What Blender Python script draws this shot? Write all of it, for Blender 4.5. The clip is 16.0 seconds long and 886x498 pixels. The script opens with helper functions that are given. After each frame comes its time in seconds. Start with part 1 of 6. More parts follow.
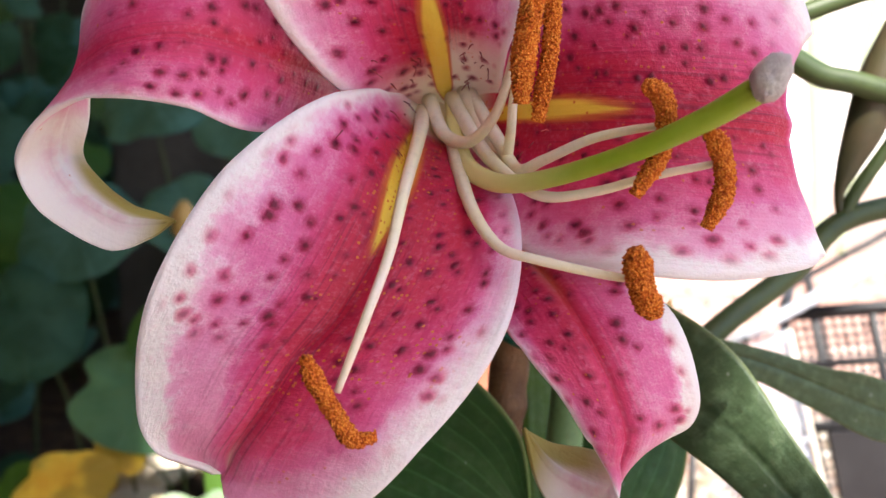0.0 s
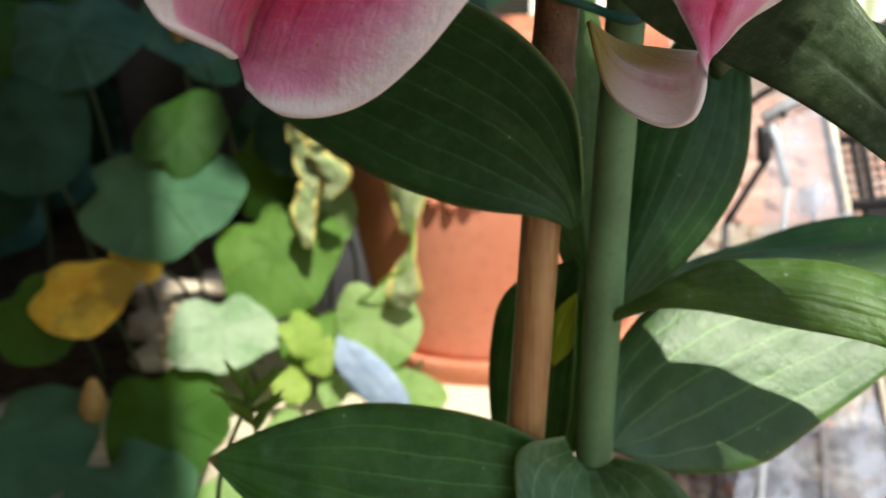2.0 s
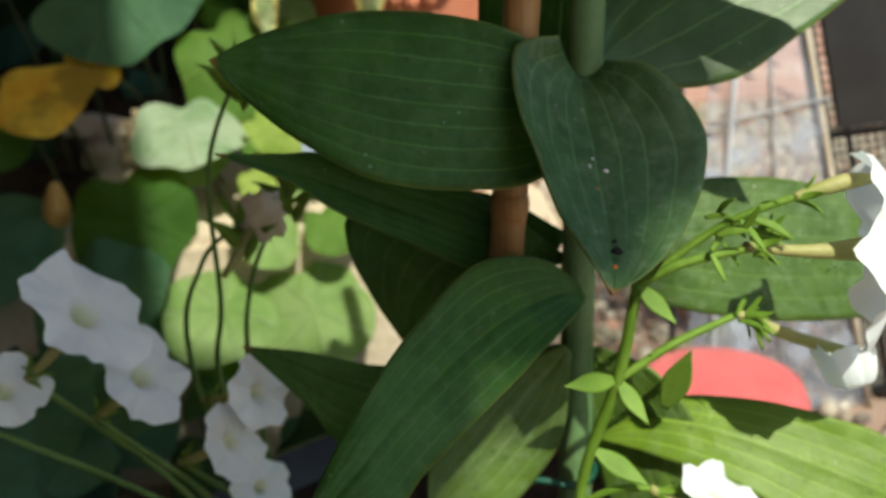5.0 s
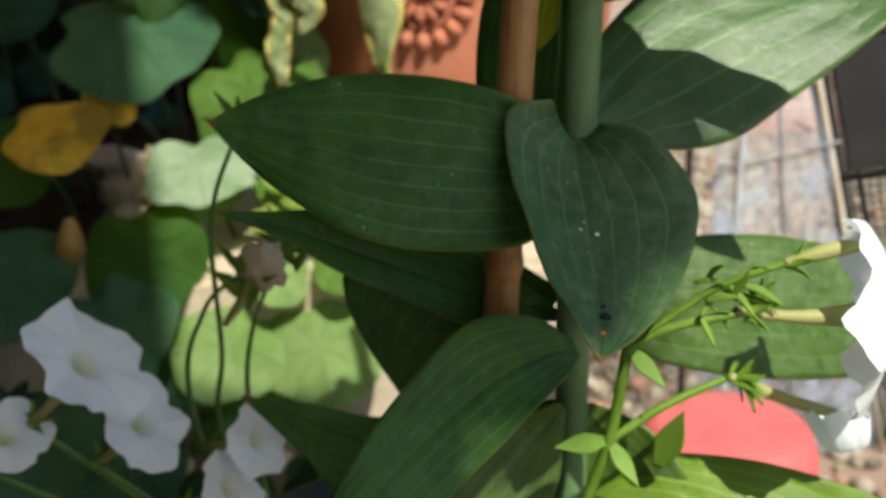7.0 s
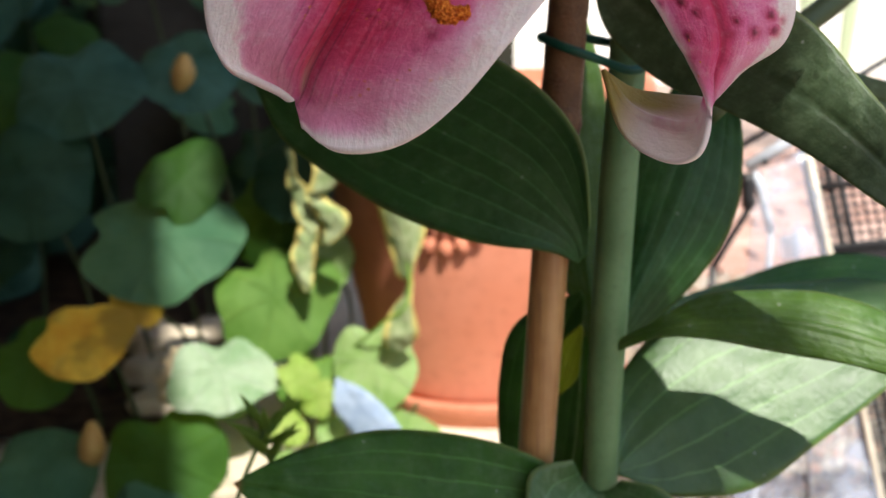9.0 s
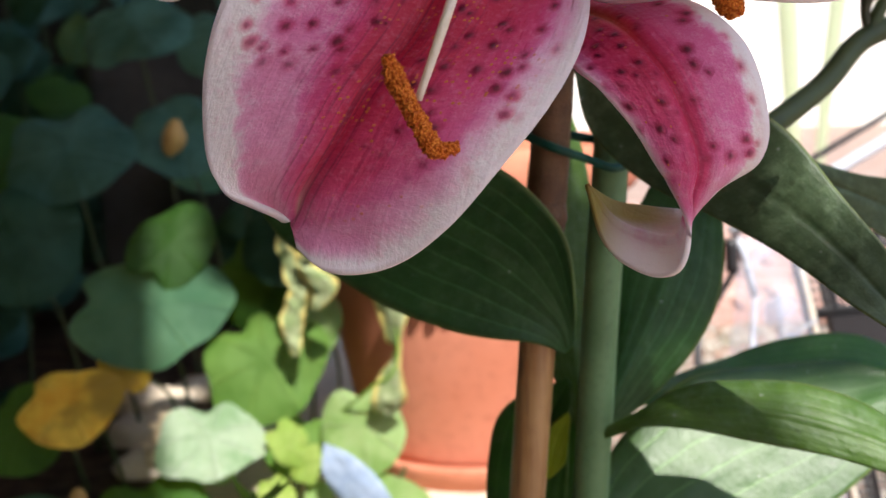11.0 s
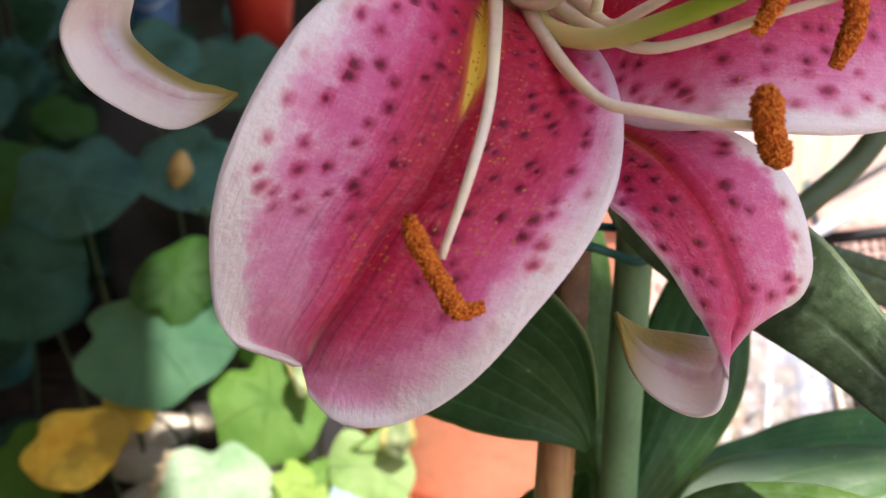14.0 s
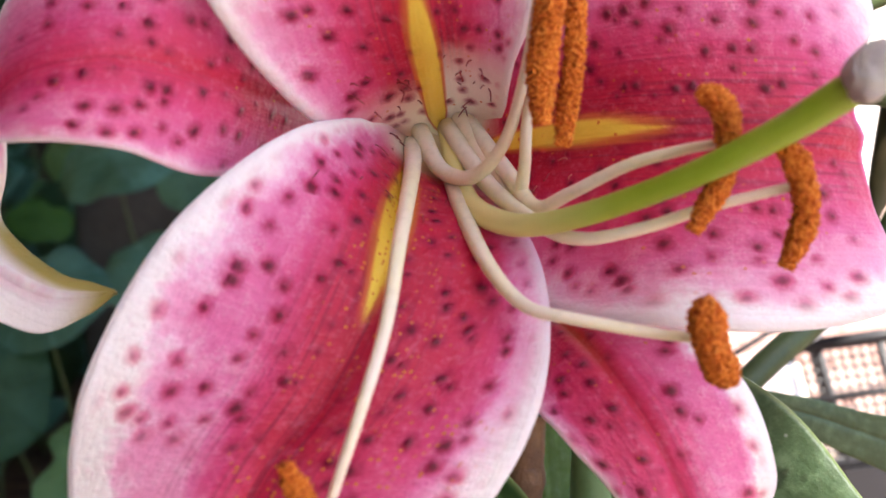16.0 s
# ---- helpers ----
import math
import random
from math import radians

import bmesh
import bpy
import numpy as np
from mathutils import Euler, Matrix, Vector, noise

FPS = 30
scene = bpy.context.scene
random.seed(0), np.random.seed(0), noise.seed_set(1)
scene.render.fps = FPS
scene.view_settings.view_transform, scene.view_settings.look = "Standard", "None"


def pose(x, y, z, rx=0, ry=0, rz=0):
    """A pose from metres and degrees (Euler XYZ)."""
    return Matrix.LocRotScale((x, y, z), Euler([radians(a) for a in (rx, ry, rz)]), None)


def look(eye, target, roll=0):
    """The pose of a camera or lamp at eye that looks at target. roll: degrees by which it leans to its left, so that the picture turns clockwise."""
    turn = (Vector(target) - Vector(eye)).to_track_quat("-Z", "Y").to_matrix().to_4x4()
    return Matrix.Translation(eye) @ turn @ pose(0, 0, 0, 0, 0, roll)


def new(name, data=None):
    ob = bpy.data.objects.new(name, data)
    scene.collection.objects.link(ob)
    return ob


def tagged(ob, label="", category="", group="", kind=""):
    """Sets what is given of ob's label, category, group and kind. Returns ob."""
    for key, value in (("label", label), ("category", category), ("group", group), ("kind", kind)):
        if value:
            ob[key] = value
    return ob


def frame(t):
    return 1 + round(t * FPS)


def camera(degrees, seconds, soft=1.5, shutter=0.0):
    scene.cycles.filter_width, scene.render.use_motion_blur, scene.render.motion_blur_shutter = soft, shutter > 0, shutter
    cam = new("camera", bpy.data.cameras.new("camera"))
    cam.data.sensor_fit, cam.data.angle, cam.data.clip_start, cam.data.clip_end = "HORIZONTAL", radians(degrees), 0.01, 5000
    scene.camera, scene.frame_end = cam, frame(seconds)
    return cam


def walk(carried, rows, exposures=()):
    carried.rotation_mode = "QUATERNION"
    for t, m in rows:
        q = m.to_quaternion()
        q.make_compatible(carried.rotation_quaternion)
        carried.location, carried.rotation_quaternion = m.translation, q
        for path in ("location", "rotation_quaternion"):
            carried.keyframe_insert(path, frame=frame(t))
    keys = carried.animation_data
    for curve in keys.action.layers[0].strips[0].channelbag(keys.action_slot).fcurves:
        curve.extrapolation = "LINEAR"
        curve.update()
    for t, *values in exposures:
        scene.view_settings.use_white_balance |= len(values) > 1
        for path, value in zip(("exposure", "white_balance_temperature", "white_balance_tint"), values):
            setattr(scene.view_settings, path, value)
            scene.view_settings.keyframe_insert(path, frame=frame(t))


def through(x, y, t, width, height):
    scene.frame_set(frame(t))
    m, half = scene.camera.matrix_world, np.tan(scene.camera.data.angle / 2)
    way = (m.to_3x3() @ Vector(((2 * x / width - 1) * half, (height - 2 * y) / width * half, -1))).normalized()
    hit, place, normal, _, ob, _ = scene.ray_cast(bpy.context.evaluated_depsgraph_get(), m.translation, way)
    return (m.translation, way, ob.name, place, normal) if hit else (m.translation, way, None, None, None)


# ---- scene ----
PATH = [
    (0, (-0.0281, -0.2545, 0.6531), (-0.0403, 1.7234, 0.3775), 0.1),
    (0.5, (-0.0274, -0.2532, 0.6549), (-0.0456, 1.7159, 0.2815), -0.7),
    (1, (-0.0284, -0.2428, 0.6400), (-0.0417, 1.7090, 0.2010), -2.4),
    (1.5, (-0.0307, -0.2372, 0.6170), (-0.0818, 1.6962, 0.1070), -2.5),
    (2, (-0.0365, -0.2381, 0.5990), (-0.0702, 1.6849, 0.0530), -2.2),
    (2.5, (-0.0415, -0.2425, 0.5850), (-0.0486, 1.6717, 0.0030), -1.9),
    (3, (-0.0457, -0.2473, 0.5680), (-0.0401, 1.6584, -0.0390), -2.2),
    (3.5, (-0.0483, -0.2537, 0.5500), (-0.0149, 1.6459, -0.0750), -2.3),
    (4, (-0.0501, -0.2606, 0.5340), (-0.0023, 1.6320, -0.1110), -2.7),
    (4.5, (-0.0541, -0.2676, 0.5200), (0.0136, 1.6179, -0.1420), -2.7),
    (4.7, (-0.0557, -0.2691, 0.5170), (0.0259, 1.6085, -0.1670), -2.7),
    (6.8, (-0.0487, -0.2730, 0.5180), (-0.0030, 1.6172, -0.1350), -2.4),
    (7, (-0.0476, -0.2703, 0.5270), (-0.0068, 1.6263, -0.1080), -2.4),
    (7.5, (-0.0478, -0.2604, 0.5580), (-0.0158, 1.6516, -0.0260), -2.2),
    (8, (-0.0496, -0.2543, 0.5800), (-0.0167, 1.6758, 0.0570), -1.6),
    (8.5, (-0.0483, -0.2537, 0.5910), (-0.0373, 1.6886, 0.1130), -1.8),
    (9, (-0.0456, -0.2549, 0.5990), (-0.0369, 1.6949, 0.1560), -2.0),
    (11.5, (-0.0458, -0.2580, 0.6150), (-0.0001, 1.7133, 0.2820), -1.8),
    (12, (-0.0459, -0.2558, 0.6190), (-0.0004, 1.7178, 0.3010), -1.6),
    (12.5, (-0.0456, -0.2549, 0.6250), (-0.0154, 1.7207, 0.3110), -1.8),
    (13, (-0.0466, -0.2523, 0.6290), (-0.0201, 1.7226, 0.3130), -1.9),
    (13.5, (-0.0470, -0.2478, 0.6320), (-0.0171, 1.7246, 0.3020), -1.8),
    (14, (-0.0473, -0.2433, 0.6350), (-0.0209, 1.7264, 0.2860), -1.8),
    (14.5, (-0.0458, -0.2396, 0.6420), (-0.0203, 1.7329, 0.3030), -1.7),
    (15, (-0.0413, -0.2393, 0.6470), (-0.0274, 1.7385, 0.3550), -2.0),
    (15.5, (-0.0366, -0.2304, 0.6510), (-0.0146, 1.7527, 0.3990), -2.2),
    (16, (-0.0328, -0.2212, 0.6510), (0.0093, 1.7694, 0.4670), -2.7),
]
cam = camera(50.0, 16.0)
cam.data.dof.use_dof = True
cam.data.dof.focus_distance = 0.172
cam.data.dof.aperture_fstop = 20.0
EXPOSURE = ((0, 1.74, 6500, 12), (0.5, 1.60, 6500, 11.5), (1, 1.24, 6500, 11), (1.5, 0.95, 6600, 7), (2.5, 0.82, 6700, 2), (3.5, 0.66, 6850, 1), (4.5, 0.37, 7000, 0), (7, 0.39, 6900, 2), (8, 0.68, 6700, 5), (9, 0.94, 6500, 8), (11.5, 0.94, 6400, 14), (12.5, 1.06, 6400, 15), (14, 1.40, 6450, 14), (15, 1.70, 6450, 14), (16, 2.00, 6450, 14))
walk(cam, [(t, look(eye, target, roll)) for t, eye, target, roll in PATH], EXPOSURE)

# ---------------------------------------------------------------- light
SUN_TO = Vector((0.20, -0.55, 0.80)).normalized()
world = bpy.data.worlds.new("sky")
scene.world = world
world.use_nodes = True
wn = world.node_tree
sky = wn.nodes.new("ShaderNodeTexSky")
sky.sky_type = "NISHITA"
sky.sun_disc = False
sky.sun_elevation = math.asin(SUN_TO.z)
sky.sun_rotation = math.atan2(SUN_TO.x, SUN_TO.y)
wn.nodes["Background"].inputs["Strength"].default_value = 0.13
wn.links.new(sky.outputs["Color"], wn.nodes["Background"].inputs["Color"])
sun = new("sun", bpy.data.lights.new("sun", "SUN"))
sun.data.energy = 5.0
sun.data.angle = radians(0.5)
sun.data.color = (1.0, 0.95, 0.86)
sun.matrix_world = look(SUN_TO * 5, (0, 0, 0))

# ---------------------------------------------------------------- node helpers


class Nodes:
    def __init__(self, name):
        self.mat = bpy.data.materials.new(name)
        self.mat.use_nodes = True
        self.t = self.mat.node_tree
        self.bsdf = self.t.nodes["Principled BSDF"]
        self.out = self.t.nodes["Material Output"]

    def add(self, kind, **values):
        n = self.t.nodes.new(kind)
        if "operation" in values:
            n.operation, n.use_clamp = values["operation"], values["use_clamp"]
        if "interpolation_type" in values:
            n.interpolation_type = values["interpolation_type"]
        if "data_type" in values:
            n.data_type, n.blend_type = values["data_type"], values["blend_type"]
        if "uv_map" in values:
            n.uv_map = values["uv_map"]
        if "feature" in values:
            n.feature, n.voronoi_dimensions = values["feature"], values["voronoi_dimensions"]
        return n

    def put(self, socket, value):
        if isinstance(value, bpy.types.NodeSocket):
            self.t.links.new(value, socket)
        else:
            socket.default_value = value

    def math(self, op, a, b=0.0, clamp=False):
        n = self.add("ShaderNodeMath", operation=op, use_clamp=clamp)
        self.put(n.inputs[0], a)
        self.put(n.inputs[1], b)
        return n.outputs[0]

    def step(self, x, lo, hi):
        n = self.add("ShaderNodeMapRange", interpolation_type="SMOOTHSTEP")
        self.put(n.inputs[0], x)
        n.inputs[1].default_value, n.inputs[2].default_value = lo, hi
        return n.outputs[0]

    def mix(self, f, a, b, mode="MIX"):
        n = self.add("ShaderNodeMix", data_type="RGBA", blend_type=mode)
        self.put(n.inputs[0], f)
        self.put(n.inputs[6], a if not isinstance(a, tuple) else (*a, 1))
        self.put(n.inputs[7], b if not isinstance(b, tuple) else (*b, 1))
        return n.outputs[2]

    def noise(self, scale, detail=3.0, vector=None, rough=0.5):
        n = self.add("ShaderNodeTexNoise")
        n.inputs["Scale"].default_value, n.inputs["Detail"].default_value = scale, detail
        n.inputs["Roughness"].default_value = rough
        self.put(n.inputs["Vector"], vector or self.coord())
        return n.outputs[0]

    def coord(self):
        return self.add("ShaderNodeTexCoord").outputs["Object"]

    def uv(self, name):
        n = self.add("ShaderNodeUVMap", uv_map=name)
        return n.outputs[0]

    def xyz(self, v):
        n = self.add("ShaderNodeSeparateXYZ")
        self.put(n.inputs[0], v)
        return n.outputs[0], n.outputs[1]

    def rand(self):
        return self.add("ShaderNodeObjectInfo").outputs["Random"]

    def ramp(self, f, stops):
        n = self.add("ShaderNodeValToRGB")
        e = n.color_ramp.elements
        while len(e) < len(stops):
            e.new(0.5)
        for el, (p, c) in zip(e, stops):
            el.position, el.color = p, (*c, 1)
        self.put(n.inputs[0], f)
        return n.outputs[0]

    def bump(self, height, strength=0.3, distance=0.001):
        n = self.add("ShaderNodeBump")
        n.inputs["Strength"].default_value, n.inputs["Distance"].default_value = strength, distance
        self.put(n.inputs["Height"], height)
        self.put(self.bsdf.inputs["Normal"], n.outputs[0])

    def done(self, colour, rough=0.5, spec=0.5, through=0.0, tint=None, metal=0.0):
        if isinstance(colour, tuple):
            colour = (*colour, 1)
        self.put(self.bsdf.inputs["Base Color"], colour)
        self.put(self.bsdf.inputs["Roughness"], rough)
        self.bsdf.inputs["Specular IOR Level"].default_value = spec
        self.bsdf.inputs["Metallic"].default_value = metal
        if through:
            tr = self.add("ShaderNodeBsdfTranslucent")
            self.put(tr.inputs[0], tint if tint is not None else colour)
            m = self.add("ShaderNodeMixShader")
            m.inputs[0].default_value = through
            self.t.links.new(self.bsdf.outputs[0], m.inputs[1])
            self.t.links.new(tr.outputs[0], m.inputs[2])
            self.t.links.new(m.outputs[0], self.out.inputs[0])
        return self.mat


# ---------------------------------------------------------------- materials


def petal_material(name, pale_from, streak_size=0.14, green_side=1, lean=0.0, throat=0.09, spots_to=0.62, lift=0.0, pollen=0.94, streak_to=0.36):
    """Pink with a pale margin, a yellow throat streak and maroon spots; paler from pale_from on along the petal."""
    n = Nodes(name)
    u, v = n.xyz(n.uv("ribs"))
    e = n.math("ABSOLUTE", n.math("SUBTRACT", n.math("MULTIPLY", u, 2.0), 1.0))
    metric = n.uv("metric")
    grain = n.noise(620, 4, metric, 0.7)
    frost = n.noise(2600, 3, metric, 0.7)
    soft = n.noise(60, 5, metric, 0.65)
    wrinkle = n.noise(210, 6, metric, 0.68)
    # streaks along the petal, fine and broad
    s = n.add("ShaderNodeMapping")
    s.inputs["Scale"].default_value = (1500, 26, 1)
    n.put(s.inputs[0], metric)
    streak = n.noise(1.0, 4, s.outputs[0])
    s2 = n.add("ShaderNodeMapping")
    s2.inputs["Scale"].default_value = (420, 9, 1)
    n.put(s2.inputs[0], metric)
    broad = n.noise(1.0, 3, s2.outputs[0])
    x = n.math("ADD", n.math("ADD", n.math("MULTIPLY", e, 1.0 - lift), lift), n.math("MULTIPLY", n.math("SUBTRACT", soft, 0.5), 0.48))
    x = n.math("ADD", x, n.math("MULTIPLY", n.math("SUBTRACT", streak, 0.5), 0.10))
    x = n.math("ADD", x, n.math("MULTIPLY", n.math("SUBTRACT", broad, 0.5), 0.14))
    if lean:
        x = n.math("ADD", x, n.math("MULTIPLY", n.math("MULTIPLY", n.math("SUBTRACT", 0.5, u), lean), n.math("SUBTRACT", 1.0, n.step(e, 0.6, 0.95))))
    x = n.math("ADD", x, n.math("MULTIPLY", n.step(v, 0.32, 0.85), 0.42 if lean > 0 else 0.08))
    if lean > 0:
        x = n.math("ADD", x, n.math("MULTIPLY", n.step(n.math("ADD", n.math("SUBTRACT", 0.5, u), n.math("MULTIPLY", n.math("SUBTRACT", broad, 0.5), 0.12)), 0.02, 0.24), n.math("MULTIPLY", n.step(v, 0.12, 0.42), 0.22)))
    margin = n.step(n.math("ADD", e, n.math("MULTIPLY", n.math("SUBTRACT", n.math("ADD", n.math("MULTIPLY", soft, 0.6), n.math("MULTIPLY", wrinkle, 0.4)), 0.5), 0.55)), 0.60 if lean > 0 else 0.70, 1.06 if lean > 0 else 1.02)
    x = n.math("ADD", n.math("MINIMUM", x, 0.76), n.math("MULTIPLY", margin, 0.24))
    if lean > 0:
        x = n.math("ADD", x, n.math("MULTIPLY", n.step(n.math("ADD", n.math("SUBTRACT", 0.5, u), n.math("MULTIPLY", n.math("SUBTRACT", n.math("ADD", n.math("MULTIPLY", soft, 0.5), n.math("MULTIPLY", wrinkle, 0.5)), 0.5), 0.5)), 0.27, 0.50), 0.16))
    if lean < 0:
        x = n.math("ADD", x, n.math("MULTIPLY", n.step(n.math("ADD", u, n.math("MULTIPLY", n.math("SUBTRACT", wrinkle, 0.5), 0.24)), 0.84, 1.02), 0.4))
    tip = n.step(v, pale_from, pale_from + 0.16)
    x = n.math("MAXIMUM", x, n.math("MULTIPLY", tip, n.math("ADD", 0.86, n.math("MULTIPLY", soft, 0.22))))
    x = n.math("SUBTRACT", x, n.math("MULTIPLY", n.math("SUBTRACT", 1.0, n.step(v, 0.05, 0.55)), 0.21))
    col = n.ramp(x, [(0.0, (0.52, 0.010, 0.045)), (0.22, (0.62, 0.020, 0.078)), (0.46, (0.71, 0.058, 0.205)),
                     (0.66, (0.78, 0.18, 0.405)), (0.80, (0.88, 0.45, 0.64)), (0.93, (0.95, 0.92, 0.89))])
    # darker lines beside the midrib
    near = n.math("SUBTRACT", 1.0, n.step(e, 0.05, 0.55))
    line = n.math("MULTIPLY", n.math("MULTIPLY", n.math("MULTIPLY", near, n.step(v, 0.06, 0.24)), n.math("SUBTRACT", 1.0, tip)), n.step(streak, 0.50, 0.64))
    col = n.mix(n.math("MULTIPLY", line, 0.74 if pale_from > 0.7 else 0.30), col, (0.25, 0.004, 0.040))
    # light velvet grain, frosted towards the pale margin, with white sheen painted in
    col = n.mix(n.math("MULTIPLY", n.step(grain, 0.48, 0.72), n.math("SUBTRACT", 0.20, n.math("MULTIPLY", tip, 0.18))), col, (0.90, 0.42, 0.60))
    col = n.mix(n.math("MULTIPLY", n.step(n.math("ADD", n.math("MULTIPLY", wrinkle, 0.65), n.math("MULTIPLY", frost, 0.35)), 0.47, 0.64), n.math("MULTIPLY", n.step(n.math("ADD", x, n.math("MULTIPLY", grain, 0.3)), 0.42, 1.05), 0.36)), col, (0.95, 0.84, 0.88))
    col = n.mix(n.math("MULTIPLY", n.math("MULTIPLY", n.step(v, 0.06, 0.24), n.step(n.math("SUBTRACT", 1.0, frost), 0.50, 0.70)), n.math("SUBTRACT", 0.16, n.math("MULTIPLY", tip, 0.15))), col, (0.55, 0.020, 0.13))
    # thin cream rim
    col = n.mix(n.math("MULTIPLY", n.step(n.math("ADD", e, n.math("MULTIPLY", n.math("SUBTRACT", grain, 0.5), 0.06)), 0.90, 0.97), n.math("MULTIPLY", n.step(v, 0.05, 0.2), 0.55)), col, (0.94, 0.90, 0.90))
    # cream throat and yellow streak
    deep = n.math("SUBTRACT", 1.0, n.step(n.math("ADD", v, n.math("MULTIPLY", n.math("SUBTRACT", soft, 0.5), 0.06)), throat * 0.3, throat))
    col = n.mix(n.math("MULTIPLY", deep, n.math("SUBTRACT", 1.0, n.math("MULTIPLY", n.step(e, 0.25, 0.9), 0.55))), col, (0.94, 0.88, 0.70))
    if throat > 0.15:
        swell = n.math("MULTIPLY", n.step(u, 0.50, 0.60), n.math("SUBTRACT", 1.0, n.step(n.math("ADD", v, n.math("MULTIPLY", n.math("SUBTRACT", soft, 0.5), 0.16)), 0.14, 0.32)))
        col = n.mix(n.math("MULTIPLY", swell, 0.85), col, (0.96, 0.94, 0.82))
    if streak_size > 0:
        wide = n.math("MULTIPLY", n.step(v, 0.0, 0.07), n.math("SUBTRACT", 1.0, n.step(v, streak_to * 0.3, streak_to)))
        streak_w = n.math("SUBTRACT", n.math("MULTIPLY", wide, streak_size), n.math("ADD", e, n.math("MULTIPLY", n.math("SUBTRACT", streak, 0.5), 0.05)))
        there = n.step(wide, 0.04, 0.25)
        col = n.mix(n.math("MULTIPLY", there, n.step(streak_w, -0.05, 0.0)), col, (0.66, 0.16, 0.05))
        col = n.mix(n.math("MULTIPLY", there, n.step(streak_w, -0.005, 0.035)), col, (0.92, 0.70, 0.09))
    if lean > 0:
        # dusty towards the tip, with a light groove along the midrib
        dusk = n.math("MULTIPLY", n.step(v, 0.48, 0.80), n.math("SUBTRACT", 1.0, n.step(e, 0.35, 0.95)))
        col = n.mix(n.math("MULTIPLY", dusk, n.math("ADD", 0.25, n.math("MULTIPLY", n.step(broad, 0.35, 0.65), 0.35))), col, (0.62, 0.19, 0.30))
    if lean < 0:
        # rusty streak where this petal leaves the throat
        rust = n.math("MULTIPLY", n.math("SUBTRACT", 1.0, n.step(e, 0.02, 0.20)), n.math("SUBTRACT", 1.0, n.step(v, 0.05, 0.17)))
        col = n.mix(n.math("MULTIPLY", rust, 0.65), col, (0.66, 0.20, 0.06))
    # spots: dark heart and soft halo, redder on the pale parts
    vo = n.add("ShaderNodeTexVoronoi", feature="F1", voronoi_dimensions="2D")
    vo.inputs["Scale"].default_value = 236
    vo.inputs["Randomness"].default_value = 0.9
    n.put(vo.inputs["Vector"], metric)
    cell = n.add("ShaderNodeSeparateColor")
    n.put(cell.inputs[0], vo.outputs["Color"])
    size = n.math("ADD", n.math("MULTIPLY", cell.outputs[0], 0.13), 0.09)
    d = n.math("ADD", vo.outputs["Distance"], n.math("MULTIPLY", n.math("SUBTRACT", grain, 0.5), 0.40))
    d = n.math("SUBTRACT", d, size)
    keep = n.math("MULTIPLY", n.math("GREATER_THAN", cell.outputs[1], 0.16), n.math("SUBTRACT", 1.0, n.step(v, min(spots_to, pale_from - 0.1), min(spots_to + 0.16, pale_from))))
    keep = n.math("MULTIPLY", keep, n.math("MULTIPLY", n.step(v, 0.03, 0.07), n.math("SUBTRACT", 1.0, n.step(e, 0.82, 0.95))))
    keep = n.math("MULTIPLY", keep, n.step(e, 0.06, 0.16))
    if lean > 0:
        keep = n.math("MULTIPLY", keep, n.math("SUBTRACT", 1.0, n.math("MULTIPLY", n.step(v, 0.38, 0.48), n.step(n.math("SUBTRACT", 0.5, u), -0.02, 0.04))))
    halo = n.math("MULTIPLY", keep, n.math("SUBTRACT", 1.0, n.step(d, -0.06, 0.30)))
    heart = n.math("MULTIPLY", keep, n.math("SUBTRACT", 1.0, n.step(d, -0.17, 0.05)))
    heart = n.math("MULTIPLY", heart, n.math("SUBTRACT", 1.0, n.math("MULTIPLY", n.step(x, 0.60, 0.95), 0.5)))
    col = n.mix(n.math("MULTIPLY", halo, 0.78), col, n.mix(n.step(x, 0.5, 0.85), (0.40, 0.004, 0.060), (0.66, 0.030, 0.17)))
    col = n.mix(n.math("MULTIPLY", heart, 0.88), col, (0.11, 0.002, 0.018))
    # fallen pollen
    sp = n.add("ShaderNodeTexVoronoi", feature="F1", voronoi_dimensions="2D")
    sp.inputs["Scale"].default_value = 1000
    n.put(sp.inputs["Vector"], metric)
    pc = n.add("ShaderNodeSeparateColor")
    n.put(pc.inputs[0], sp.outputs["Color"])
    speck = n.math("MULTIPLY", n.math("GREATER_THAN", pc.outputs[0], pollen), n.math("LESS_THAN", n.math("ADD", sp.outputs["Distance"], n.math("MULTIPLY", frost, 0.3)), 0.42))
    speck = n.math("MULTIPLY", speck, n.math("MULTIPLY", n.step(soft, 0.43, 0.56), n.math("SUBTRACT", 1.0, n.step(v, 0.6, 0.8))))
    speck = n.math("MULTIPLY", speck, n.math("SUBTRACT", 1.0, n.step(e, 0.65, 0.92)))
    if lean > 0:
        speck = n.math("MULTIPLY", speck, n.step(n.math("ADD", u, n.math("MULTIPLY", n.math("SUBTRACT", wrinkle, 0.5), 0.5)), 0.36, 0.46))
    col = n.mix(speck, col, (0.68, 0.22, 0.035))
    if pale_from < 0.7:
        blush = n.math("MULTIPLY", n.math("SUBTRACT", 1.0, n.step(e, 0.05, 0.62)), n.math("MULTIPLY", n.step(v, pale_from, pale_from + 0.1), n.math("SUBTRACT", 1.0, n.step(v, 0.78, 0.96))))
        blush = n.math("MULTIPLY", blush, n.step(n.math("ADD", n.math("MULTIPLY", broad, 0.5), n.math("MULTIPLY", wrinkle, 0.5)), 0.40, 0.62))
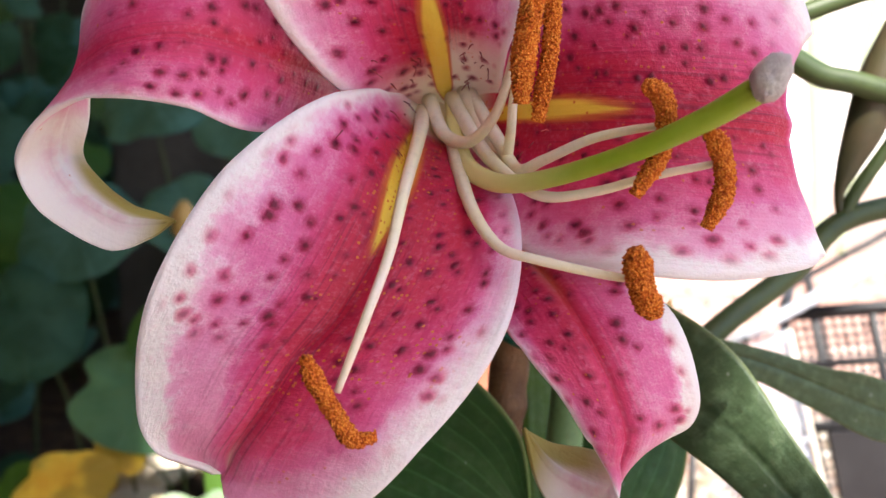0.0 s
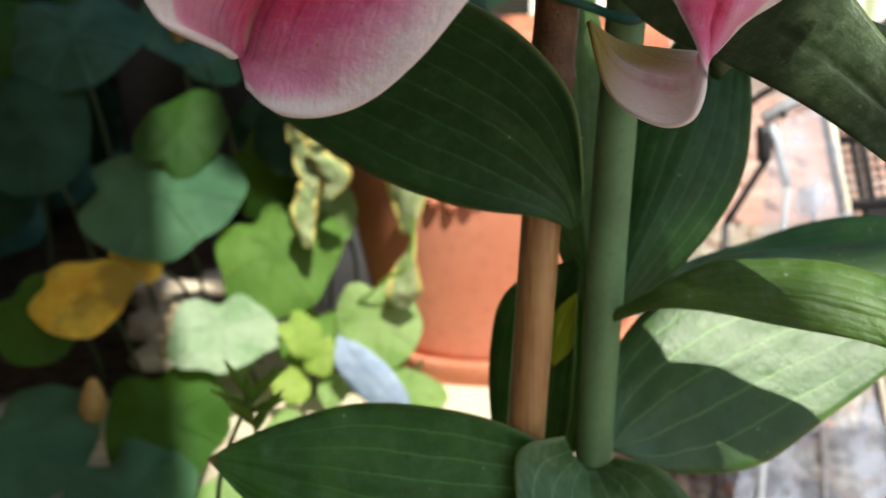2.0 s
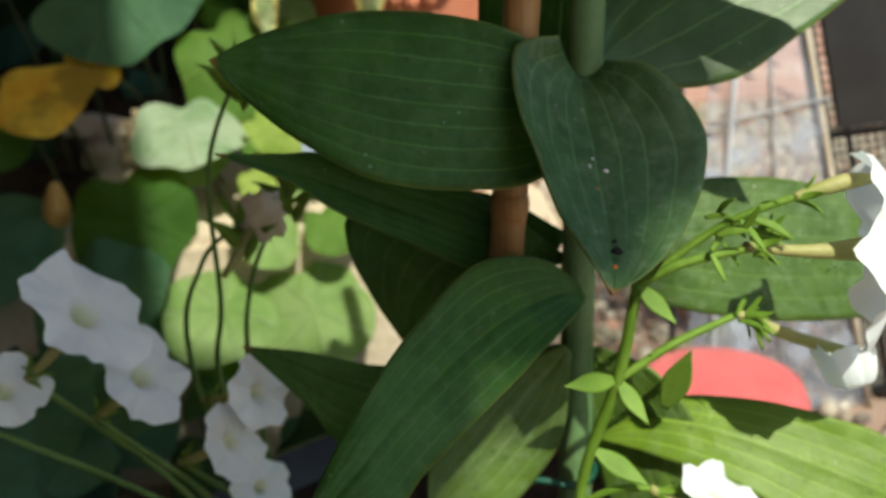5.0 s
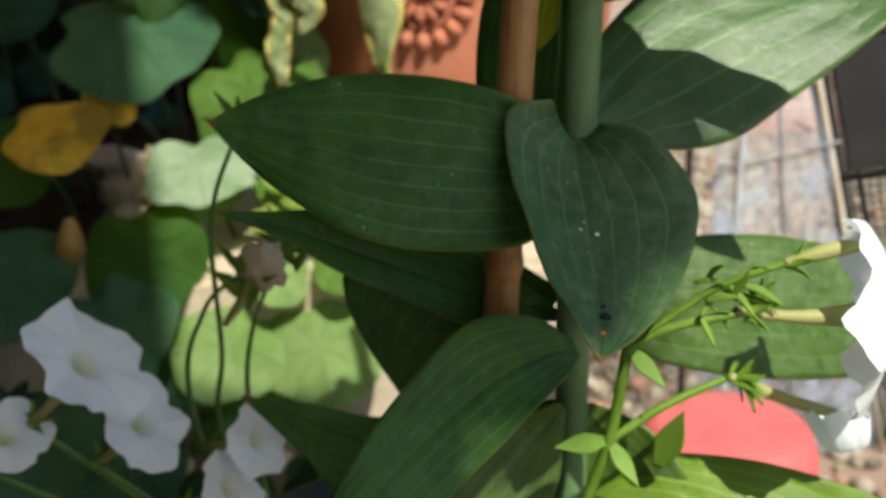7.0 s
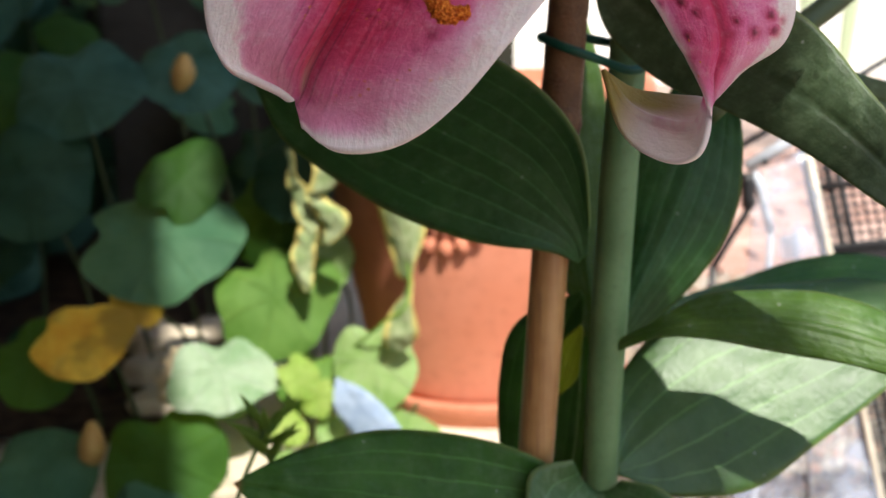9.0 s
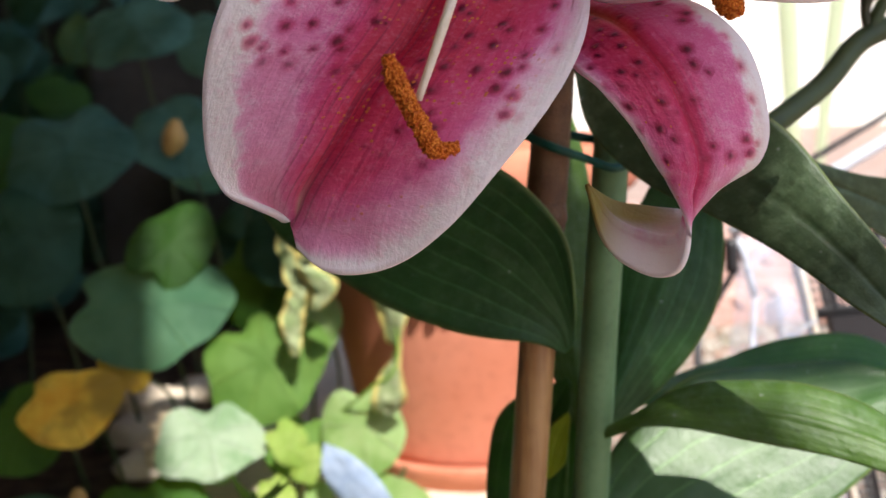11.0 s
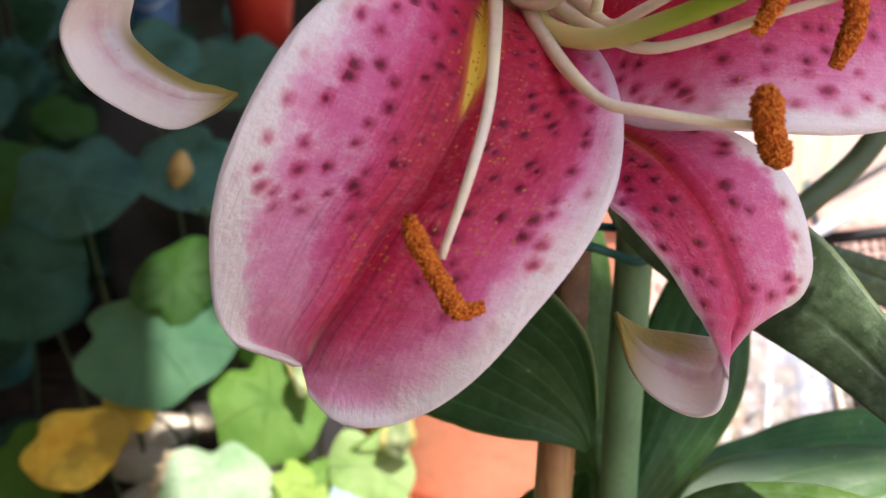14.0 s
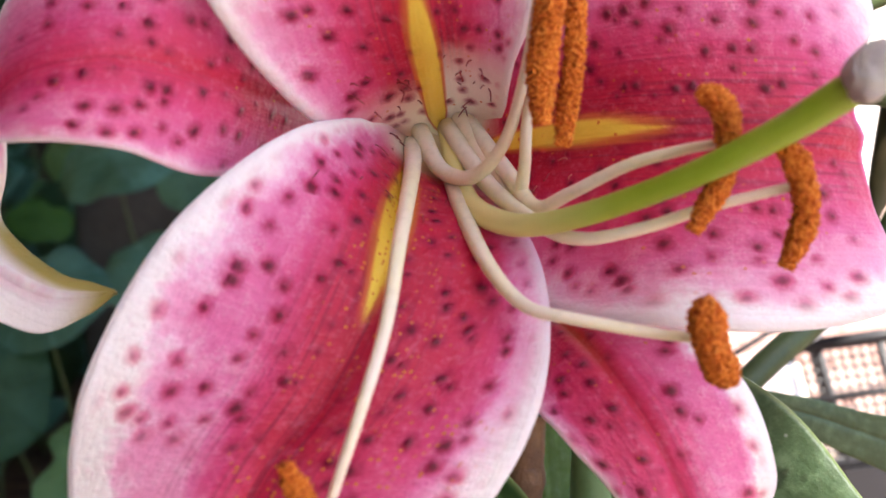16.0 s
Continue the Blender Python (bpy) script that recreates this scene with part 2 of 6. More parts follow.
        col = n.mix(n.math("MULTIPLY", blush, 0.42), col, (0.70, 0.24, 0.40))
        edge = n.step(n.math("ADD", u if green_side > 0 else n.math("SUBTRACT", 1.0, u), n.math("MULTIPLY", n.math("SUBTRACT", v, 0.85), 0.9)), 0.45, 0.72)
        tipped = n.math("MAXIMUM", n.step(v, 0.82, 0.96), n.math("MULTIPLY", n.step(v, pale_from + 0.12, pale_from + 0.3), edge))
        col = n.mix(n.math("MULTIPLY", tipped, 0.92), col, (0.44, 0.37, 0.035))
    elif lean > 0:
        rib = n.math("MULTIPLY", n.math("SUBTRACT", 1.0, n.step(e, 0.01, 0.09)), n.step(v, 0.60, 0.80))
        col = n.mix(n.math("MULTIPLY", rib, 0.75), col, (0.84, 0.64, 0.52))
    h = n.math("ADD", n.math("MULTIPLY", streak, 0.5), n.math("ADD", n.math("MULTIPLY", heart, 1.3), n.math("MULTIPLY", speck, 1.5)))
    h = n.math("ADD", h, n.math("MULTIPLY", wrinkle, 2.2))
    n.bump(n.math("ADD", h, n.math("ADD", n.math("MULTIPLY", grain, 0.9), n.math("MULTIPLY", broad, 1.0))), 0.5, 0.0008)
    return n.done(col, 0.36, 0.42, 0.36, n.mix(0.12, col, (0.9, 0.45, 0.5)))


def leaf_material(name, dark, light, veins=7.0, through=0.22, wax=0.3, vein_mix=0.8, quilt=0.25, gloss=0.34):
    """Long leaf: veins from base to tip, quilting between them, waxy mottling and dusty specks."""
    n = Nodes(name)
    u, v = n.xyz(n.uv("ribs"))
    metric = n.uv("metric")
    blot = n.noise(60, 4, metric, 0.6)
    fine = n.noise(600, 3, metric, 0.6)
    mottle = n.noise(210, 5, metric, 0.72)
    q = n.math("ADD", n.math("MULTIPLY", u, veins), n.math("MULTIPLY", n.math("SUBTRACT", blot, 0.5), 0.35))
    w = n.math("ABSOLUTE", n.math("SUBTRACT", n.math("FRACT", q), 0.5))
    fade = n.math("SUBTRACT", 1.0, n.math("MULTIPLY", n.step(v, 0.25, 0.95), 0.75))
    vein = n.math("MULTIPLY", n.step(w, 0.435, 0.5), n.math("MULTIPLY", fade, n.math("ADD", 0.4, n.math("MULTIPLY", mottle, 0.9))))
    pillow = n.math("SUBTRACT", 1.0, n.math("MULTIPLY", n.math("MULTIPLY", w, w), 4.0))
    col = n.mix(n.step(blot, 0.3, 0.75), dark, light)
    col = n.mix(n.math("MULTIPLY", n.step(fine, 0.5, 0.75), 0.35), col, tuple(c * 0.55 for c in dark))
    col = n.mix(n.math("MULTIPLY", vein, vein_mix), col, tuple(min(1, c * 2.2 + 0.02) for c in light))
    col = n.mix(n.math("MULTIPLY", n.step(mottle, 0.42, 0.74), wax), col, (0.18, 0.27, 0.14))
    sp = n.add("ShaderNodeTexVoronoi", feature="F1", voronoi_dimensions="2D")
    sp.inputs["Scale"].default_value = 330
    n.put(sp.inputs["Vector"], metric)
    pc = n.add("ShaderNodeSeparateColor")
    n.put(pc.inputs[0], sp.outputs["Color"])
    dust = n.math("MULTIPLY", n.math("GREATER_THAN", pc.outputs[0], 0.962), n.math("SUBTRACT", 1.0, n.step(n.math("ADD", sp.outputs["Distance"], n.math("MULTIPLY", fine, 0.35)), 0.22, 0.34)))
    dust = n.math("MULTIPLY", dust, n.step(blot, 0.45, 0.6))
    col = n.mix(n.math("MULTIPLY", dust, 0.6), col, (0.50, 0.52, 0.46))
    sm = n.add("ShaderNodeMapping")
    sm.inputs["Scale"].default_value = (520, 170, 1)
    sm.inputs["Rotation"].default_value = (0, 0, 0.5)
    n.put(sm.inputs[0], metric)
    scuff = n.math("MULTIPLY", n.step(n.noise(1.0, 5, sm.outputs[0], 0.7), 0.55, 0.72), n.step(blot, 0.42, 0.62))
    col = n.mix(n.math("MULTIPLY", scuff, 0.32), col, (0.13, 0.22, 0.13))
    dirt = n.math("MULTIPLY", n.math("LESS_THAN", pc.outputs[1], 0.03), n.math("SUBTRACT", 1.0, n.step(sp.outputs["Distance"], 0.15, 0.4)))
    col = n.mix(n.math("MULTIPLY", dirt, 0.3), col, (0.012, 0.016, 0.008))
    e = n.math("ABSOLUTE", n.math("SUBTRACT", n.math("MULTIPLY", u, 2.0), 1.0))
    col = n.mix(n.math("MULTIPLY", n.step(e, 0.94, 1.0), 0.5), col, (0.17, 0.20, 0.05))
    col = n.mix(n.math("MULTIPLY", n.step(n.math("ADD", v, n.math("MULTIPLY", blot, 0.05)), 0.965, 1.01), 0.9), col, (0.26, 0.13, 0.05))
    h = n.math("ADD", n.math("MULTIPLY", pillow, quilt), n.math("ADD", n.math("MULTIPLY", fine, 0.30), n.math("MULTIPLY", mottle, 0.8)))
    n.bump(h, 0.6, 0.0008)
    rough = n.math("ADD", 0.30, n.math("MULTIPLY", mottle, 0.28))
    return n.done(col, rough, gloss, through, n.mix(0.5, col, (0.30, 0.50, 0.02)))


def round_material(name, dark, light, vein_col, through=0.35, autumn=None):
    """Round leaf with veins that fan out from its stalk."""
    n = Nodes(name)
    a, r = n.xyz(n.uv("ribs"))
    w = n.math("ABSOLUTE", n.math("SUBTRACT", n.math("FRACT", n.math("MULTIPLY", a, 7.0)), 0.5))
    vein = n.math("MULTIPLY", n.step(n.math("ADD", w, n.math("MULTIPLY", n.math("SUBTRACT", r, 1.0), 0.03)), 0.43, 0.5), n.math("SUBTRACT", 1.0, n.math("MULTIPLY", r, 0.4)))
    blot = n.noise(35, 4)
    crumb = n.noise(160, 4, None, 0.65)
    col = n.mix(n.step(n.math("ADD", n.math("MULTIPLY", blot, 0.6), n.math("MULTIPLY", crumb, 0.4)), 0.36, 0.62), dark, light)
    if autumn:
        col = n.mix(n.step(n.noise(26, 4), 0.42, 0.6), col, autumn)
    col = n.mix(n.math("MULTIPLY", n.rand(), 0.35), col, tuple(c * 0.55 for c in dark))
    col = n.mix(n.math("MULTIPLY", vein, 0.45), col, vein_col)
    n.bump(n.math("ADD", n.math("ADD", n.math("MULTIPLY", blot, 0.7), n.math("MULTIPLY", crumb, 0.3)), n.math("MULTIPLY", vein, -0.6)), 0.8, 0.003)
    return n.done(col, 0.6, 0.12, through, n.mix(0.5, col, (0.35, 0.5, 0.03)))


def plain_material(name, a, b, scale, rough=0.6, spec=0.4, bump=0.3, depth=0.001, through=0.0, tint=None):
    n = Nodes(name)
    big = n.noise(scale, 4)
    small = n.noise(scale * 9, 3, None, 0.65)
    col = n.mix(n.step(big, 0.3, 0.7), a, b)
    col = n.mix(n.math("MULTIPLY", n.step(small, 0.45, 0.75), 0.35), col, tuple(c * 0.6 for c in a))
    n.bump(n.math("ADD", n.math("MULTIPLY", big, 0.5), small), bump, depth)
    return n.done(col, rough, spec, through, (*tint, 1) if tint else None)


PETAL = petal_material("petal_pink", 0.90, 0.085, 1, 0.0, 0.07, 0.74, 0.05, 0.95, 0.46)
PETAL_LOW = petal_material("petal_pink_low", 0.97, 0.15, 1, 0.56, 0.05, 0.47, 0.08, 0.80, 0.29)
PETAL_TOP = petal_material("petal_pink_top", 0.86, 0.13, 1, 0.0, 0.20, 0.62, 0.02, 0.96, 0.62)
PETAL_CURL = petal_material("petal_curled", 0.38, 0.0, -1, 0.0, 0.015, 0.62, 0.38, 0.99)
PETAL_CURL_LOW = petal_material("petal_curled_low", 0.50, 0.0, 1, -0.55, 0.03, 0.62, 0.40, 0.98)
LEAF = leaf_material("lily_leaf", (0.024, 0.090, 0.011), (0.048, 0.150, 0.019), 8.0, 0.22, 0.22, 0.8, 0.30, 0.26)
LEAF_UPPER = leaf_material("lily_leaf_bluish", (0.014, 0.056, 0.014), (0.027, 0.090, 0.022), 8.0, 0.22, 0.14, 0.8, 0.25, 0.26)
LEAF_HEART = leaf_material("lily_leaf_bloomy", (0.034, 0.095, 0.025), (0.062, 0.142, 0.042), 8.0, 0.22, 0.55, 0.8, 0.3, 0.4)
LEAF_DUSTY = leaf_material("lily_leaf_dusty", (0.038, 0.068, 0.028), (0.054, 0.090, 0.040), 5.0, 0.15, 0.40, 0.15, 0.1)
# Paler copy of the leaf green, with sunlight painted in.
LEAF_LIT = leaf_material("lily_leaf_lit", (0.080, 0.150, 0.022), (0.135, 0.225, 0.042), 7.0, 0.34, 0.5, 0.7, 0.2)
LEAF_GLOSS = leaf_material("lily_leaf_glossy", (0.028, 0.088, 0.013), (0.052, 0.125, 0.022), 6.0, 0.20, 0.10, 0.9, 0.2, 0.6)
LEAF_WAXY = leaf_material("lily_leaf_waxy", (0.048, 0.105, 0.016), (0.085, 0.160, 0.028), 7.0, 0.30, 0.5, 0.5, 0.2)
# Yellow-green copy: direct sun is painted into the colour.
LEAF_SUN = leaf_material("lily_leaf_sunlit", (0.13, 0.23, 0.018), (0.20, 0.32, 0.035), 6.0, 0.35, 0.25, 0.6, 0.2)
# Brightest copy: sun shining through a leaf, painted as colour.
LEAF_BACKLIT = leaf_material("lily_leaf_backlit", (0.36, 0.46, 0.02), (0.48, 0.58, 0.03), 5.0, 0.4, 0.1)
STEM_GREEN = plain_material("stem_green", (0.085, 0.165, 0.062), (0.13, 0.235, 0.098), 45, 0.5, 0.4, 0.15, 0.0006)
PEDICEL = plain_material("pedicel_green", (0.026, 0.045, 0.010), (0.050, 0.075, 0.020), 80, 0.5, 0.4, 0.15, 0.0006)
FILAMENT = plain_material("filament_cream", (0.88, 0.82, 0.56), (0.87, 0.76, 0.65), 60, 0.35, 0.45, 0.1, 0.0003, 0.25, (0.85, 0.76, 0.40))
n = Nodes("style_green")
along = n.xyz(n.coord())[0]
tone = n.mix(n.step(n.noise(90, 4), 0.35, 0.65), (0.235, 0.345, 0.016), (0.30, 0.40, 0.035))
tone = n.mix(n.math("SUBTRACT", 1.0, n.step(along, -0.026, -0.004)), tone, (0.80, 0.72, 0.30))
STYLE_MAT = n.done(tone, 0.4, 0.4, 0.15)
STIGMA_MAT = plain_material("stigma_grey", (0.80, 0.68, 0.64), (0.90, 0.82, 0.72), 420, 0.5, 0.4, 1.0, 0.0012)
n = Nodes("pollen_orange")
gr = n.add("ShaderNodeTexVoronoi", feature="F1", voronoi_dimensions="3D")
gr.inputs["Scale"].default_value = 2300
n.put(gr.inputs["Vector"], n.coord())
grain_d = gr.outputs["Distance"]
# Highlights on the grains and shade in their gaps are painted into the ramp.
tone = n.ramp(n.math("ADD", grain_d, n.math("MULTIPLY", n.math("SUBTRACT", n.noise(500, 4), 0.5), 0.5)), [(0.0, (1.0, 0.50, 0.11)), (0.35, (0.88, 0.27, 0.028)), (0.62, (0.66, 0.13, 0.012)), (0.9, (0.40, 0.065, 0.006))])
n.bump(n.math("SUBTRACT", 1.0, grain_d), 1.0, 0.0006)
POLLEN = n.done(tone, 0.8, 0.25)
n = Nodes("bamboo")
fm = n.add("ShaderNodeMapping")
fm.inputs["Scale"].default_value = (900, 900, 22)
n.put(fm.inputs[0], n.coord())
fibre = n.noise(1.0, 4, fm.outputs[0], 0.6)
tone = n.mix(n.step(n.noise(70, 4), 0.3, 0.7), (0.30, 0.145, 0.050), (0.42, 0.235, 0.085))
tone = n.mix(n.math("MULTIPLY", n.step(fibre, 0.50, 0.68), 0.55), tone, (0.15, 0.065, 0.025))
tone = n.mix(n.math("MULTIPLY", n.step(fibre, 0.50, 0.30), 0.3), tone, (0.52, 0.34, 0.15))
n.bump(fibre, 0.4, 0.0005)
BAMBOO = n.done(tone, 0.38, 0.5)
BAMBOO_DARK = plain_material("bamboo_dark", (0.075, 0.035, 0.016), (0.16, 0.085, 0.035), 120, 0.6, 0.4, 0.6, 0.001)
TIE_MAT = plain_material("tie_green", (0.003, 0.050, 0.030), (0.005, 0.070, 0.042), 200, 0.5, 0.3, 0.1, 0.0003)
TERRACOTTA = plain_material("terracotta", (0.47, 0.165, 0.095), (0.55, 0.215, 0.135), 14, 0.8, 0.2, 0.3, 0.001)
RED_PLASTIC = plain_material("red_plastic", (0.56, 0.11, 0.115), (0.62, 0.145, 0.15), 8, 0.5, 0.4, 0.1, 0.0005)
SCARLET = plain_material("scarlet_plastic", (0.52, 0.035, 0.02), (0.60, 0.055, 0.03), 8, 0.45, 0.4, 0.1, 0.0005)
SOIL = plain_material("soil", (0.045, 0.028, 0.018), (0.10, 0.065, 0.04), 60, 0.95, 0.1, 1.0, 0.01)
STONE = plain_material("pale_stone", (0.50, 0.42, 0.32), (0.62, 0.54, 0.42), 12, 0.85, 0.2, 0.5, 0.003)
PAVING = plain_material("pink_paving", (0.27, 0.185, 0.15), (0.34, 0.25, 0.205), 9, 0.85, 0.2, 0.4, 0.002)
PLASTER = plain_material("white_plaster", (0.78, 0.74, 0.66), (0.82, 0.79, 0.72), 4, 0.9, 0.1, 0.2, 0.002)
# Near-black wall colour: the shade behind the planting is painted in.
SHADE_WALL = plain_material("shade_wall", (0.025, 0.024, 0.018), (0.05, 0.044, 0.032), 6, 0.9, 0.1, 0.4, 0.004)
BLACK_PLASTIC = plain_material("black_plastic", (0.012, 0.012, 0.014), (0.02, 0.02, 0.022), 40, 0.45, 0.4, 0.1, 0.0005)
GREY_PLASTIC = plain_material("grey_plastic", (0.20, 0.21, 0.24), (0.30, 0.31, 0.34), 25, 0.35, 0.5, 0.3, 0.001)
n = Nodes("white_petal")
ring_u, ring_q = n.xyz(n.uv("ribs"))
rays = n.math("ABSOLUTE", n.math("SUBTRACT", n.math("FRACT", n.math("MULTIPLY", ring_u, 20.0)), 0.5))
tone = n.mix(n.step(n.noise(120, 4), 0.3, 0.7), (0.80, 0.87, 0.92), (0.86, 0.91, 0.94))
tone = n.mix(n.math("MULTIPLY", n.step(rays, 0.44, 0.5), 0.18), tone, (0.70, 0.76, 0.72))
tone = n.mix(n.math("SUBTRACT", 1.0, n.step(ring_q, 0.04, 0.26)), tone, (0.74, 0.80, 0.56))
n.bump(n.math("ADD", n.noise(160, 4), n.math("MULTIPLY", rays, 0.3)), 0.4, 0.0008)
WHITE_PETAL = n.done(tone, 0.5, 0.3, 0.35, tone)
TUBE_YELLOW = plain_material("tube_yellow", (0.34, 0.36, 0.12), (0.46, 0.45, 0.20), 120, 0.5, 0.3, 0.2, 0.0005, 0.3, (0.5, 0.45, 0.1))
SEPAL = plain_material("sepal_green", (0.13, 0.25, 0.025), (0.20, 0.34, 0.05), 90, 0.55, 0.3, 0.3, 0.0006, 0.3, (0.3, 0.45, 0.04))
ROUND_BLUE = round_material("round_leaf_bluish", (0.045, 0.122, 0.064), (0.075, 0.168, 0.090), (0.11, 0.20, 0.10))
# Teal and dark copies of the leaf: shade at the back is painted in.
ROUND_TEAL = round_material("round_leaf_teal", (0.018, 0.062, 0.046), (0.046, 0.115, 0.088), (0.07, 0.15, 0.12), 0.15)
ROUND_DEEP_SHADE = round_material("round_leaf_deep_shade", (0.008, 0.030, 0.016), (0.018, 0.054, 0.030), (0.020, 0.045, 0.022), 0.1)
ROUND_GREEN = round_material("round_leaf_green", (0.085, 0.185, 0.032), (0.135, 0.255, 0.055), (0.22, 0.34, 0.08))
ROUND_PALE = round_material("round_leaf_pale", (0.17, 0.30, 0.08), (0.28, 0.40, 0.16), (0.42, 0.50, 0.34))
ROUND_YELLOW = round_material("round_leaf_yellow", (0.72, 0.34, 0.03), (0.88, 0.58, 0.07), (0.5, 0.36, 0.10), 0.3, (0.34, 0.20, 0.03))

# ---------------------------------------------------------------- mesh helpers


def mesh_object(name, verts, faces, material, parent=None, label="", smooth=True):
    me = bpy.data.meshes.new(name)
    me.from_pydata([tuple(v) for v in verts], [], faces)
    me.materials.append(material)
    if smooth:
        me.shade_smooth()
    ob = new(name, me)
    ob.parent = parent
    return tagged(ob, label) if label else ob


def part(name, bm, material, parent, label="", smooth=False):
    me = bpy.data.meshes.new(name)
    bm.to_mesh(me)
    bm.free()
    me.materials.append(material)
    if smooth:
        me.shade_smooth()
    ob = new(name, me)
    ob.parent = parent
    return tagged(ob, label) if label else ob


def empty(name, label, category, group="", at=(0, 0, 0)):
    ob = new(name)
    ob.location = at
    ob.empty_display_size = 0.02
    return tagged(ob, label, category, group)


def spline(points, k):
    """Catmull-Rom through points at k in 0..1."""
    p = [np.array(q, float) for q in points]
    p = [2 * p[0] - p[1]] + p + [2 * p[-1] - p[-2]]
    n = len(p) - 3
    x = min(max(k * n, 0), n - 1e-6)
    i, f = int(x), x - int(x)
    a, b, c, d = p[i:i + 4]
    return 0.5 * (2 * b + (c - a) * f + (2 * a - 5 * b + 4 * c - d) * f * f + (3 * b - a - 3 * c + d) * f ** 3)


def add_uv(me, name, values):
    layer = me.uv_layers.new(name=name)
    idx = np.empty(len(me.loops), np.int32)
    me.loops.foreach_get("vertex_index", idx)
    layer.data.foreach_set("uv", np.asarray(values, np.float32)[idx].ravel())


def blade(name, ribs, material, parent, label="", nu=20, nv=44, thick=0.0007, groove=0.0005, wave=0.0, waves=5.0, crinkle=0.0, seed=0.0):
    """A petal or long leaf spanned over ribs (middle, half-rib to one side, half-rib to the other) from base to tip."""
    rows = [np.concatenate([np.array(m), np.array(l), np.array(r)]) for m, l, r in ribs]
    verts, faces, uv, met = [], [], [], []
    length, last = 0.0, None
    half = np.mean([np.linalg.norm(r[3:6]) + np.linalg.norm(r[6:9]) for r in rows]) / 2
    for j in range(nv + 1):
        v = j / nv
        s = spline(rows, v)
        m, l, r = s[:3], s[3:6], s[6:9]
        if last is not None:
            length += np.linalg.norm(m - last)
        t = spline(rows, min(v + 0.02, 1))[:3] - spline(rows, max(v - 0.02, 0))[:3]
        last = m
        nrm = np.cross(t, r - l)
        nrm = nrm / (np.linalg.norm(nrm) + 1e-12)
        w = (np.linalg.norm(l) + np.linalg.norm(r)) / 2
        for i in range(nu + 1):
            u = 2 * i / nu - 1
            p = m + u * (r - l) / 2 + u * u * (r + l) / 2
            lift = -groove * math.exp(-(u / 0.09) ** 2)
            lift += wave * abs(u) ** 3 * math.sin(v * waves * 6.283 + (1.3 if u > 0 else 0) + seed)
            lift += crinkle * noise.noise(Vector(p) * 160 + Vector((seed, 0, 0)))
            verts.append(p + nrm * lift * min(1, w / 0.006))
            uv.append(((u + 1) / 2, v))
            met.append((u * max(w, half * 0.25) + seed * 0.31, length + seed * 0.17))
    k = nu + 1
    faces = [(j * k + i, j * k + i + 1, (j + 1) * k + i + 1, (j + 1) * k + i) for j in range(nv) for i in range(nu)]
    ob = mesh_object(name, verts, faces, material, parent, label)
    add_uv(ob.data, "ribs", uv)
    add_uv(ob.data, "metric", met)
    solid = ob.modifiers.new("thickness", "SOLIDIFY")
    solid.thickness, solid.offset = thick, 0
    return ob


def tube_mesh(points, radii, sides=12, steps=40, rough=0.0, flat=1.0, seed=0.0):
    """Verts and faces of a round rod along a smooth line, with closed, rounded ends."""
    verts, faces = [], []
    side = None
    for j in range(steps + 1):
        v = j / steps
        c = spline(points, v)
        t = spline(points, min(v + 0.01, 1)) - spline(points, max(v - 0.01, 0))
        t /= np.linalg.norm(t) + 1e-12
        if side is None:
            side = np.cross(t, (0.3, 0.9, 0.2))
        side = side - t * np.dot(side, t)
        side /= np.linalg.norm(side)
        up = np.cross(t, side)
        r = float(spline([(q,) for q in radii], v)[0])
        for i in range(sides):
            a = i / sides * 2 * math.pi
            d = side * math.cos(a) + up * math.sin(a) * flat
            p = c + d * r
            if rough:
                p = p + d * rough * (0.45 * noise.noise(Vector(p) * 1400 + Vector((seed, 0, 0))) + 0.55 * noise.noise(Vector(p) * 4200 + Vector((0, seed, 0))))
            verts.append(p)
    for j in range(steps):
        for i in range(sides):
            faces.append((j * sides + i, j * sides + (i + 1) % sides, (j + 1) * sides + (i + 1) % sides, (j + 1) * sides + i))
    faces.append(tuple(range(sides - 1, -1, -1)))
    faces.append(tuple(range(steps * sides, (steps + 1) * sides)))
    return verts, faces


def tube(name, points, radii, material, parent, label="", **kw):
    v, f = tube_mesh(points, radii, **kw)
    return mesh_object(name, v, f, material, parent, label)


def lathe(name, profile, material, parent, centre, label="", sides=48, warp=None):
    """A turned body from (radius, height) pairs."""
    verts, faces = [], []
    for r, z in profile:
        for i in range(sides):
            a = i / sides * 2 * math.pi
            verts.append((centre[0] + r * math.cos(a), centre[1] + r * math.sin(a), centre[2] + z))
    for j in range(len(profile) - 1):
        for i in range(sides):
            faces.append((j * sides + i, j * sides + (i + 1) % sides, (j + 1) * sides + (i + 1) % sides, (j + 1) * sides + i))
    return mesh_object(name, verts, faces, material, parent, label)


def box(name, lo, hi, material, parent=None, bevel=0.0, label=""):
    bm = bmesh.new()
    bmesh.ops.create_cube(bm, size=1)
    for v in bm.verts:
        v.co = Vector([l + (c + 0.5) * (h - l) for c, l, h in zip(v.co, lo, hi)])
    if bevel:
        bmesh.ops.bevel(bm, geom=bm.edges[:], offset=bevel, segments=2, affect="EDGES")
    return part(name, bm, material, parent, label)


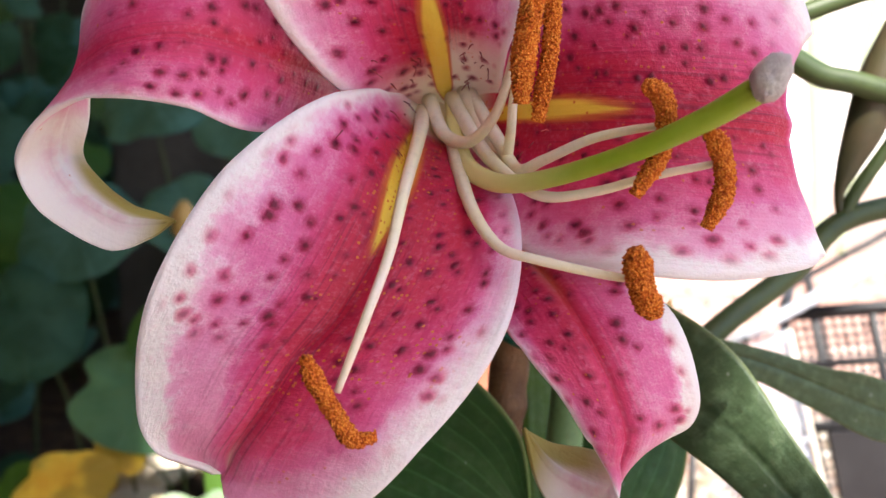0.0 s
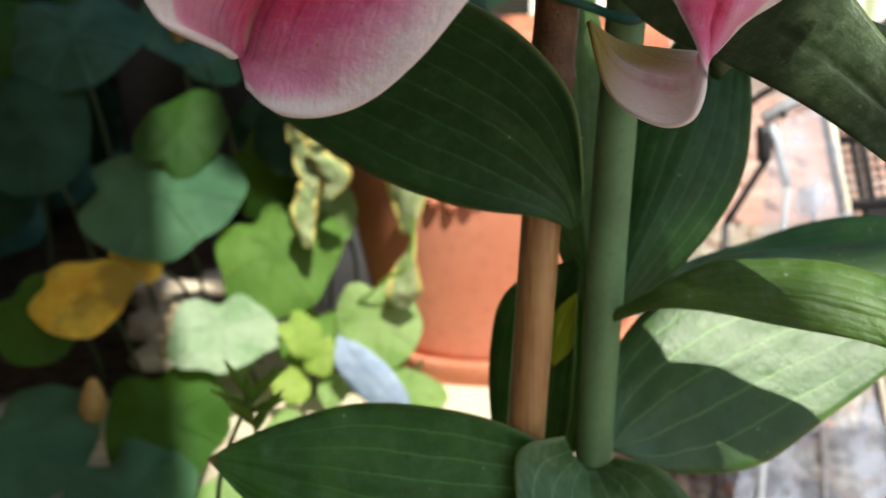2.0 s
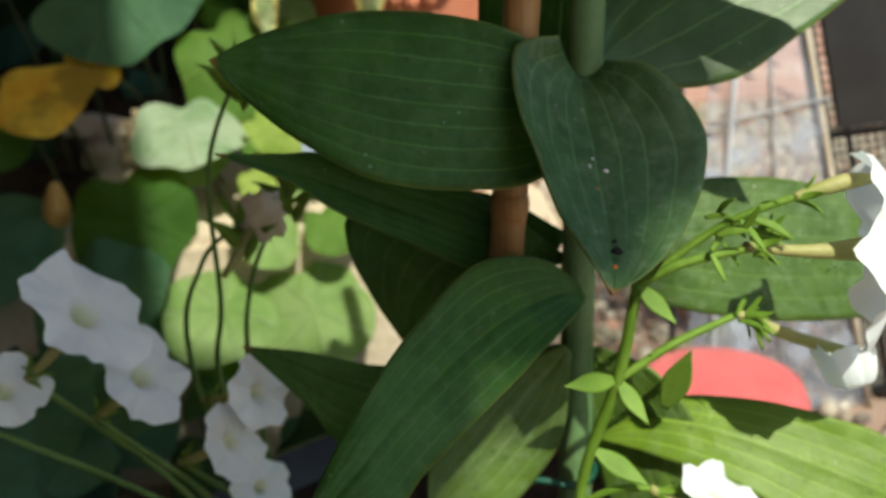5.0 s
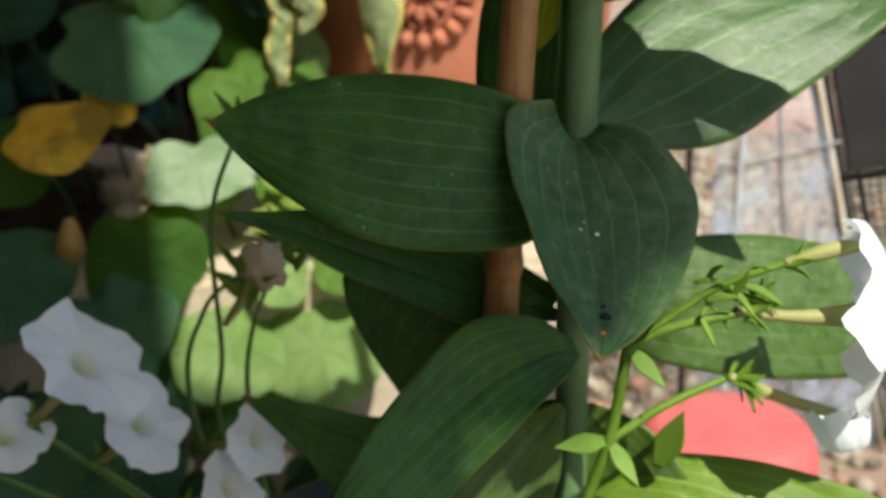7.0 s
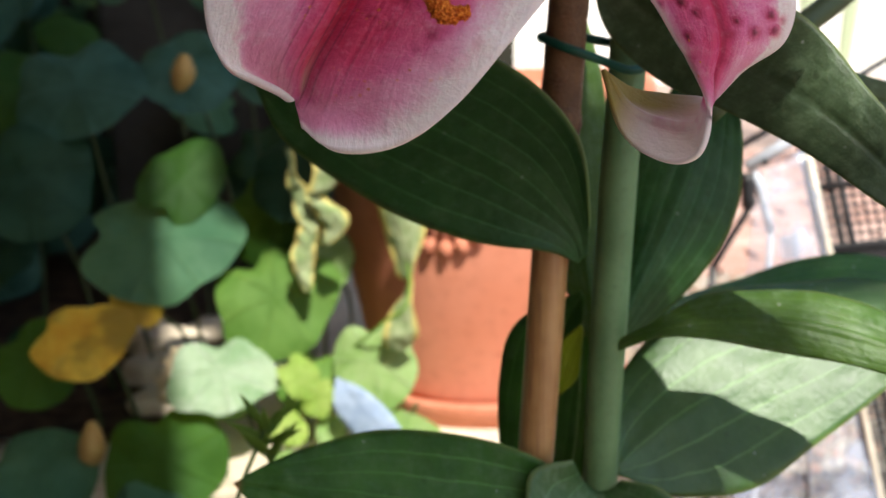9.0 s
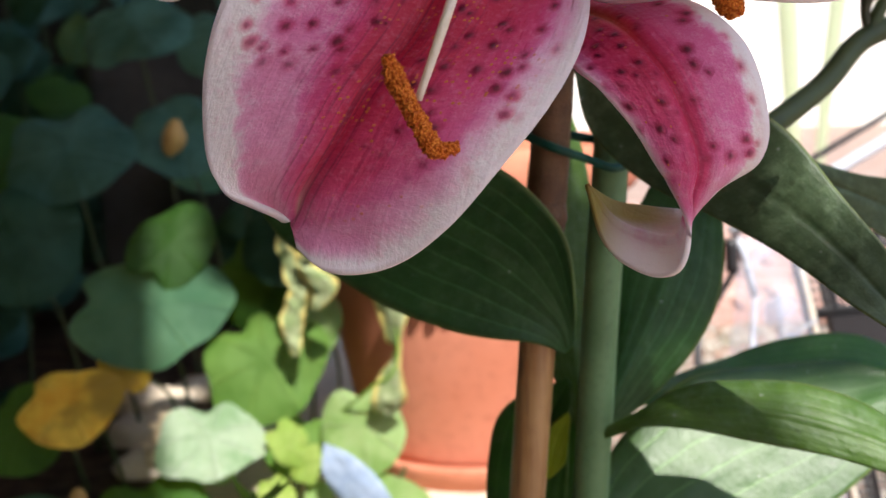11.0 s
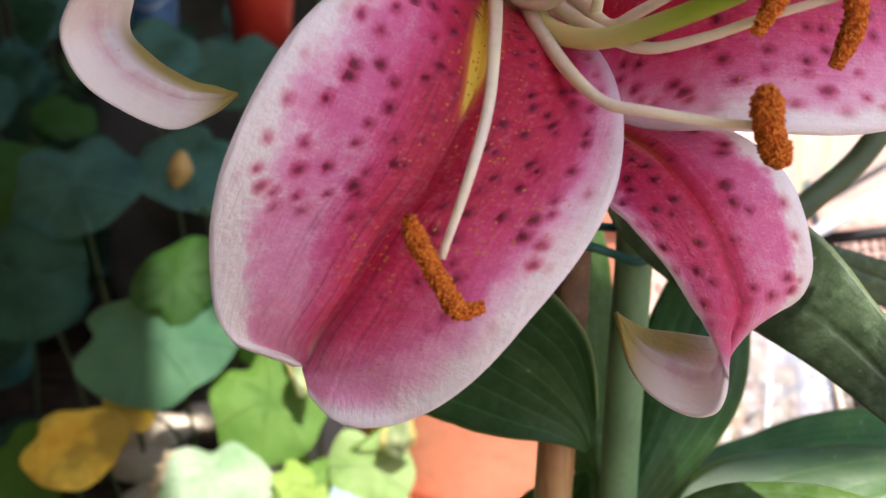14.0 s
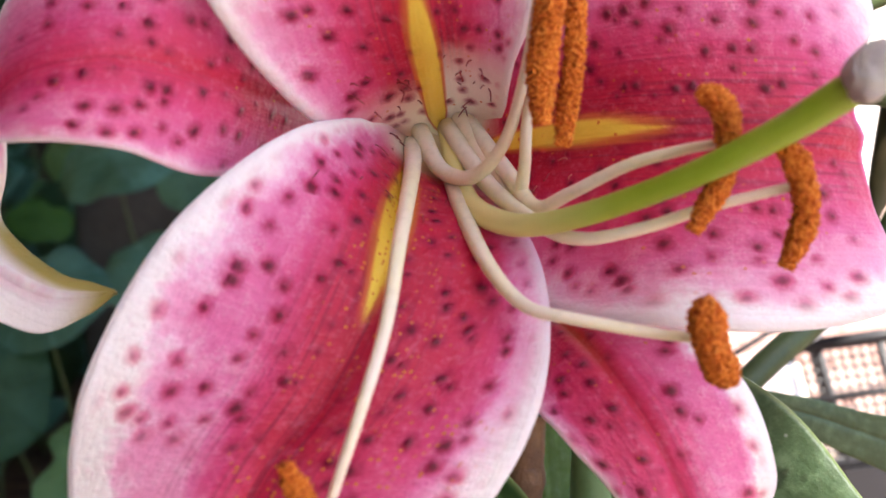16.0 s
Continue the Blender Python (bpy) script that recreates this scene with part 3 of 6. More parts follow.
# ---------------------------------------------------------------- setting
FLOOR = 0.15
bm = bmesh.new()
bmesh.ops.create_grid(bm, x_segments=120, y_segments=120, size=40)
for v in bm.verts:
    v.co = Vector((v.co.x, v.co.y + 2, FLOOR + 0.002 * noise.noise(v.co * 3)))
tagged(part("floor", bm, PAVING, None), "pale pink sunlit paving of a yard", "floor", kind="structure")
tagged(box("ledge", (-1.3, 0.30, FLOOR - 0.02), (0.045, 1.45, 0.325), STONE, None, 0.006), "low pale stone ledge that carries pots", "ledge", kind="structure")
# Backdrop wall, its shade put into the colour.
tagged(box("wall_north", (-1.3, 1.45, FLOOR - 0.05), (0.10, 1.65, 2.42), SHADE_WALL), "wall behind the leaves, painted near-black as shade", "wall", kind="structure")
tagged(box("wall_far", (0.10, 7.4, FLOOR - 0.05), (9.0, 7.6, 3.2), PLASTER), "white sunlit plaster wall", "wall", kind="structure")
# South wall is unseen, added to hold skylight off the planting.
tagged(box("wall_south", (-1.5, -1.5, FLOOR - 0.05), (0.15, -1.35, 2.3), PLASTER), "plain pale wall, unseen, added to hold back skylight", "wall", kind="structure")
# Unseen west wall, added to cut light from the left.
tagged(box("wall_west", (-1.5, -1.2, FLOOR - 0.05), (-1.3, 1.65, 2.42), SHADE_WALL), "unseen side wall, painted near-black, added to darken the left", "wall", kind="structure")

# eave-like mask, added unseen over the planting: stepped edge shades bloom and bed's back
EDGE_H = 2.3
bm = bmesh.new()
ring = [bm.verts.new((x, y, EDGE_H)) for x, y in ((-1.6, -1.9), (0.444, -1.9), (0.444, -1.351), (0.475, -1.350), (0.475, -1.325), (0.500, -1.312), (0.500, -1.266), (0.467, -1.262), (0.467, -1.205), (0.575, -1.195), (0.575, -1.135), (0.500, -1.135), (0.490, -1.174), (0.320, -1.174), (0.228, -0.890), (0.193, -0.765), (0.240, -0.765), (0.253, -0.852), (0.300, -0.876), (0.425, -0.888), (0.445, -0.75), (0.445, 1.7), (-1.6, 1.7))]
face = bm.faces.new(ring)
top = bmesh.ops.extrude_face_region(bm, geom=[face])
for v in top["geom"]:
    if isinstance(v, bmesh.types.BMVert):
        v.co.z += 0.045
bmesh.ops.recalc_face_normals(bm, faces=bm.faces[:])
tagged(part("ceiling", bm, PLASTER, None), "unseen eave-like mask above the plants, added to shape the sunlight", "eave", kind="structure")


# ---------------------------------------------------------------- ribs of petals and leaves, lines of rods
LOWER_PETAL = (
    ((-0.0338, -0.0470, 0.6536), (-0.0022, -0.0050, 0.0047), (0.0090, -0.0050, -0.0059)),
    ((-0.0365, -0.0760, 0.6433), (-0.0146, -0.0040, 0.0133), (0.0199, 0.0040, -0.0035)),
    ((-0.0403, -0.0880, 0.6321), (-0.0261, -0.0030, 0.0126), (0.0253, 0.0030, -0.0024)),
    ((-0.0470, -0.0945, 0.6207), (-0.0296, -0.0010, 0.0075), (0.0291, -0.0015, -0.0025)),
    ((-0.0544, -0.0975, 0.6120), (-0.0269, 0.0020, 0.0034), (0.0303, -0.0020, -0.0043)),
    ((-0.0605, -0.0975, 0.6025), (-0.0217, 0.0025, 0.0001), (0.0268, -0.0025, -0.0060)),
    ((-0.0662, -0.0935, 0.5945), (-0.0140, -0.0005, 0.0011), (0.0237, -0.0055, -0.0075)),
    ((-0.0682, -0.0905, 0.5906), (-0.0078, -0.0025, 0.0013), (0.0169, -0.0065, -0.0096)),
    ((-0.0692, -0.0890, 0.5888), (-0.0021, -0.0010, 0.0005), (0.0075, -0.0065, -0.0084)),
    ((-0.0694, -0.0885, 0.5883), (-0.0005, 0.0000, 0.0000), (0.0011, -0.0025, -0.0045)),
)
RIGHT_PETAL = (
    ((-0.0232, -0.0460, 0.6530), (0.0016, -0.0040, 0.0095), (0.0012, -0.0040, -0.0072)),
    ((-0.0056, -0.0680, 0.6546), (-0.0050, -0.0020, 0.0235), (-0.0085, -0.0040, -0.0270)),
    ((0.0069, -0.0770, 0.6544), (-0.0062, -0.0010, 0.0305), (-0.0047, -0.0080, -0.0288)),
    ((0.0196, -0.0800, 0.6536), (-0.0019, 0.0020, 0.0323), (0.0024, -0.0070, -0.0294)),
    ((0.0287, -0.0790, 0.6527), (0.0028, 0.0050, 0.0279), (0.0069, -0.0010, -0.0279)),
    ((0.0346, -0.0750, 0.6516), (0.0062, 0.0070, 0.0173), (0.0115, 0.0050, -0.0253)),
)
TOP_PETAL = (
    ((-0.0287, -0.0450, 0.6570), (-0.0090, -0.0050, -0.0010), (0.0108, -0.0050, 0.0014)),
    ((-0.0307, -0.0640, 0.6669), (-0.0189, -0.0120, -0.0080), (0.0136, -0.0020, -0.0033)),
    ((-0.0323, -0.0750, 0.6744), (-0.0265, -0.0120, -0.0032), (0.0180, 0.0010, 0.0001)),
    ((-0.0341, -0.0820, 0.6851), (-0.0280, -0.0080, -0.0014), (0.0214, 0.0020, 0.0013)),
    ((-0.0361, -0.0800, 0.6988), (-0.0205, -0.0040, 0.0008), (0.0164, 0.0020, 0.0024)),
    ((-0.0379, -0.0740, 0.7119), (-0.0061, 0.0000, 0.0005), (0.0051, 0.0000, 0.0005)),
)
LEFT_PETAL = (
    ((-0.0471, -0.0460, 0.6584), (0.0000, 0.0000, 0.0042), (-0.0037, 0.0000, -0.0049)),
    ((-0.0586, -0.0780, 0.6630), (0.0020, 0.0020, 0.0123), (-0.0042, -0.0040, -0.0126)),
    ((-0.0698, -0.0900, 0.6666), (0.0005, 0.0080, 0.0156), (-0.0028, -0.0020, -0.0120)),
    ((-0.0817, -0.0920, 0.6660), (-0.0029, 0.0140, 0.0159), (-0.0007, -0.0020, -0.0098)),
    ((-0.0918, -0.0860, 0.6626), (-0.0045, 0.0140, 0.0110), (-0.0013, -0.0040, -0.0072)),
    ((-0.0988, -0.0790, 0.6552), (0.0007, 0.0100, -0.0005), (-0.0036, -0.0060, -0.0047)),
    ((-0.1030, -0.0750, 0.6463), (0.0033, 0.0060, -0.0005), (-0.0047, -0.0050, -0.0024)),
    ((-0.0990, -0.0760, 0.6394), (0.0039, 0.0040, 0.0011), (-0.0052, -0.0030, -0.0039)),
    ((-0.0900, -0.0780, 0.6343), (0.0021, 0.0020, 0.0018), (-0.0021, -0.0010, -0.0059)),
    ((-0.0831, -0.0780, 0.6333), (0.0003, 0.0010, 0.0015), (-0.0012, -0.0010, -0.0030)),
    ((-0.0793, -0.0780, 0.6337), (0.0000, 0.0000, 0.0000), (0.0000, 0.0000, 0.0000)),
)
LOW_RIGHT_PETAL = (
    ((-0.0164, -0.0500, 0.6282), (-0.0030, 0.0000, -0.0025), (0.0043, 0.0000, 0.0012)),
    ((-0.0087, -0.0770, 0.6220), (-0.0097, -0.0020, -0.0062), (0.0119, -0.0020, 0.0036)),
    ((-0.0031, -0.0880, 0.6138), (-0.0110, 0.0010, -0.0032), (0.0158, 0.0030, 0.0035)),
    ((0.0014, -0.0895, 0.6048), (-0.0094, 0.0015, -0.0012), (0.0164, 0.0055, -0.0005)),
    ((0.0041, -0.0890, 0.5962), (-0.0072, 0.0010, -0.0002), (0.0139, 0.0090, -0.0003)),
    ((0.0038, -0.0870, 0.5904), (-0.0048, 0.0000, 0.0029), (0.0077, 0.0100, 0.0002)),
    ((0.0042, -0.0830, 0.5855), (-0.0013, -0.0030, -0.0003), (0.0040, 0.0120, -0.0005)),
    ((0.0034, -0.0780, 0.5804), (-0.0012, -0.0060, -0.0044), (0.0018, 0.0090, 0.0046)),
    ((-0.0023, -0.0730, 0.5806), (-0.0010, -0.0060, -0.0062), (0.0015, 0.0060, 0.0051)),
    ((-0.0083, -0.0700, 0.5840), (-0.0014, -0.0030, -0.0047), (0.0013, 0.0020, 0.0033)),
    ((-0.0130, -0.0705, 0.5911), (0.0000, 0.0000, 0.0000), (0.0000, 0.0000, 0.0000)),
)
LEAF_A = (
    ((-0.0071, -0.0060, 0.5384), (-0.0012, 0.0000, -0.0011), (0.0015, 0.0000, 0.0015)),
    ((-0.0107, -0.0100, 0.5484), (-0.0070, -0.0020, -0.0065), (0.0043, -0.0040, 0.0051)),
    ((-0.0226, -0.0120, 0.5619), (-0.0149, 0.0040, -0.0167), (0.0123, -0.0080, 0.0113)),
    ((-0.0412, -0.0100, 0.5732), (-0.0188, 0.0080, -0.0200), (0.0168, -0.0100, 0.0156)),
    ((-0.0614, -0.0040, 0.5822), (-0.0168, 0.0080, -0.0176), (0.0182, -0.0110, 0.0153)),
    ((-0.0798, 0.0040, 0.5883), (-0.0092, 0.0040, -0.0134), (0.0133, -0.0080, 0.0100)),
    ((-0.0975, 0.0120, 0.5939), (0.0000, 0.0000, 0.0000), (0.0000, 0.0000, 0.0000)),
)
LEAF_B = (
    ((-0.0038, -0.0040, 0.6157), (-0.0007, 0.0000, -0.0014), (0.0014, 0.0000, 0.0006)),
    ((0.0061, -0.0120, 0.6040), (-0.0073, 0.0020, -0.0066), (0.0063, -0.0080, 0.0087)),
    ((0.0171, -0.0240, 0.5955), (-0.0070, 0.0040, -0.0099), (0.0084, -0.0060, 0.0124)),
    ((0.0289, -0.0380, 0.5877), (-0.0075, 0.0040, -0.0083), (0.0089, -0.0020, 0.0115)),
    ((0.0411, -0.0500, 0.5776), (-0.0062, 0.0020, -0.0064), (0.0056, 0.0000, 0.0076)),
    ((0.0518, -0.0600, 0.5646), (-0.0045, 0.0000, -0.0037), (0.0044, 0.0000, 0.0046)),
    ((0.0603, -0.0660, 0.5523), (0.0000, 0.0000, 0.0000), (0.0000, 0.0000, 0.0000)),
)
LEAF_C = (
    ((0.0171, 0.0040, 0.5971), (0.0000, 0.0000, -0.0016), (-0.0000, 0.0000, 0.0016)),
    ((0.0402, 0.0080, 0.5894), (-0.0006, 0.0000, -0.0049), (0.0007, 0.0000, 0.0033)),
    ((0.0602, 0.0100, 0.5841), (-0.0014, 0.0000, -0.0053), (0.0006, 0.0000, 0.0038)),
    ((0.0792, 0.0120, 0.5763), (-0.0012, 0.0000, -0.0071), (-0.0003, 0.0000, 0.0059)),
    ((0.1004, 0.0150, 0.5674), (-0.0007, -0.0000, -0.0087), (-0.0007, 0.0000, 0.0094)),
    ((0.1292, 0.0200, 0.5576), (0.0000, 0.0000, 0.0000), (0.0000, 0.0000, 0.0000)),
)
LEAF_D = (
    ((0.0033, 0.0040, 0.5103), (-0.0011, 0.0000, 0.0009), (0.0016, 0.0000, -0.0004)),
    ((0.0113, 0.0080, 0.5257), (-0.0041, 0.0040, 0.0008), (0.0101, 0.0040, -0.0075)),
    ((0.0193, 0.0120, 0.5395), (-0.0094, 0.0060, 0.0041), (0.0150, 0.0020, -0.0069)),
    ((0.0265, 0.0160, 0.5551), (-0.0135, 0.0060, 0.0046), (0.0150, 0.0000, -0.0088)),
    ((0.0327, 0.0220, 0.5706), (-0.0115, 0.0040, 0.0050), (0.0106, -0.0040, -0.0081)),
    ((0.0373, 0.0280, 0.5847), (-0.0070, 0.0020, 0.0034), (0.0057, -0.0040, -0.0082)),
    ((0.0404, 0.0340, 0.5976), (0.0000, 0.0000, 0.0000), (0.0000, 0.0000, 0.0000)),
)
LEAF_E = (
    ((0.0022, -0.0040, 0.5124), (-0.0008, 0.0000, 0.0011), (0.0005, 0.0000, -0.0013)),
    ((0.0118, -0.0100, 0.5184), (0.0008, 0.0040, 0.0014), (0.0010, -0.0020, -0.0014)),
    ((0.0257, -0.0160, 0.5230), (0.0006, 0.0080, 0.0039), (0.0019, -0.0040, -0.0047)),
    ((0.0416, -0.0220, 0.5238), (0.0014, 0.0090, 0.0060), (0.0018, -0.0040, -0.0074)),
    ((0.0555, -0.0280, 0.5219), (0.0004, 0.0090, 0.0073), (0.0017, -0.0040, -0.0076)),
    ((0.0690, -0.0340, 0.5180), (0.0025, 0.0090, 0.0049), (-0.0000, -0.0040, -0.0055)),
    ((0.0821, -0.0400, 0.5114), (0.0000, 0.0000, 0.0000), (0.0000, 0.0000, 0.0000)),
)
LEAF_F = (
    ((0.0123, 0.0364, 0.5045), (-0.0003, 0.0000, 0.0009), (0.0003, 0.0000, -0.0009)),
    ((0.0347, 0.0454, 0.5075), (0.0012, 0.0080, 0.0011), (-0.0002, -0.0040, -0.0022)),
    ((0.0555, 0.0521, 0.5096), (0.0022, 0.0100, 0.0034), (-0.0024, -0.0080, -0.0036)),
    ((0.0811, 0.0588, 0.5104), (0.0035, 0.0100, 0.0067), (-0.0019, -0.0100, -0.0056)),
    ((0.1104, 0.0633, 0.5074), (0.0041, 0.0100, 0.0078), (-0.0021, -0.0100, -0.0069)),
    ((0.1467, 0.0689, 0.4972), (0.0000, 0.0000, 0.0000), (0.0000, 0.0000, 0.0000)),
)
LEAF_G = (
    ((0.0034, 0.0020, 0.4718), (-0.0004, 0.0000, 0.0020), (0.0016, 0.0000, -0.0014)),
    ((0.0129, 0.0080, 0.4776), (-0.0067, 0.0100, 0.0126), (0.0097, -0.0080, -0.0134)),
    ((0.0302, 0.0130, 0.4872), (-0.0115, 0.0150, 0.0162), (0.0138, -0.0130, -0.0216)),
    ((0.0511, 0.0180, 0.4953), (-0.0123, 0.0180, 0.0195), (0.0116, -0.0140, -0.0189)),
    ((0.0738, 0.0220, 0.5019), (-0.0099, 0.0180, 0.0147), (0.0062, -0.0140, -0.0143)),
    ((0.0952, 0.0260, 0.5079), (-0.0057, 0.0140, 0.0093), (0.0029, -0.0120, -0.0075)),
    ((0.1121, 0.0300, 0.5117), (0.0000, 0.0000, 0.0000), (0.0000, 0.0000, 0.0000)),
)
LEAF_H = (
    ((-0.0030, -0.0030, 0.4622), (-0.0008, 0.0000, 0.0025), (0.0000, 0.0000, -0.0024)),
    ((-0.0188, -0.0120, 0.4625), (-0.0007, 0.0040, 0.0187), (0.0025, -0.0080, -0.0177)),
    ((-0.0408, -0.0160, 0.4653), (0.0016, 0.0100, 0.0230), (-0.0015, -0.0100, -0.0207)),
    ((-0.0633, -0.0170, 0.4699), (-0.0003, 0.0130, 0.0204), (-0.0013, -0.0090, -0.0205)),
    ((-0.0823, -0.0160, 0.4749), (-0.0010, 0.0080, 0.0129), (0.0005, -0.0060, -0.0154)),
    ((-0.0954, -0.0150, 0.4788), (0.0006, 0.0030, 0.0060), (0.0014, -0.0020, -0.0099)),
    ((-0.1041, -0.0146, 0.4806), (0.0000, 0.0000, 0.0000), (0.0000, 0.0000, 0.0000)),
)
LEAF_I = (
    ((-0.0034, -0.0050, 0.4695), (-0.0072, -0.0050, 0.0119), (0.0065, -0.0030, 0.0044)),
    ((-0.0038, -0.0120, 0.4640), (-0.0189, -0.0020, 0.0159), (0.0195, -0.0020, 0.0089)),
    ((-0.0036, -0.0220, 0.4553), (-0.0199, 0.0000, 0.0118), (0.0305, 0.0020, 0.0024)),
    ((-0.0037, -0.0340, 0.4462), (-0.0176, 0.0000, 0.0108), (0.0291, 0.0040, -0.0006)),
    ((-0.0041, -0.0460, 0.4379), (-0.0135, 0.0000, 0.0083), (0.0210, 0.0020, -0.0013)),
    ((-0.0048, -0.0560, 0.4313), (-0.0075, 0.0010, 0.0053), (0.0100, 0.0010, -0.0014)),
    ((-0.0064, -0.0620, 0.4265), (0.0000, 0.0000, 0.0000), (0.0000, 0.0000, 0.0000)),
)
LEAF_J = (
    ((-0.0063, 0.0060, 0.4106), (0.0000, 0.0000, 0.0019), (-0.0000, 0.0000, -0.0019)),
    ((-0.0327, 0.0040, 0.4205), (0.0026, 0.0060, 0.0106), (-0.0007, -0.0040, -0.0095)),
    ((-0.0546, 0.0000, 0.4314), (0.0024, 0.0060, 0.0095), (0.0011, -0.0040, -0.0093)),
    ((-0.0768, -0.0040, 0.4426), (0.0004, 0.0040, 0.0078), (0.0028, -0.0040, -0.0079)),
    ((-0.0934, -0.0080, 0.4502), (0.0016, 0.0020, 0.0020), (0.0045, -0.0020, -0.0043)),
    ((-0.1067, -0.0100, 0.4543), (0.0000, 0.0000, 0.0000), (0.0000, 0.0000, 0.0000)),
)
LEAF_K = (
    ((-0.0052, 0.0120, 0.4159), (0.0000, 0.0000, 0.0019), (-0.0000, 0.0000, -0.0019)),
    ((-0.0262, 0.0180, 0.4132), (-0.0046, 0.0040, 0.0162), (0.0083, -0.0040, -0.0207)),
    ((-0.0446, 0.0200, 0.4058), (-0.0243, 0.0020, 0.0202), (0.0175, -0.0040, -0.0217)),
    ((-0.0535, 0.0200, 0.3944), (-0.0207, 0.0010, 0.0208), (0.0151, -0.0020, -0.0166)),
    ((-0.0569, 0.0200, 0.3844), (-0.0105, 0.0000, 0.0120), (0.0090, -0.0010, -0.0085)),
    ((-0.0581, 0.0200, 0.3793), (0.0000, 0.0000, 0.0000), (0.0000, 0.0000, 0.0000)),
)
LEAF_L = (
    ((-0.0008, -0.0040, 0.4021), (-0.0004, 0.0000, 0.0013), (-0.0003, 0.0000, -0.0013)),
    ((-0.0123, -0.0140, 0.4071), (-0.0038, 0.0020, 0.0105), (0.0039, -0.0060, -0.0061)),
    ((-0.0316, -0.0300, 0.4059), (-0.0038, 0.0040, 0.0172), (0.0084, -0.0060, -0.0106)),
    ((-0.0484, -0.0450, 0.3993), (-0.0083, 0.0050, 0.0094), (0.0097, -0.0050, -0.0106)),
    ((-0.0624, -0.0580, 0.3912), (-0.0075, 0.0030, 0.0054), (0.0094, -0.0020, -0.0111)),
    ((-0.0726, -0.0680, 0.3837), (-0.0062, 0.0020, 0.0016), (0.0091, -0.0020, -0.0092)),
    ((-0.0869, -0.0750, 0.3720), (0.0000, 0.0000, 0.0000), (0.0000, 0.0000, 0.0000)),
)
LEAF_M = (
    ((-0.0056, 0.0100, 0.3773), (0.0000, 0.0000, 0.0021), (-0.0000, 0.0000, -0.0021)),
    ((-0.0396, 0.0120, 0.3577), (-0.0008, 0.0080, 0.0129), (0.0010, -0.0040, -0.0173)),
    ((-0.0716, 0.0160, 0.3622), (0.0043, 0.0040, 0.0087), (-0.0069, -0.0040, -0.0178)),
    ((-0.0952, 0.0180, 0.3740), (0.0039, 0.0020, 0.0033), (0.0036, -0.0030, -0.0140)),
    ((-0.1116, 0.0200, 0.3810), (0.0000, 0.0000, 0.0000), (0.0000, 0.0000, 0.0000)),
)
LEAF_N = (
    ((0.0029, -0.0040, 0.3533), (0.0003, 0.0000, 0.0021), (-0.0003, 0.0000, -0.0021)),
    ((0.0225, -0.0120, 0.3607), (0.0033, 0.0060, 0.0048), (-0.0049, -0.0060, -0.0081)),
    ((0.0441, -0.0220, 0.3590), (0.0041, 0.0080, 0.0088), (-0.0057, -0.0080, -0.0102)),
    ((0.0657, -0.0300, 0.3525), (0.0042, 0.0080, 0.0120), (-0.0084, -0.0100, -0.0121)),
    ((0.0867, -0.0380, 0.3444), (0.0026, 0.0080, 0.0131), (-0.0079, -0.0080, -0.0112)),
    ((0.1103, -0.0450, 0.3296), (0.0000, 0.0000, 0.0000), (0.0000, 0.0000, 0.0000)),
)
LEAF_O = (
    ((0.0044, 0.0060, 0.4118), (-0.0000, 0.0000, 0.0019), (0.0000, 0.0000, -0.0019)),
    ((0.0311, 0.0120, 0.4117), (0.0029, 0.0120, 0.0151), (-0.0053, -0.0080, -0.0178)),
    ((0.0585, 0.0160, 0.4075), (0.0039, 0.0140, 0.0187), (-0.0003, -0.0100, -0.0226)),
    ((0.0869, 0.0200, 0.4032), (0.0038, 0.0120, 0.0174), (0.0033, -0.0100, -0.0218)),
    ((0.1126, 0.0240, 0.3980), (0.0011, 0.0060, 0.0171), (-0.0014, -0.0100, -0.0154)),
    ((0.1453, 0.0300, 0.3873), (0.0000, 0.0000, 0.0000), (0.0000, 0.0000, 0.0000)),
)
LEAF_P = (
    ((0.0016, 0.0000, 0.3817), (0.0018, 0.0000, 0.0009), (-0.0018, 0.0000, -0.0009)),
    ((0.0118, -0.0040, 0.3670), (0.0089, -0.0060, 0.0096), (-0.0110, 0.0080, -0.0120)),
    ((0.0179, -0.0100, 0.3537), (0.0141, -0.0060, 0.0066), (-0.0140, 0.0100, -0.0137)),
    ((0.0216, -0.0180, 0.3399), (0.0125, -0.0020, 0.0065), (-0.0122, 0.0080, -0.0132)),
    ((0.0265, -0.0220, 0.3212), (0.0000, 0.0000, 0.0000), (0.0000, 0.0000, 0.0000)),
)
LEAF_Q = (
    ((-0.0071, -0.0080, 0.3863), (-0.0017, 0.0000, 0.0011), (0.0009, 0.0000, -0.0020)),
    ((-0.0200, -0.0120, 0.3719), (-0.0100, 0.0030, 0.0069), (0.0108, -0.0030, -0.0070)),
    ((-0.0314, -0.0180, 0.3605), (-0.0133, 0.0040, 0.0065), (0.0152, -0.0020, -0.0079)),
    ((-0.0426, -0.0240, 0.3514), (-0.0099, 0.0020, 0.0054), (0.0117, 0.0000, -0.0111)),
    ((-0.0536, -0.0300, 0.3405), (0.0000, 0.0000, 0.0000), (0.0000, 0.0000, 0.0000)),
)
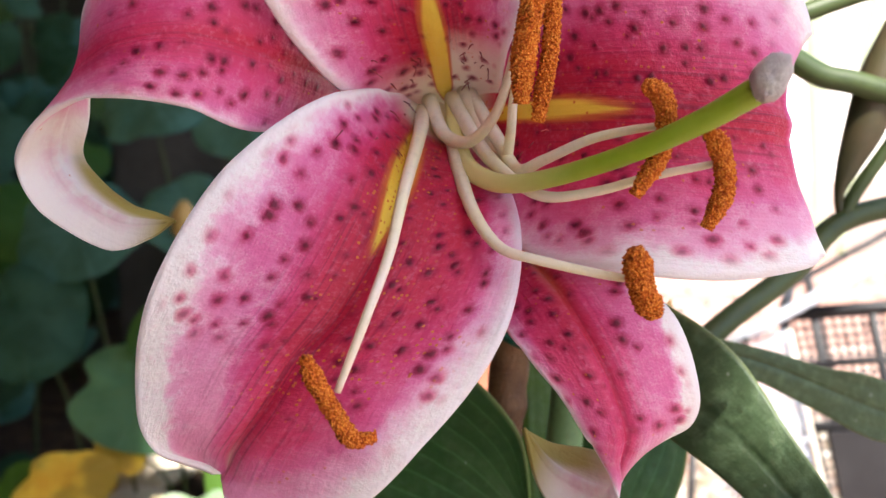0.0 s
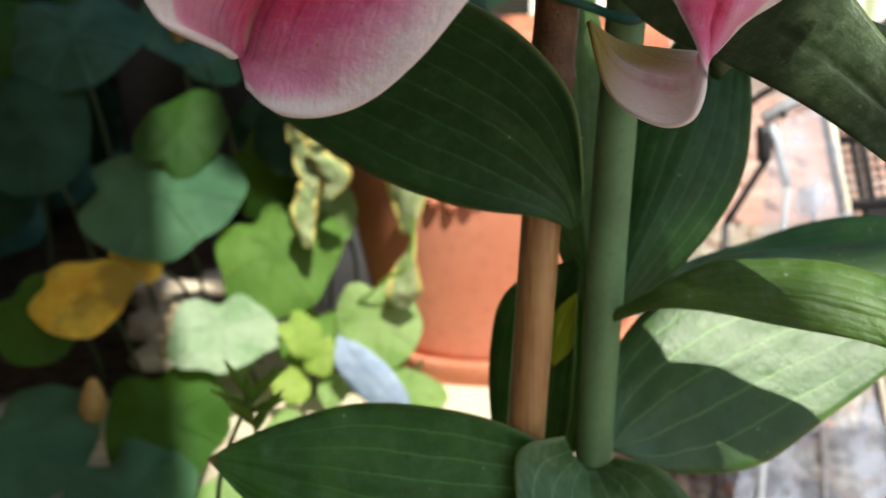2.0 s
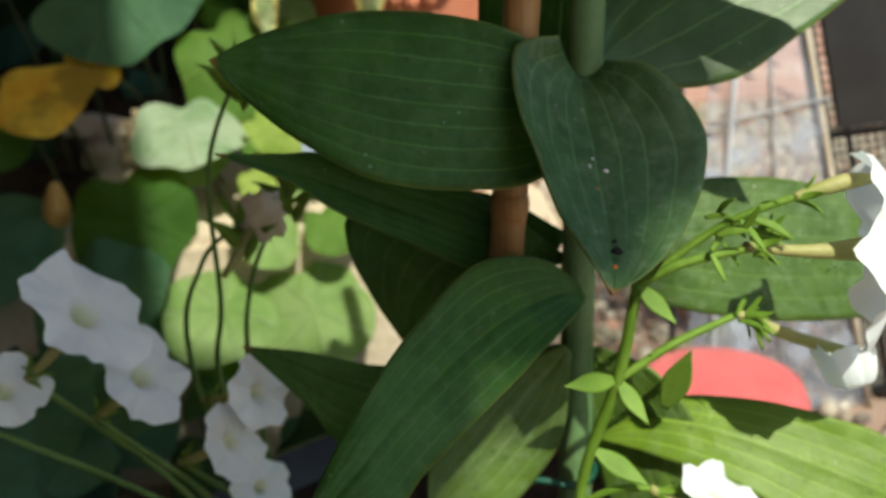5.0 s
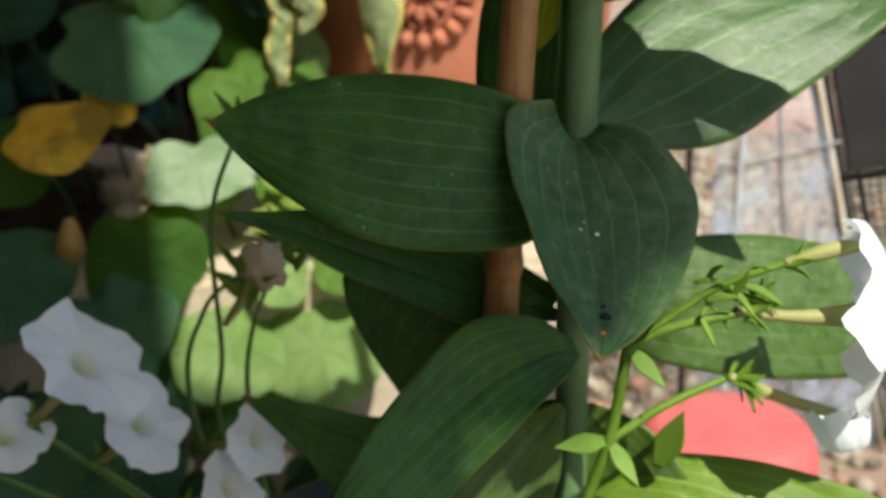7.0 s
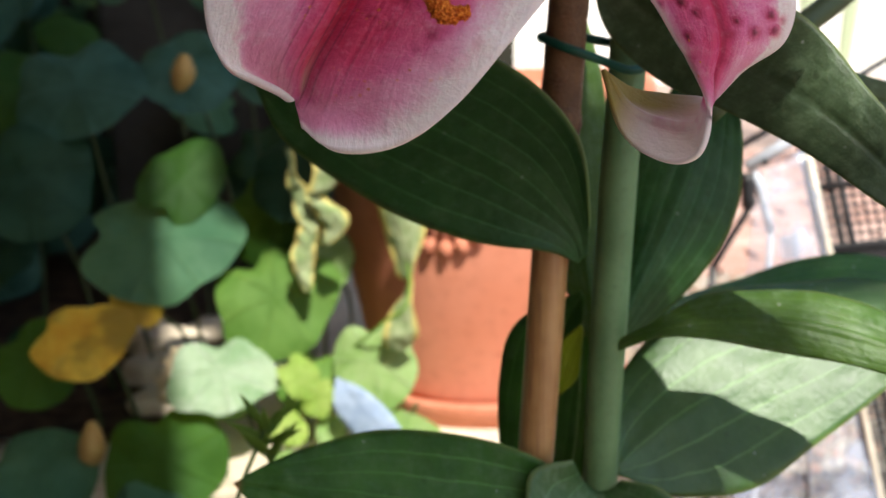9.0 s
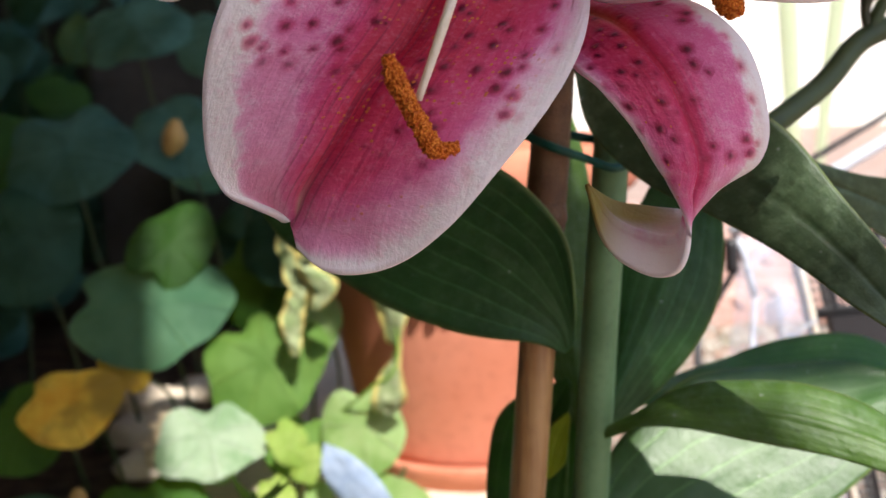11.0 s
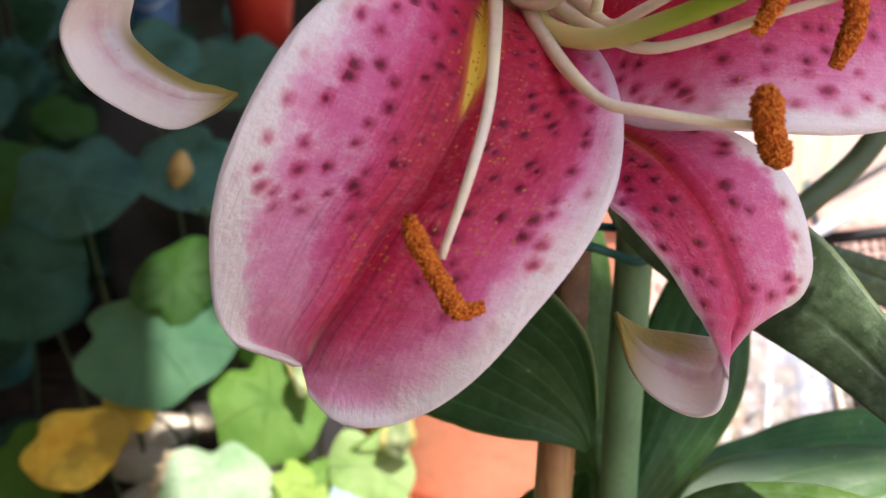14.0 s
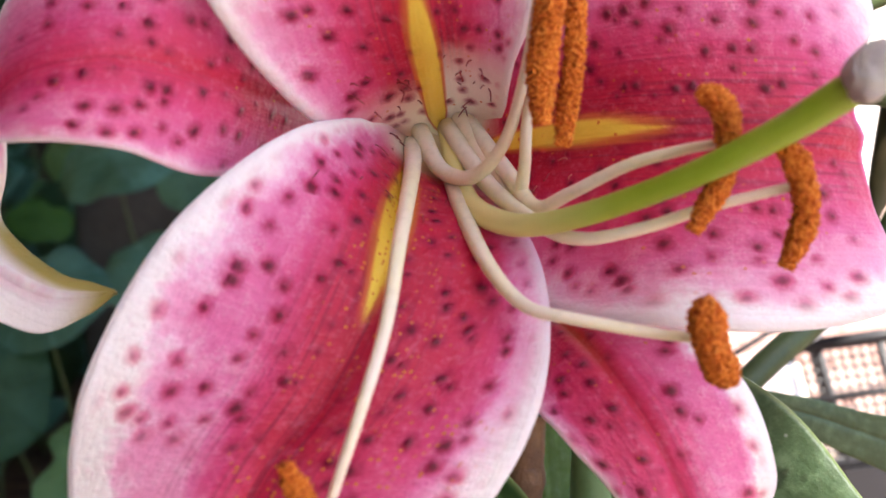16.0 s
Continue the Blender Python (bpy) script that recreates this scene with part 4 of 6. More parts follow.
LEAF_R = (
    ((-0.0043, 0.0120, 0.5235), (-0.0003, 0.0000, 0.0009), (0.0007, 0.0000, -0.0009)),
    ((-0.0103, 0.0180, 0.5079), (-0.0124, 0.0040, 0.0046), (0.0062, -0.0020, -0.0067)),
    ((-0.0152, 0.0210, 0.4907), (-0.0130, 0.0030, 0.0040), (0.0109, -0.0030, -0.0048)),
    ((-0.0180, 0.0220, 0.4716), (-0.0107, 0.0020, 0.0014), (0.0121, -0.0020, -0.0043)),
    ((-0.0191, 0.0220, 0.4542), (-0.0062, 0.0010, -0.0003), (0.0069, -0.0020, -0.0012)),
    ((-0.0202, 0.0220, 0.4384), (0.0000, 0.0000, 0.0000), (0.0000, 0.0000, 0.0000)),
)
LEAF_S = (
    ((-0.0053, 0.0060, 0.5151), (-0.0003, 0.0000, 0.0009), (0.0003, 0.0000, -0.0009)),
    ((-0.0078, 0.0090, 0.5077), (-0.0028, 0.0010, 0.0019), (0.0025, -0.0010, -0.0018)),
    ((-0.0097, 0.0100, 0.5009), (-0.0024, 0.0020, 0.0011), (0.0037, 0.0000, -0.0024)),
    ((-0.0112, 0.0120, 0.4922), (0.0000, 0.0000, 0.0000), (0.0000, 0.0000, 0.0000)),
)
LEAF_T = (
    ((-0.0017, 0.0180, 0.5183), (-0.0008, -0.0000, 0.0009), (0.0008, -0.0000, -0.0009)),
    ((-0.0039, 0.0240, 0.5021), (-0.0079, 0.0020, 0.0033), (0.0067, -0.0020, -0.0032)),
    ((-0.0055, 0.0280, 0.4838), (-0.0096, 0.0020, 0.0015), (0.0097, -0.0020, -0.0015)),
    ((-0.0071, 0.0300, 0.4655), (-0.0090, 0.0010, -0.0001), (0.0097, -0.0020, -0.0014)),
    ((-0.0081, 0.0300, 0.4496), (0.0000, 0.0000, 0.0000), (0.0000, 0.0000, 0.0000)),
)
LEAF_U = (
    ((0.0020, 0.0080, 0.5000), (-0.0010, 0.0000, 0.0004), (0.0010, 0.0000, -0.0004)),
    ((-0.0010, 0.0200, 0.5250), (-0.0080, 0.0030, 0.0012), (0.0085, 0.0010, -0.0012)),
    ((-0.0030, 0.0300, 0.5550), (-0.0100, 0.0040, 0.0016), (0.0105, 0.0020, -0.0016)),
    ((-0.0030, 0.0360, 0.5850), (-0.0088, 0.0030, 0.0016), (0.0090, 0.0020, -0.0016)),
    ((-0.0020, 0.0400, 0.6120), (0.0000, 0.0000, 0.0000), (0.0000, 0.0000, 0.0000)),
)
F1 = (
    (-0.0337, -0.0500, 0.6542),
    (-0.0340, -0.0660, 0.6493),
    (-0.0360, -0.0880, 0.6401),
    (-0.0379, -0.0990, 0.6308),
    (-0.0411, -0.1060, 0.6218),
    (-0.0458, -0.1080, 0.6096),
)
A1 = (
    (-0.0502, -0.1120, 0.6165),
    (-0.0494, -0.1110, 0.6134),
    (-0.0476, -0.1100, 0.6095),
    (-0.0455, -0.1090, 0.6054),
    (-0.0434, -0.1080, 0.6018),
    (-0.0397, -0.1070, 0.6020),
)
F2 = (
    (-0.0275, -0.0550, 0.6496),
    (-0.0262, -0.0700, 0.6429),
    (-0.0235, -0.0850, 0.6358),
    (-0.0193, -0.0930, 0.6309),
    (-0.0133, -0.0970, 0.6294),
    (-0.0033, -0.1000, 0.6275),
    (0.0028, -0.1040, 0.6271),
)
A2 = (
    (0.0012, -0.1075, 0.6328),
    (0.0017, -0.1065, 0.6298),
    (0.0026, -0.1050, 0.6263),
    (0.0040, -0.1040, 0.6234),
    (0.0054, -0.1030, 0.6211),
)
F3 = (
    (-0.0275, -0.0500, 0.6572),
    (-0.0219, -0.0660, 0.6471),
    (-0.0161, -0.0800, 0.6415),
    (-0.0106, -0.0870, 0.6391),
    (-0.0024, -0.0920, 0.6406),
    (0.0056, -0.0950, 0.6432),
    (0.0163, -0.1000, 0.6459),
)
A3 = (
    (0.0127, -0.1030, 0.6510),
    (0.0149, -0.1020, 0.6485),
    (0.0163, -0.1010, 0.6441),
    (0.0164, -0.1000, 0.6404),
    (0.0139, -0.1000, 0.6350),
)
F4 = (
    (-0.0239, -0.0500, 0.6578),
    (-0.0186, -0.0660, 0.6488),
    (-0.0154, -0.0770, 0.6434),
    (-0.0113, -0.0830, 0.6453),
    (-0.0041, -0.0890, 0.6491),
    (0.0019, -0.0930, 0.6508),
    (0.0071, -0.0985, 0.6518),
)
A4 = (
    (0.0027, -0.1010, 0.6583),
    (0.0055, -0.1010, 0.6567),
    (0.0069, -0.1000, 0.6527),
    (0.0060, -0.0990, 0.6467),
    (0.0022, -0.0990, 0.6403),
)
F5 = (
    (-0.0323, -0.0500, 0.6566),
    (-0.0292, -0.0600, 0.6497),
    (-0.0242, -0.0690, 0.6483),
    (-0.0196, -0.0750, 0.6533),
    (-0.0170, -0.0810, 0.6619),
    (-0.0155, -0.0870, 0.6712),
    (-0.0149, -0.0900, 0.6765),
)
A5 = (
    (-0.0130, -0.0960, 0.6836),
    (-0.0136, -0.0960, 0.6774),
    (-0.0147, -0.0950, 0.6704),
    (-0.0156, -0.0930, 0.6633),
    (-0.0160, -0.0920, 0.6553),
)
F6 = (
    (-0.0251, -0.0500, 0.6584),
    (-0.0207, -0.0620, 0.6492),
    (-0.0175, -0.0700, 0.6446),
    (-0.0166, -0.0750, 0.6496),
    (-0.0161, -0.0790, 0.6579),
    (-0.0133, -0.0840, 0.6676),
    (-0.0123, -0.0880, 0.6739),
)
A6 = (
    (-0.0105, -0.0930, 0.6779),
    (-0.0110, -0.0930, 0.6697),
    (-0.0113, -0.0920, 0.6633),
    (-0.0121, -0.0910, 0.6577),
    (-0.0129, -0.0900, 0.6522),
)
STYLE = (
    (-0.0275, -0.0480, 0.6572),
    (-0.0258, -0.0630, 0.6459),
    (-0.0217, -0.0760, 0.6417),
    (-0.0145, -0.0860, 0.6415),
    (-0.0015, -0.0970, 0.6460),
    (0.0102, -0.1050, 0.6519),
    (0.0185, -0.1110, 0.6575),
)
STIGMA = (
    (0.0190, -0.1125, 0.6587),
)
PED_A = (
    (0.0302, 0.0120, 0.5739),
    (0.0513, 0.0200, 0.5914),
    (0.0756, 0.0300, 0.6067),
    (0.0925, 0.0360, 0.6215),
    (0.1199, 0.0400, 0.6282),
)
PED_B = (
    (0.0924, 0.0360, 0.6227),
    (0.0970, 0.0360, 0.6319),
    (0.1094, 0.0360, 0.6508),
    (0.1183, 0.0360, 0.6667),
)
PED_C = (
    (0.0686, 0.0300, 0.6729),
    (0.0806, 0.0300, 0.6656),
    (0.0924, 0.0300, 0.6629),
    (0.1127, 0.0300, 0.6567),
)
PED_D = (
    (0.0714, 0.0300, 0.6818),
    (0.0827, 0.0300, 0.6858),
    (0.0971, 0.0300, 0.6906),
)
BUD = (
    (0.0924, 0.0360, 0.6227),
    (0.0910, 0.0360, 0.6293),
    (0.0932, 0.0360, 0.6380),
    (0.0975, 0.0360, 0.6499),
    (0.1016, 0.0360, 0.6650),
    (0.1070, 0.0360, 0.6832),
)

# ---------------------------------------------------------------- lily
lily = empty("lily_plant", "pink spotted lily in bloom with dark green leaves", "lily")
stem = tube("stem", [(0.010, 0.004, 0.70), (0.0071, 0.002, 0.606), (0.0031, 0, 0.547), (-0.0004, 0, 0.485), (-0.0023, 0, 0.4226), (-0.0033, 0, 0.332), (-0.004, 0, 0.25)],
            [0.0046, 0.0049, 0.0051, 0.0051, 0.0052, 0.0055, 0.006], STEM_GREEN, lily, sides=20, steps=70, rough=0.0002)
flower = tube("flower", [(0.008, 0.002, 0.64), (-0.004, -0.012, 0.653), (-0.016, -0.026, 0.655), (-0.026, -0.040, 0.653)],
              [0.0032, 0.0036, 0.0070, 0.0080], FILAMENT, lily, "wide open pink lily bloom with maroon spots", sides=20, steps=30)
blade("petal", LOWER_PETAL, PETAL_LOW, flower, "broad pink petal with white margin", nu=44, nv=80, thick=0.0012, groove=0.0018, wave=0.0005, waves=3.2, crinkle=0.0003, seed=1.0)
blade("petal", RIGHT_PETAL, PETAL, flower, "broad pink petal with white margin", nu=34, nv=60, thick=0.0012, groove=0.0012, wave=0.0012, waves=2.6, crinkle=0.0003, seed=2.3)
blade("petal", TOP_PETAL, PETAL_TOP, flower, "broad pink petal with white margin", nu=30, nv=60, thick=0.0012, groove=0.0012, wave=0.001, waves=2.6, crinkle=0.0003, seed=3.1)
blade("petal", LEFT_PETAL, PETAL_CURL, flower, "pink petal whose pale tip curls back", nu=30, nv=90, thick=0.0011, groove=0.0006, crinkle=0.0003, seed=4.7)
blade("petal", LOW_RIGHT_PETAL, PETAL_CURL_LOW, flower, "pink petal whose pale tip curls back", nu=30, nv=90, thick=0.0011, groove=0.001, crinkle=0.0003, seed=5.2)
for fil in (F1, F2, F3, F4, F5, F6):
    tube("filament", fil, [0.0017, 0.0014, 0.0011, 0.0009, 0.0008, 0.0006], FILAMENT, flower, "cream filament", sides=12, steps=40)
for i, (ant, r) in enumerate(((A1, 0.0015), (A2, 0.0021), (A3, 0.0016), (A4, 0.0016), (A5, 0.0020), (A6, 0.0014))):
    tube("anther", ant, [r * 0.55, r * 1.05, r, r, r * 1.05, r * 0.6], POLLEN, flower, "rust-orange anther thick with pollen", sides=44, steps=190, rough=0.0009, flat=0.85, seed=i * 7.0)
tube("style", STYLE, [0.0017, 0.0019, 0.0019, 0.0017, 0.0017, 0.0019, 0.0022], STYLE_MAT, flower, "green style", sides=18, steps=60)
bm = bmesh.new()
bmesh.ops.create_icosphere(bm, subdivisions=5, radius=0.0036)
c = Vector(STIGMA[0])
for v in bm.verts:
    a = math.atan2(v.co.z, v.co.y)
    k = 1 + 0.15 * math.cos(3 * a + 0.6) + 0.14 * noise.noise(v.co * 900) + 0.10 * noise.noise(v.co * 2600)
    v.co = Vector((v.co.x * 0.75, v.co.y * k, v.co.z * k))
    v.co = Euler((0, radians(28), 0)).to_matrix() @ v.co + c
part("stigma", bm, STIGMA_MAT, flower, "pale grey three-lobed stigma", True)

# LEAF_O takes the darker waxy green in place of shade.
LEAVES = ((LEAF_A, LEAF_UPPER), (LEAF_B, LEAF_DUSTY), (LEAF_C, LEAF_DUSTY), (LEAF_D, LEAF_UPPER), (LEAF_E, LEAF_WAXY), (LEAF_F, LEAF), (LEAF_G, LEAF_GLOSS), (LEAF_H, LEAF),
          (LEAF_I, LEAF_HEART), (LEAF_J, LEAF), (LEAF_K, LEAF), (LEAF_L, LEAF), (LEAF_M, LEAF), (LEAF_N, LEAF_SUN), (LEAF_O, LEAF_WAXY), (LEAF_P, LEAF_LIT), (LEAF_Q, LEAF_LIT), (LEAF_R, LEAF), (LEAF_S, LEAF_BACKLIT), (LEAF_T, LEAF), (LEAF_U, LEAF_WAXY))
for i, (ribs, mat) in enumerate(LEAVES):
    blade("leaf", ribs, mat, lily, nu=22, nv=48, thick=0.0007, groove=0.0006, wave=0.0007, waves=2.2, crinkle=0.0004, seed=i * 1.7)
for pts_, r in ((PED_A, 0.0036), (PED_B, 0.0022), (PED_C, 0.0036), (PED_D, 0.0028)):
    tube("pedicel", pts_, [r, r, r * 0.95], PEDICEL, lily, sides=14, steps=30)
BUD_OLIVE = plain_material("bud_olive", (0.040, 0.040, 0.016), (0.075, 0.055, 0.028), 60, 0.5, 0.4, 0.3, 0.0006)
tube("bud", BUD, [0.0017, 0.0015, 0.0035, 0.0058, 0.0065, 0.004], BUD_OLIVE, lily, "closed olive-brown lily bud", sides=16, steps=40)

# ---------------------------------------------------------------- stake and ties
stake = empty("bamboo_stake", "brown bamboo stake tied beside the lily stem", "stake")
A_, B_ = Vector((-0.0066, -0.001, 0.645)), Vector((-0.0385, -0.004, 0.25))


def on_stake(z):
    return tuple(A_ + (B_ - A_) * ((A_.z - z) / (A_.z - B_.z)))


tube("cane", [on_stake(z) for z in (0.568, 0.5, 0.42, 0.34, 0.25)], [0.0051, 0.0052, 0.0053, 0.0052, 0.0054], BAMBOO, stake, sides=20, steps=50, rough=0.0001)
tube("cane_top", [on_stake(z) for z in (0.645, 0.61, 0.58, 0.566)], [0.0046, 0.0052, 0.0054, 0.0052], BAMBOO_DARK, stake, "dark weathered cane end", sides=20, steps=30, rough=0.0005)
for z in (0.575, 0.432):
    tube("node_ring", [on_stake(z + d) for d in (0.004, 0.0015, 0, -0.0015, -0.004)], [0.0053, 0.0058, 0.0060, 0.0058, 0.0053], BAMBOO_DARK if z > 0.5 else BAMBOO, stake, sides=20, steps=12, rough=0.0003)


def plant_tie(z, r):
    a, b = Vector(on_stake(z)), Vector((0.0055 if z > 0.5 else -0.0033, 0, z))
    pts_ = [(a.x - r * 1.15, a.y, z + 0.003), (a.x, a.y - r * 1.2, z), ((a.x + b.x) / 2, -r * 1.15, z - 0.003), (b.x, b.y - r * 1.2, z - 0.006), (b.x + r * 1.1, b.y, z - 0.004),
            (b.x, b.y + r * 1.2, z), ((a.x + b.x) / 2, r * 0.6, z + 0.002), (a.x, a.y + r * 1.2, z + 0.004), (a.x - r * 1.15, a.y, z + 0.003)]
    ob = tube("plant_tie", pts_, [0.0012, 0.0012], TIE_MAT, None, sides=10, steps=80)
    tagged(ob, "green plastic tie round stem and stake", "plant tie", "plant ties")


plant_tie(0.594, 0.0056)
plant_tie(0.342, 0.0060)

# ---------------------------------------------------------------- pots
pot = empty("terracotta_pot", "round terracotta pot with a rosette on the stone ledge", "pot")
PC = (-0.010, 0.475, 0.325)
lathe("body", [(0, 0.006), (0.08904, 0.006), (0.09116, 0.02), (0.1018, 0.08), (0.1124, 0.14), (0.1198, 0.19), (0.1208, 0.205)], TERRACOTTA, pot, PC)
lathe("rim", [(0.1145, 0.205), (0.1261, 0.206), (0.1304, 0.212), (0.1304, 0.235), (0.1261, 0.242), (0.1166, 0.240), (0.1124, 0.18)], TERRACOTTA, pot, PC)
lathe("saucer", [(0, 0.0), (0.1039, 0.0), (0.1102, 0.016), (0.1102, 0.020), (0.106, 0.020), (0.09964, 0.007), (0, 0.006)], TERRACOTTA, pot, PC)
lathe("soil", [(0.1134, 0.20), (0, 0.205)], SOIL, pot, PC)
# rosette: a ring of short lobes on the pot's side
RC = (-0.0410, 0.4865)


def on_pot(x, z):
    """A point on the pot's front."""
    r = 0.1129 + 0.148 * (z - PC[2] - 0.14)
    return (x, PC[1] - math.sqrt(r * r - (x - PC[0]) ** 2), z)


ring_ = [on_pot(RC[0] + 0.0195 * math.cos(k / 24 * 6.2832), RC[1] + 0.0195 * math.sin(k / 24 * 6.2832)) for k in range(25)]
rosette = tube("rosette", ring_, [0.0022, 0.0022], TERRACOTTA, pot, "moulded rosette", sides=10, steps=72)
bm = bmesh.new()
bmesh.ops.create_icosphere(bm, subdivisions=2, radius=1)
lobe = part("lobe", bm, TERRACOTTA, rosette, "", True)
for i in range(16):
    ob = lobe if i == 0 else lobe.copy()
    if i:
        scene.collection.objects.link(ob)
    a = i / 16 * 2 * math.pi
    sx = RC[0] + 0.0285 * math.cos(a)
    ob.matrix_basis = Matrix.Translation(on_pot(sx, RC[1] + 0.0285 * math.sin(a))) @ Matrix.Rotation(-a, 4, "Y") @ Matrix.Diagonal((0.0068, 0.0062, 0.0055, 1))

for i in range(10):
    ob = lobe.copy()
    scene.collection.objects.link(ob)
    a = i / 10 * 2 * math.pi + 0.2
    sx = RC[0] + 0.0115 * math.cos(a)
    ob.matrix_basis = Matrix.Translation(on_pot(sx, RC[1] + 0.0115 * math.sin(a))) @ Matrix.Rotation(-a, 4, "Y") @ Matrix.Diagonal((0.0070, 0.0070, 0.0042, 1))

planter = empty("planter", "wide dark plastic planter full of soil", "planter")
QC = (-0.03, 0.02, FLOOR)
lathe("body", [(0.0, 0.0), (0.115, 0.0), (0.145, 0.105), (0.150, 0.106), (0.152, 0.116), (0.146, 0.118), (0.142, 0.09)], BLACK_PLASTIC, planter, QC)
lathe("soil", [(0.143, 0.098), (0.08, 0.102), (0.0, 0.104)], SOIL, planter, QC)

bowl = empty("red_bowl", "upturned salmon-red plastic bowl on the paving", "bowl")
lathe("body", [(0.056, 0.0), (0.054, 0.05), (0.050, 0.088), (0.046, 0.097), (0.038, 0.1005), (0.0, 0.102)], RED_PLASTIC, bowl, (0.124, 0.215, FLOOR))
lathe("rim", [(0.054, 0.0), (0.061, 0.0), (0.062, 0.006), (0.056, 0.009)], RED_PLASTIC, bowl, (0.124, 0.215, FLOOR))

# Concrete darkened to near black in place of the shade around it.
SHADE_STONE = plain_material("shade_concrete", (0.030, 0.028, 0.024), (0.055, 0.050, 0.043), 14, 0.9, 0.1, 0.5, 0.003)
block = box("concrete_block", (-0.425, 0.86, 0.325), (-0.165, 1.02, 0.672), SHADE_STONE, None, 0.006)
tagged(block, "concrete block behind the leaves, painted near-black as shade", "block")
red_pot = empty("red_pot", "red plastic flower pot on a grey block", "pot")
lathe("body", [(0.0, 0.0), (0.032, 0.0), (0.041, 0.10), (0.044, 0.102), (0.045, 0.12), (0.041, 0.12), (0.037, 0.09)], SCARLET, red_pot, (-0.237, 0.91, 0.672))
lathe("soil", [(0.038, 0.10), (0.0, 0.104)], SOIL, red_pot, (-0.237, 0.91, 0.672))
BLUE_PLASTIC = plain_material("blue_plastic", (0.02, 0.06, 0.13), (0.03, 0.09, 0.17), 10, 0.5, 0.4, 0.1, 0.0005)
bucket = empty("blue_bucket", "small dark blue plastic bucket on a grey block", "bucket")
lathe("body", [(0.0, 0.0), (0.024, 0.0), (0.029, 0.09), (0.027, 0.09), (0.023, 0.01)], BLUE_PLASTIC, bucket, (-0.362, 0.91, 0.672))
lathe("rim", [(0.028, 0.084), (0.031, 0.085), (0.031, 0.094), (0.027, 0.094), (0.028, 0.084)], BLUE_PLASTIC, bucket, (-0.362, 0.91, 0.672))
tube("handle", [(-0.393, 0.91, 0.76), (-0.385, 0.895, 0.74), (-0.362, 0.878, 0.725), (-0.339, 0.895, 0.74), (-0.331, 0.91, 0.76)], [0.0015, 0.0015], GREY_PLASTIC, bucket, "thin grey handle", sides=8, steps=24)

# soil bed on the ledge; pale stones in it stand in for sunlit ground
bm = bmesh.new()
bmesh.ops.create_grid(bm, x_segments=50, y_segments=50, size=0.5)
for v in bm.verts:
    v.co = Vector((-0.755 + v.co.x * 1.07, 0.905 + v.co.y * 1.08, 0.331 + 0.006 * noise.noise(Vector((v.co.x * 25, v.co.y * 25, 1)))))
tagged(part("soil_bed", bm, SOIL, None, "", True), "dark soil bed on the stone ledge", "soil", kind="structure")
for x, y, s in ((-0.292, 0.560, 0.036), (-0.262, 0.600, 0.026), (-0.335, 0.612, 0.030), (-0.285, 0.490, 0.030), (-0.258, 0.425, 0.026)):
    bm = bmesh.new()
    bmesh.ops.create_icosphere(bm, subdivisions=3, radius=1)
    for v in bm.verts:
        k = 1 + 0.35 * noise.noise(v.co * 1.4 + Vector((x * 40, 0, 0))) + 0.08 * noise.noise(v.co * 5)
        v.co = Vector((x + v.co.x * s * k, y + v.co.y * s * 0.8 * k, 0.334 + v.co.z * s * 0.42 * k))
    tagged(part("stone", bm, STONE, None, "", True), "pale cream stone standing in for a sunlit patch of ground", "stone", "pale stones")

# ---------------------------------------------------------------- round-leaved plant
rng = random.Random(7)


def round_leaf(name, centre, radius, facing, material, parent, turn=0.0, lobes=0.05, cup=0.12, stretch=1.0, seed=0.0, stalk=None, label=""):
    """A round, slightly lobed leaf with a notch at its stalk; facing: the way its upper side looks."""
    n = Vector(facing).normalized()
    tip = Vector((math.sin(turn), 0, -math.cos(turn)))
    tip = (tip - n * tip.dot(n)).normalized()
    side = n.cross(tip)
    verts, uv, faces = [], [], []
    nr, na = 7, 44
    for j in range(nr + 1):
        q = j / nr
        for i in range(na):
            a = i / na * 2 * math.pi
            back = math.exp(-((math.pi - a) / 0.32) ** 2)
            r = radius * (1 + 0.5 * lobes * math.cos(5 * a) + 0.05 * math.sin(2 * a + seed) + 0.03 * math.sin(3 * a + seed) + 0.012 * math.sin(9 * a + seed * 2)) * (1 - 0.30 * back)
            p = tip * math.cos(a) * r * q * stretch + side * math.sin(a) * r * q
            fold = abs(math.sin(a)) * q
            h = radius * (cup * (q * q) * math.cos(2 * a + seed) * 0.6 - 0.10 * fold - 0.10 * q ** 5 + 0.16 * q * noise.noise(Vector((math.cos(a) * q * 1.7, math.sin(a) * q * 1.7, seed))))
            verts.append(Vector(centre) + p + n * h)
            uv.append((i / na, q))
    for j in range(nr):
        for i in range(na):
            faces.append((j * na + i, j * na + (i + 1) % na, (j + 1) * na + (i + 1) % na, (j + 1) * na + i))
    ob = mesh_object(name, verts, faces, material, parent, label)
    add_uv(ob.data, "ribs", uv)
    if stalk:
        c, s = Vector(centre), Vector(stalk)
        mid = (c + s) / 2 + Vector((0.01 * math.sin(seed), 0.02, 0.012))
        tube("leaf_stalk", [tuple(c - n * 0.001), tuple(mid), tuple(s)], [0.0012, 0.0014, 0.0016], PEDICEL, parent, sides=8, steps=14)
    return ob


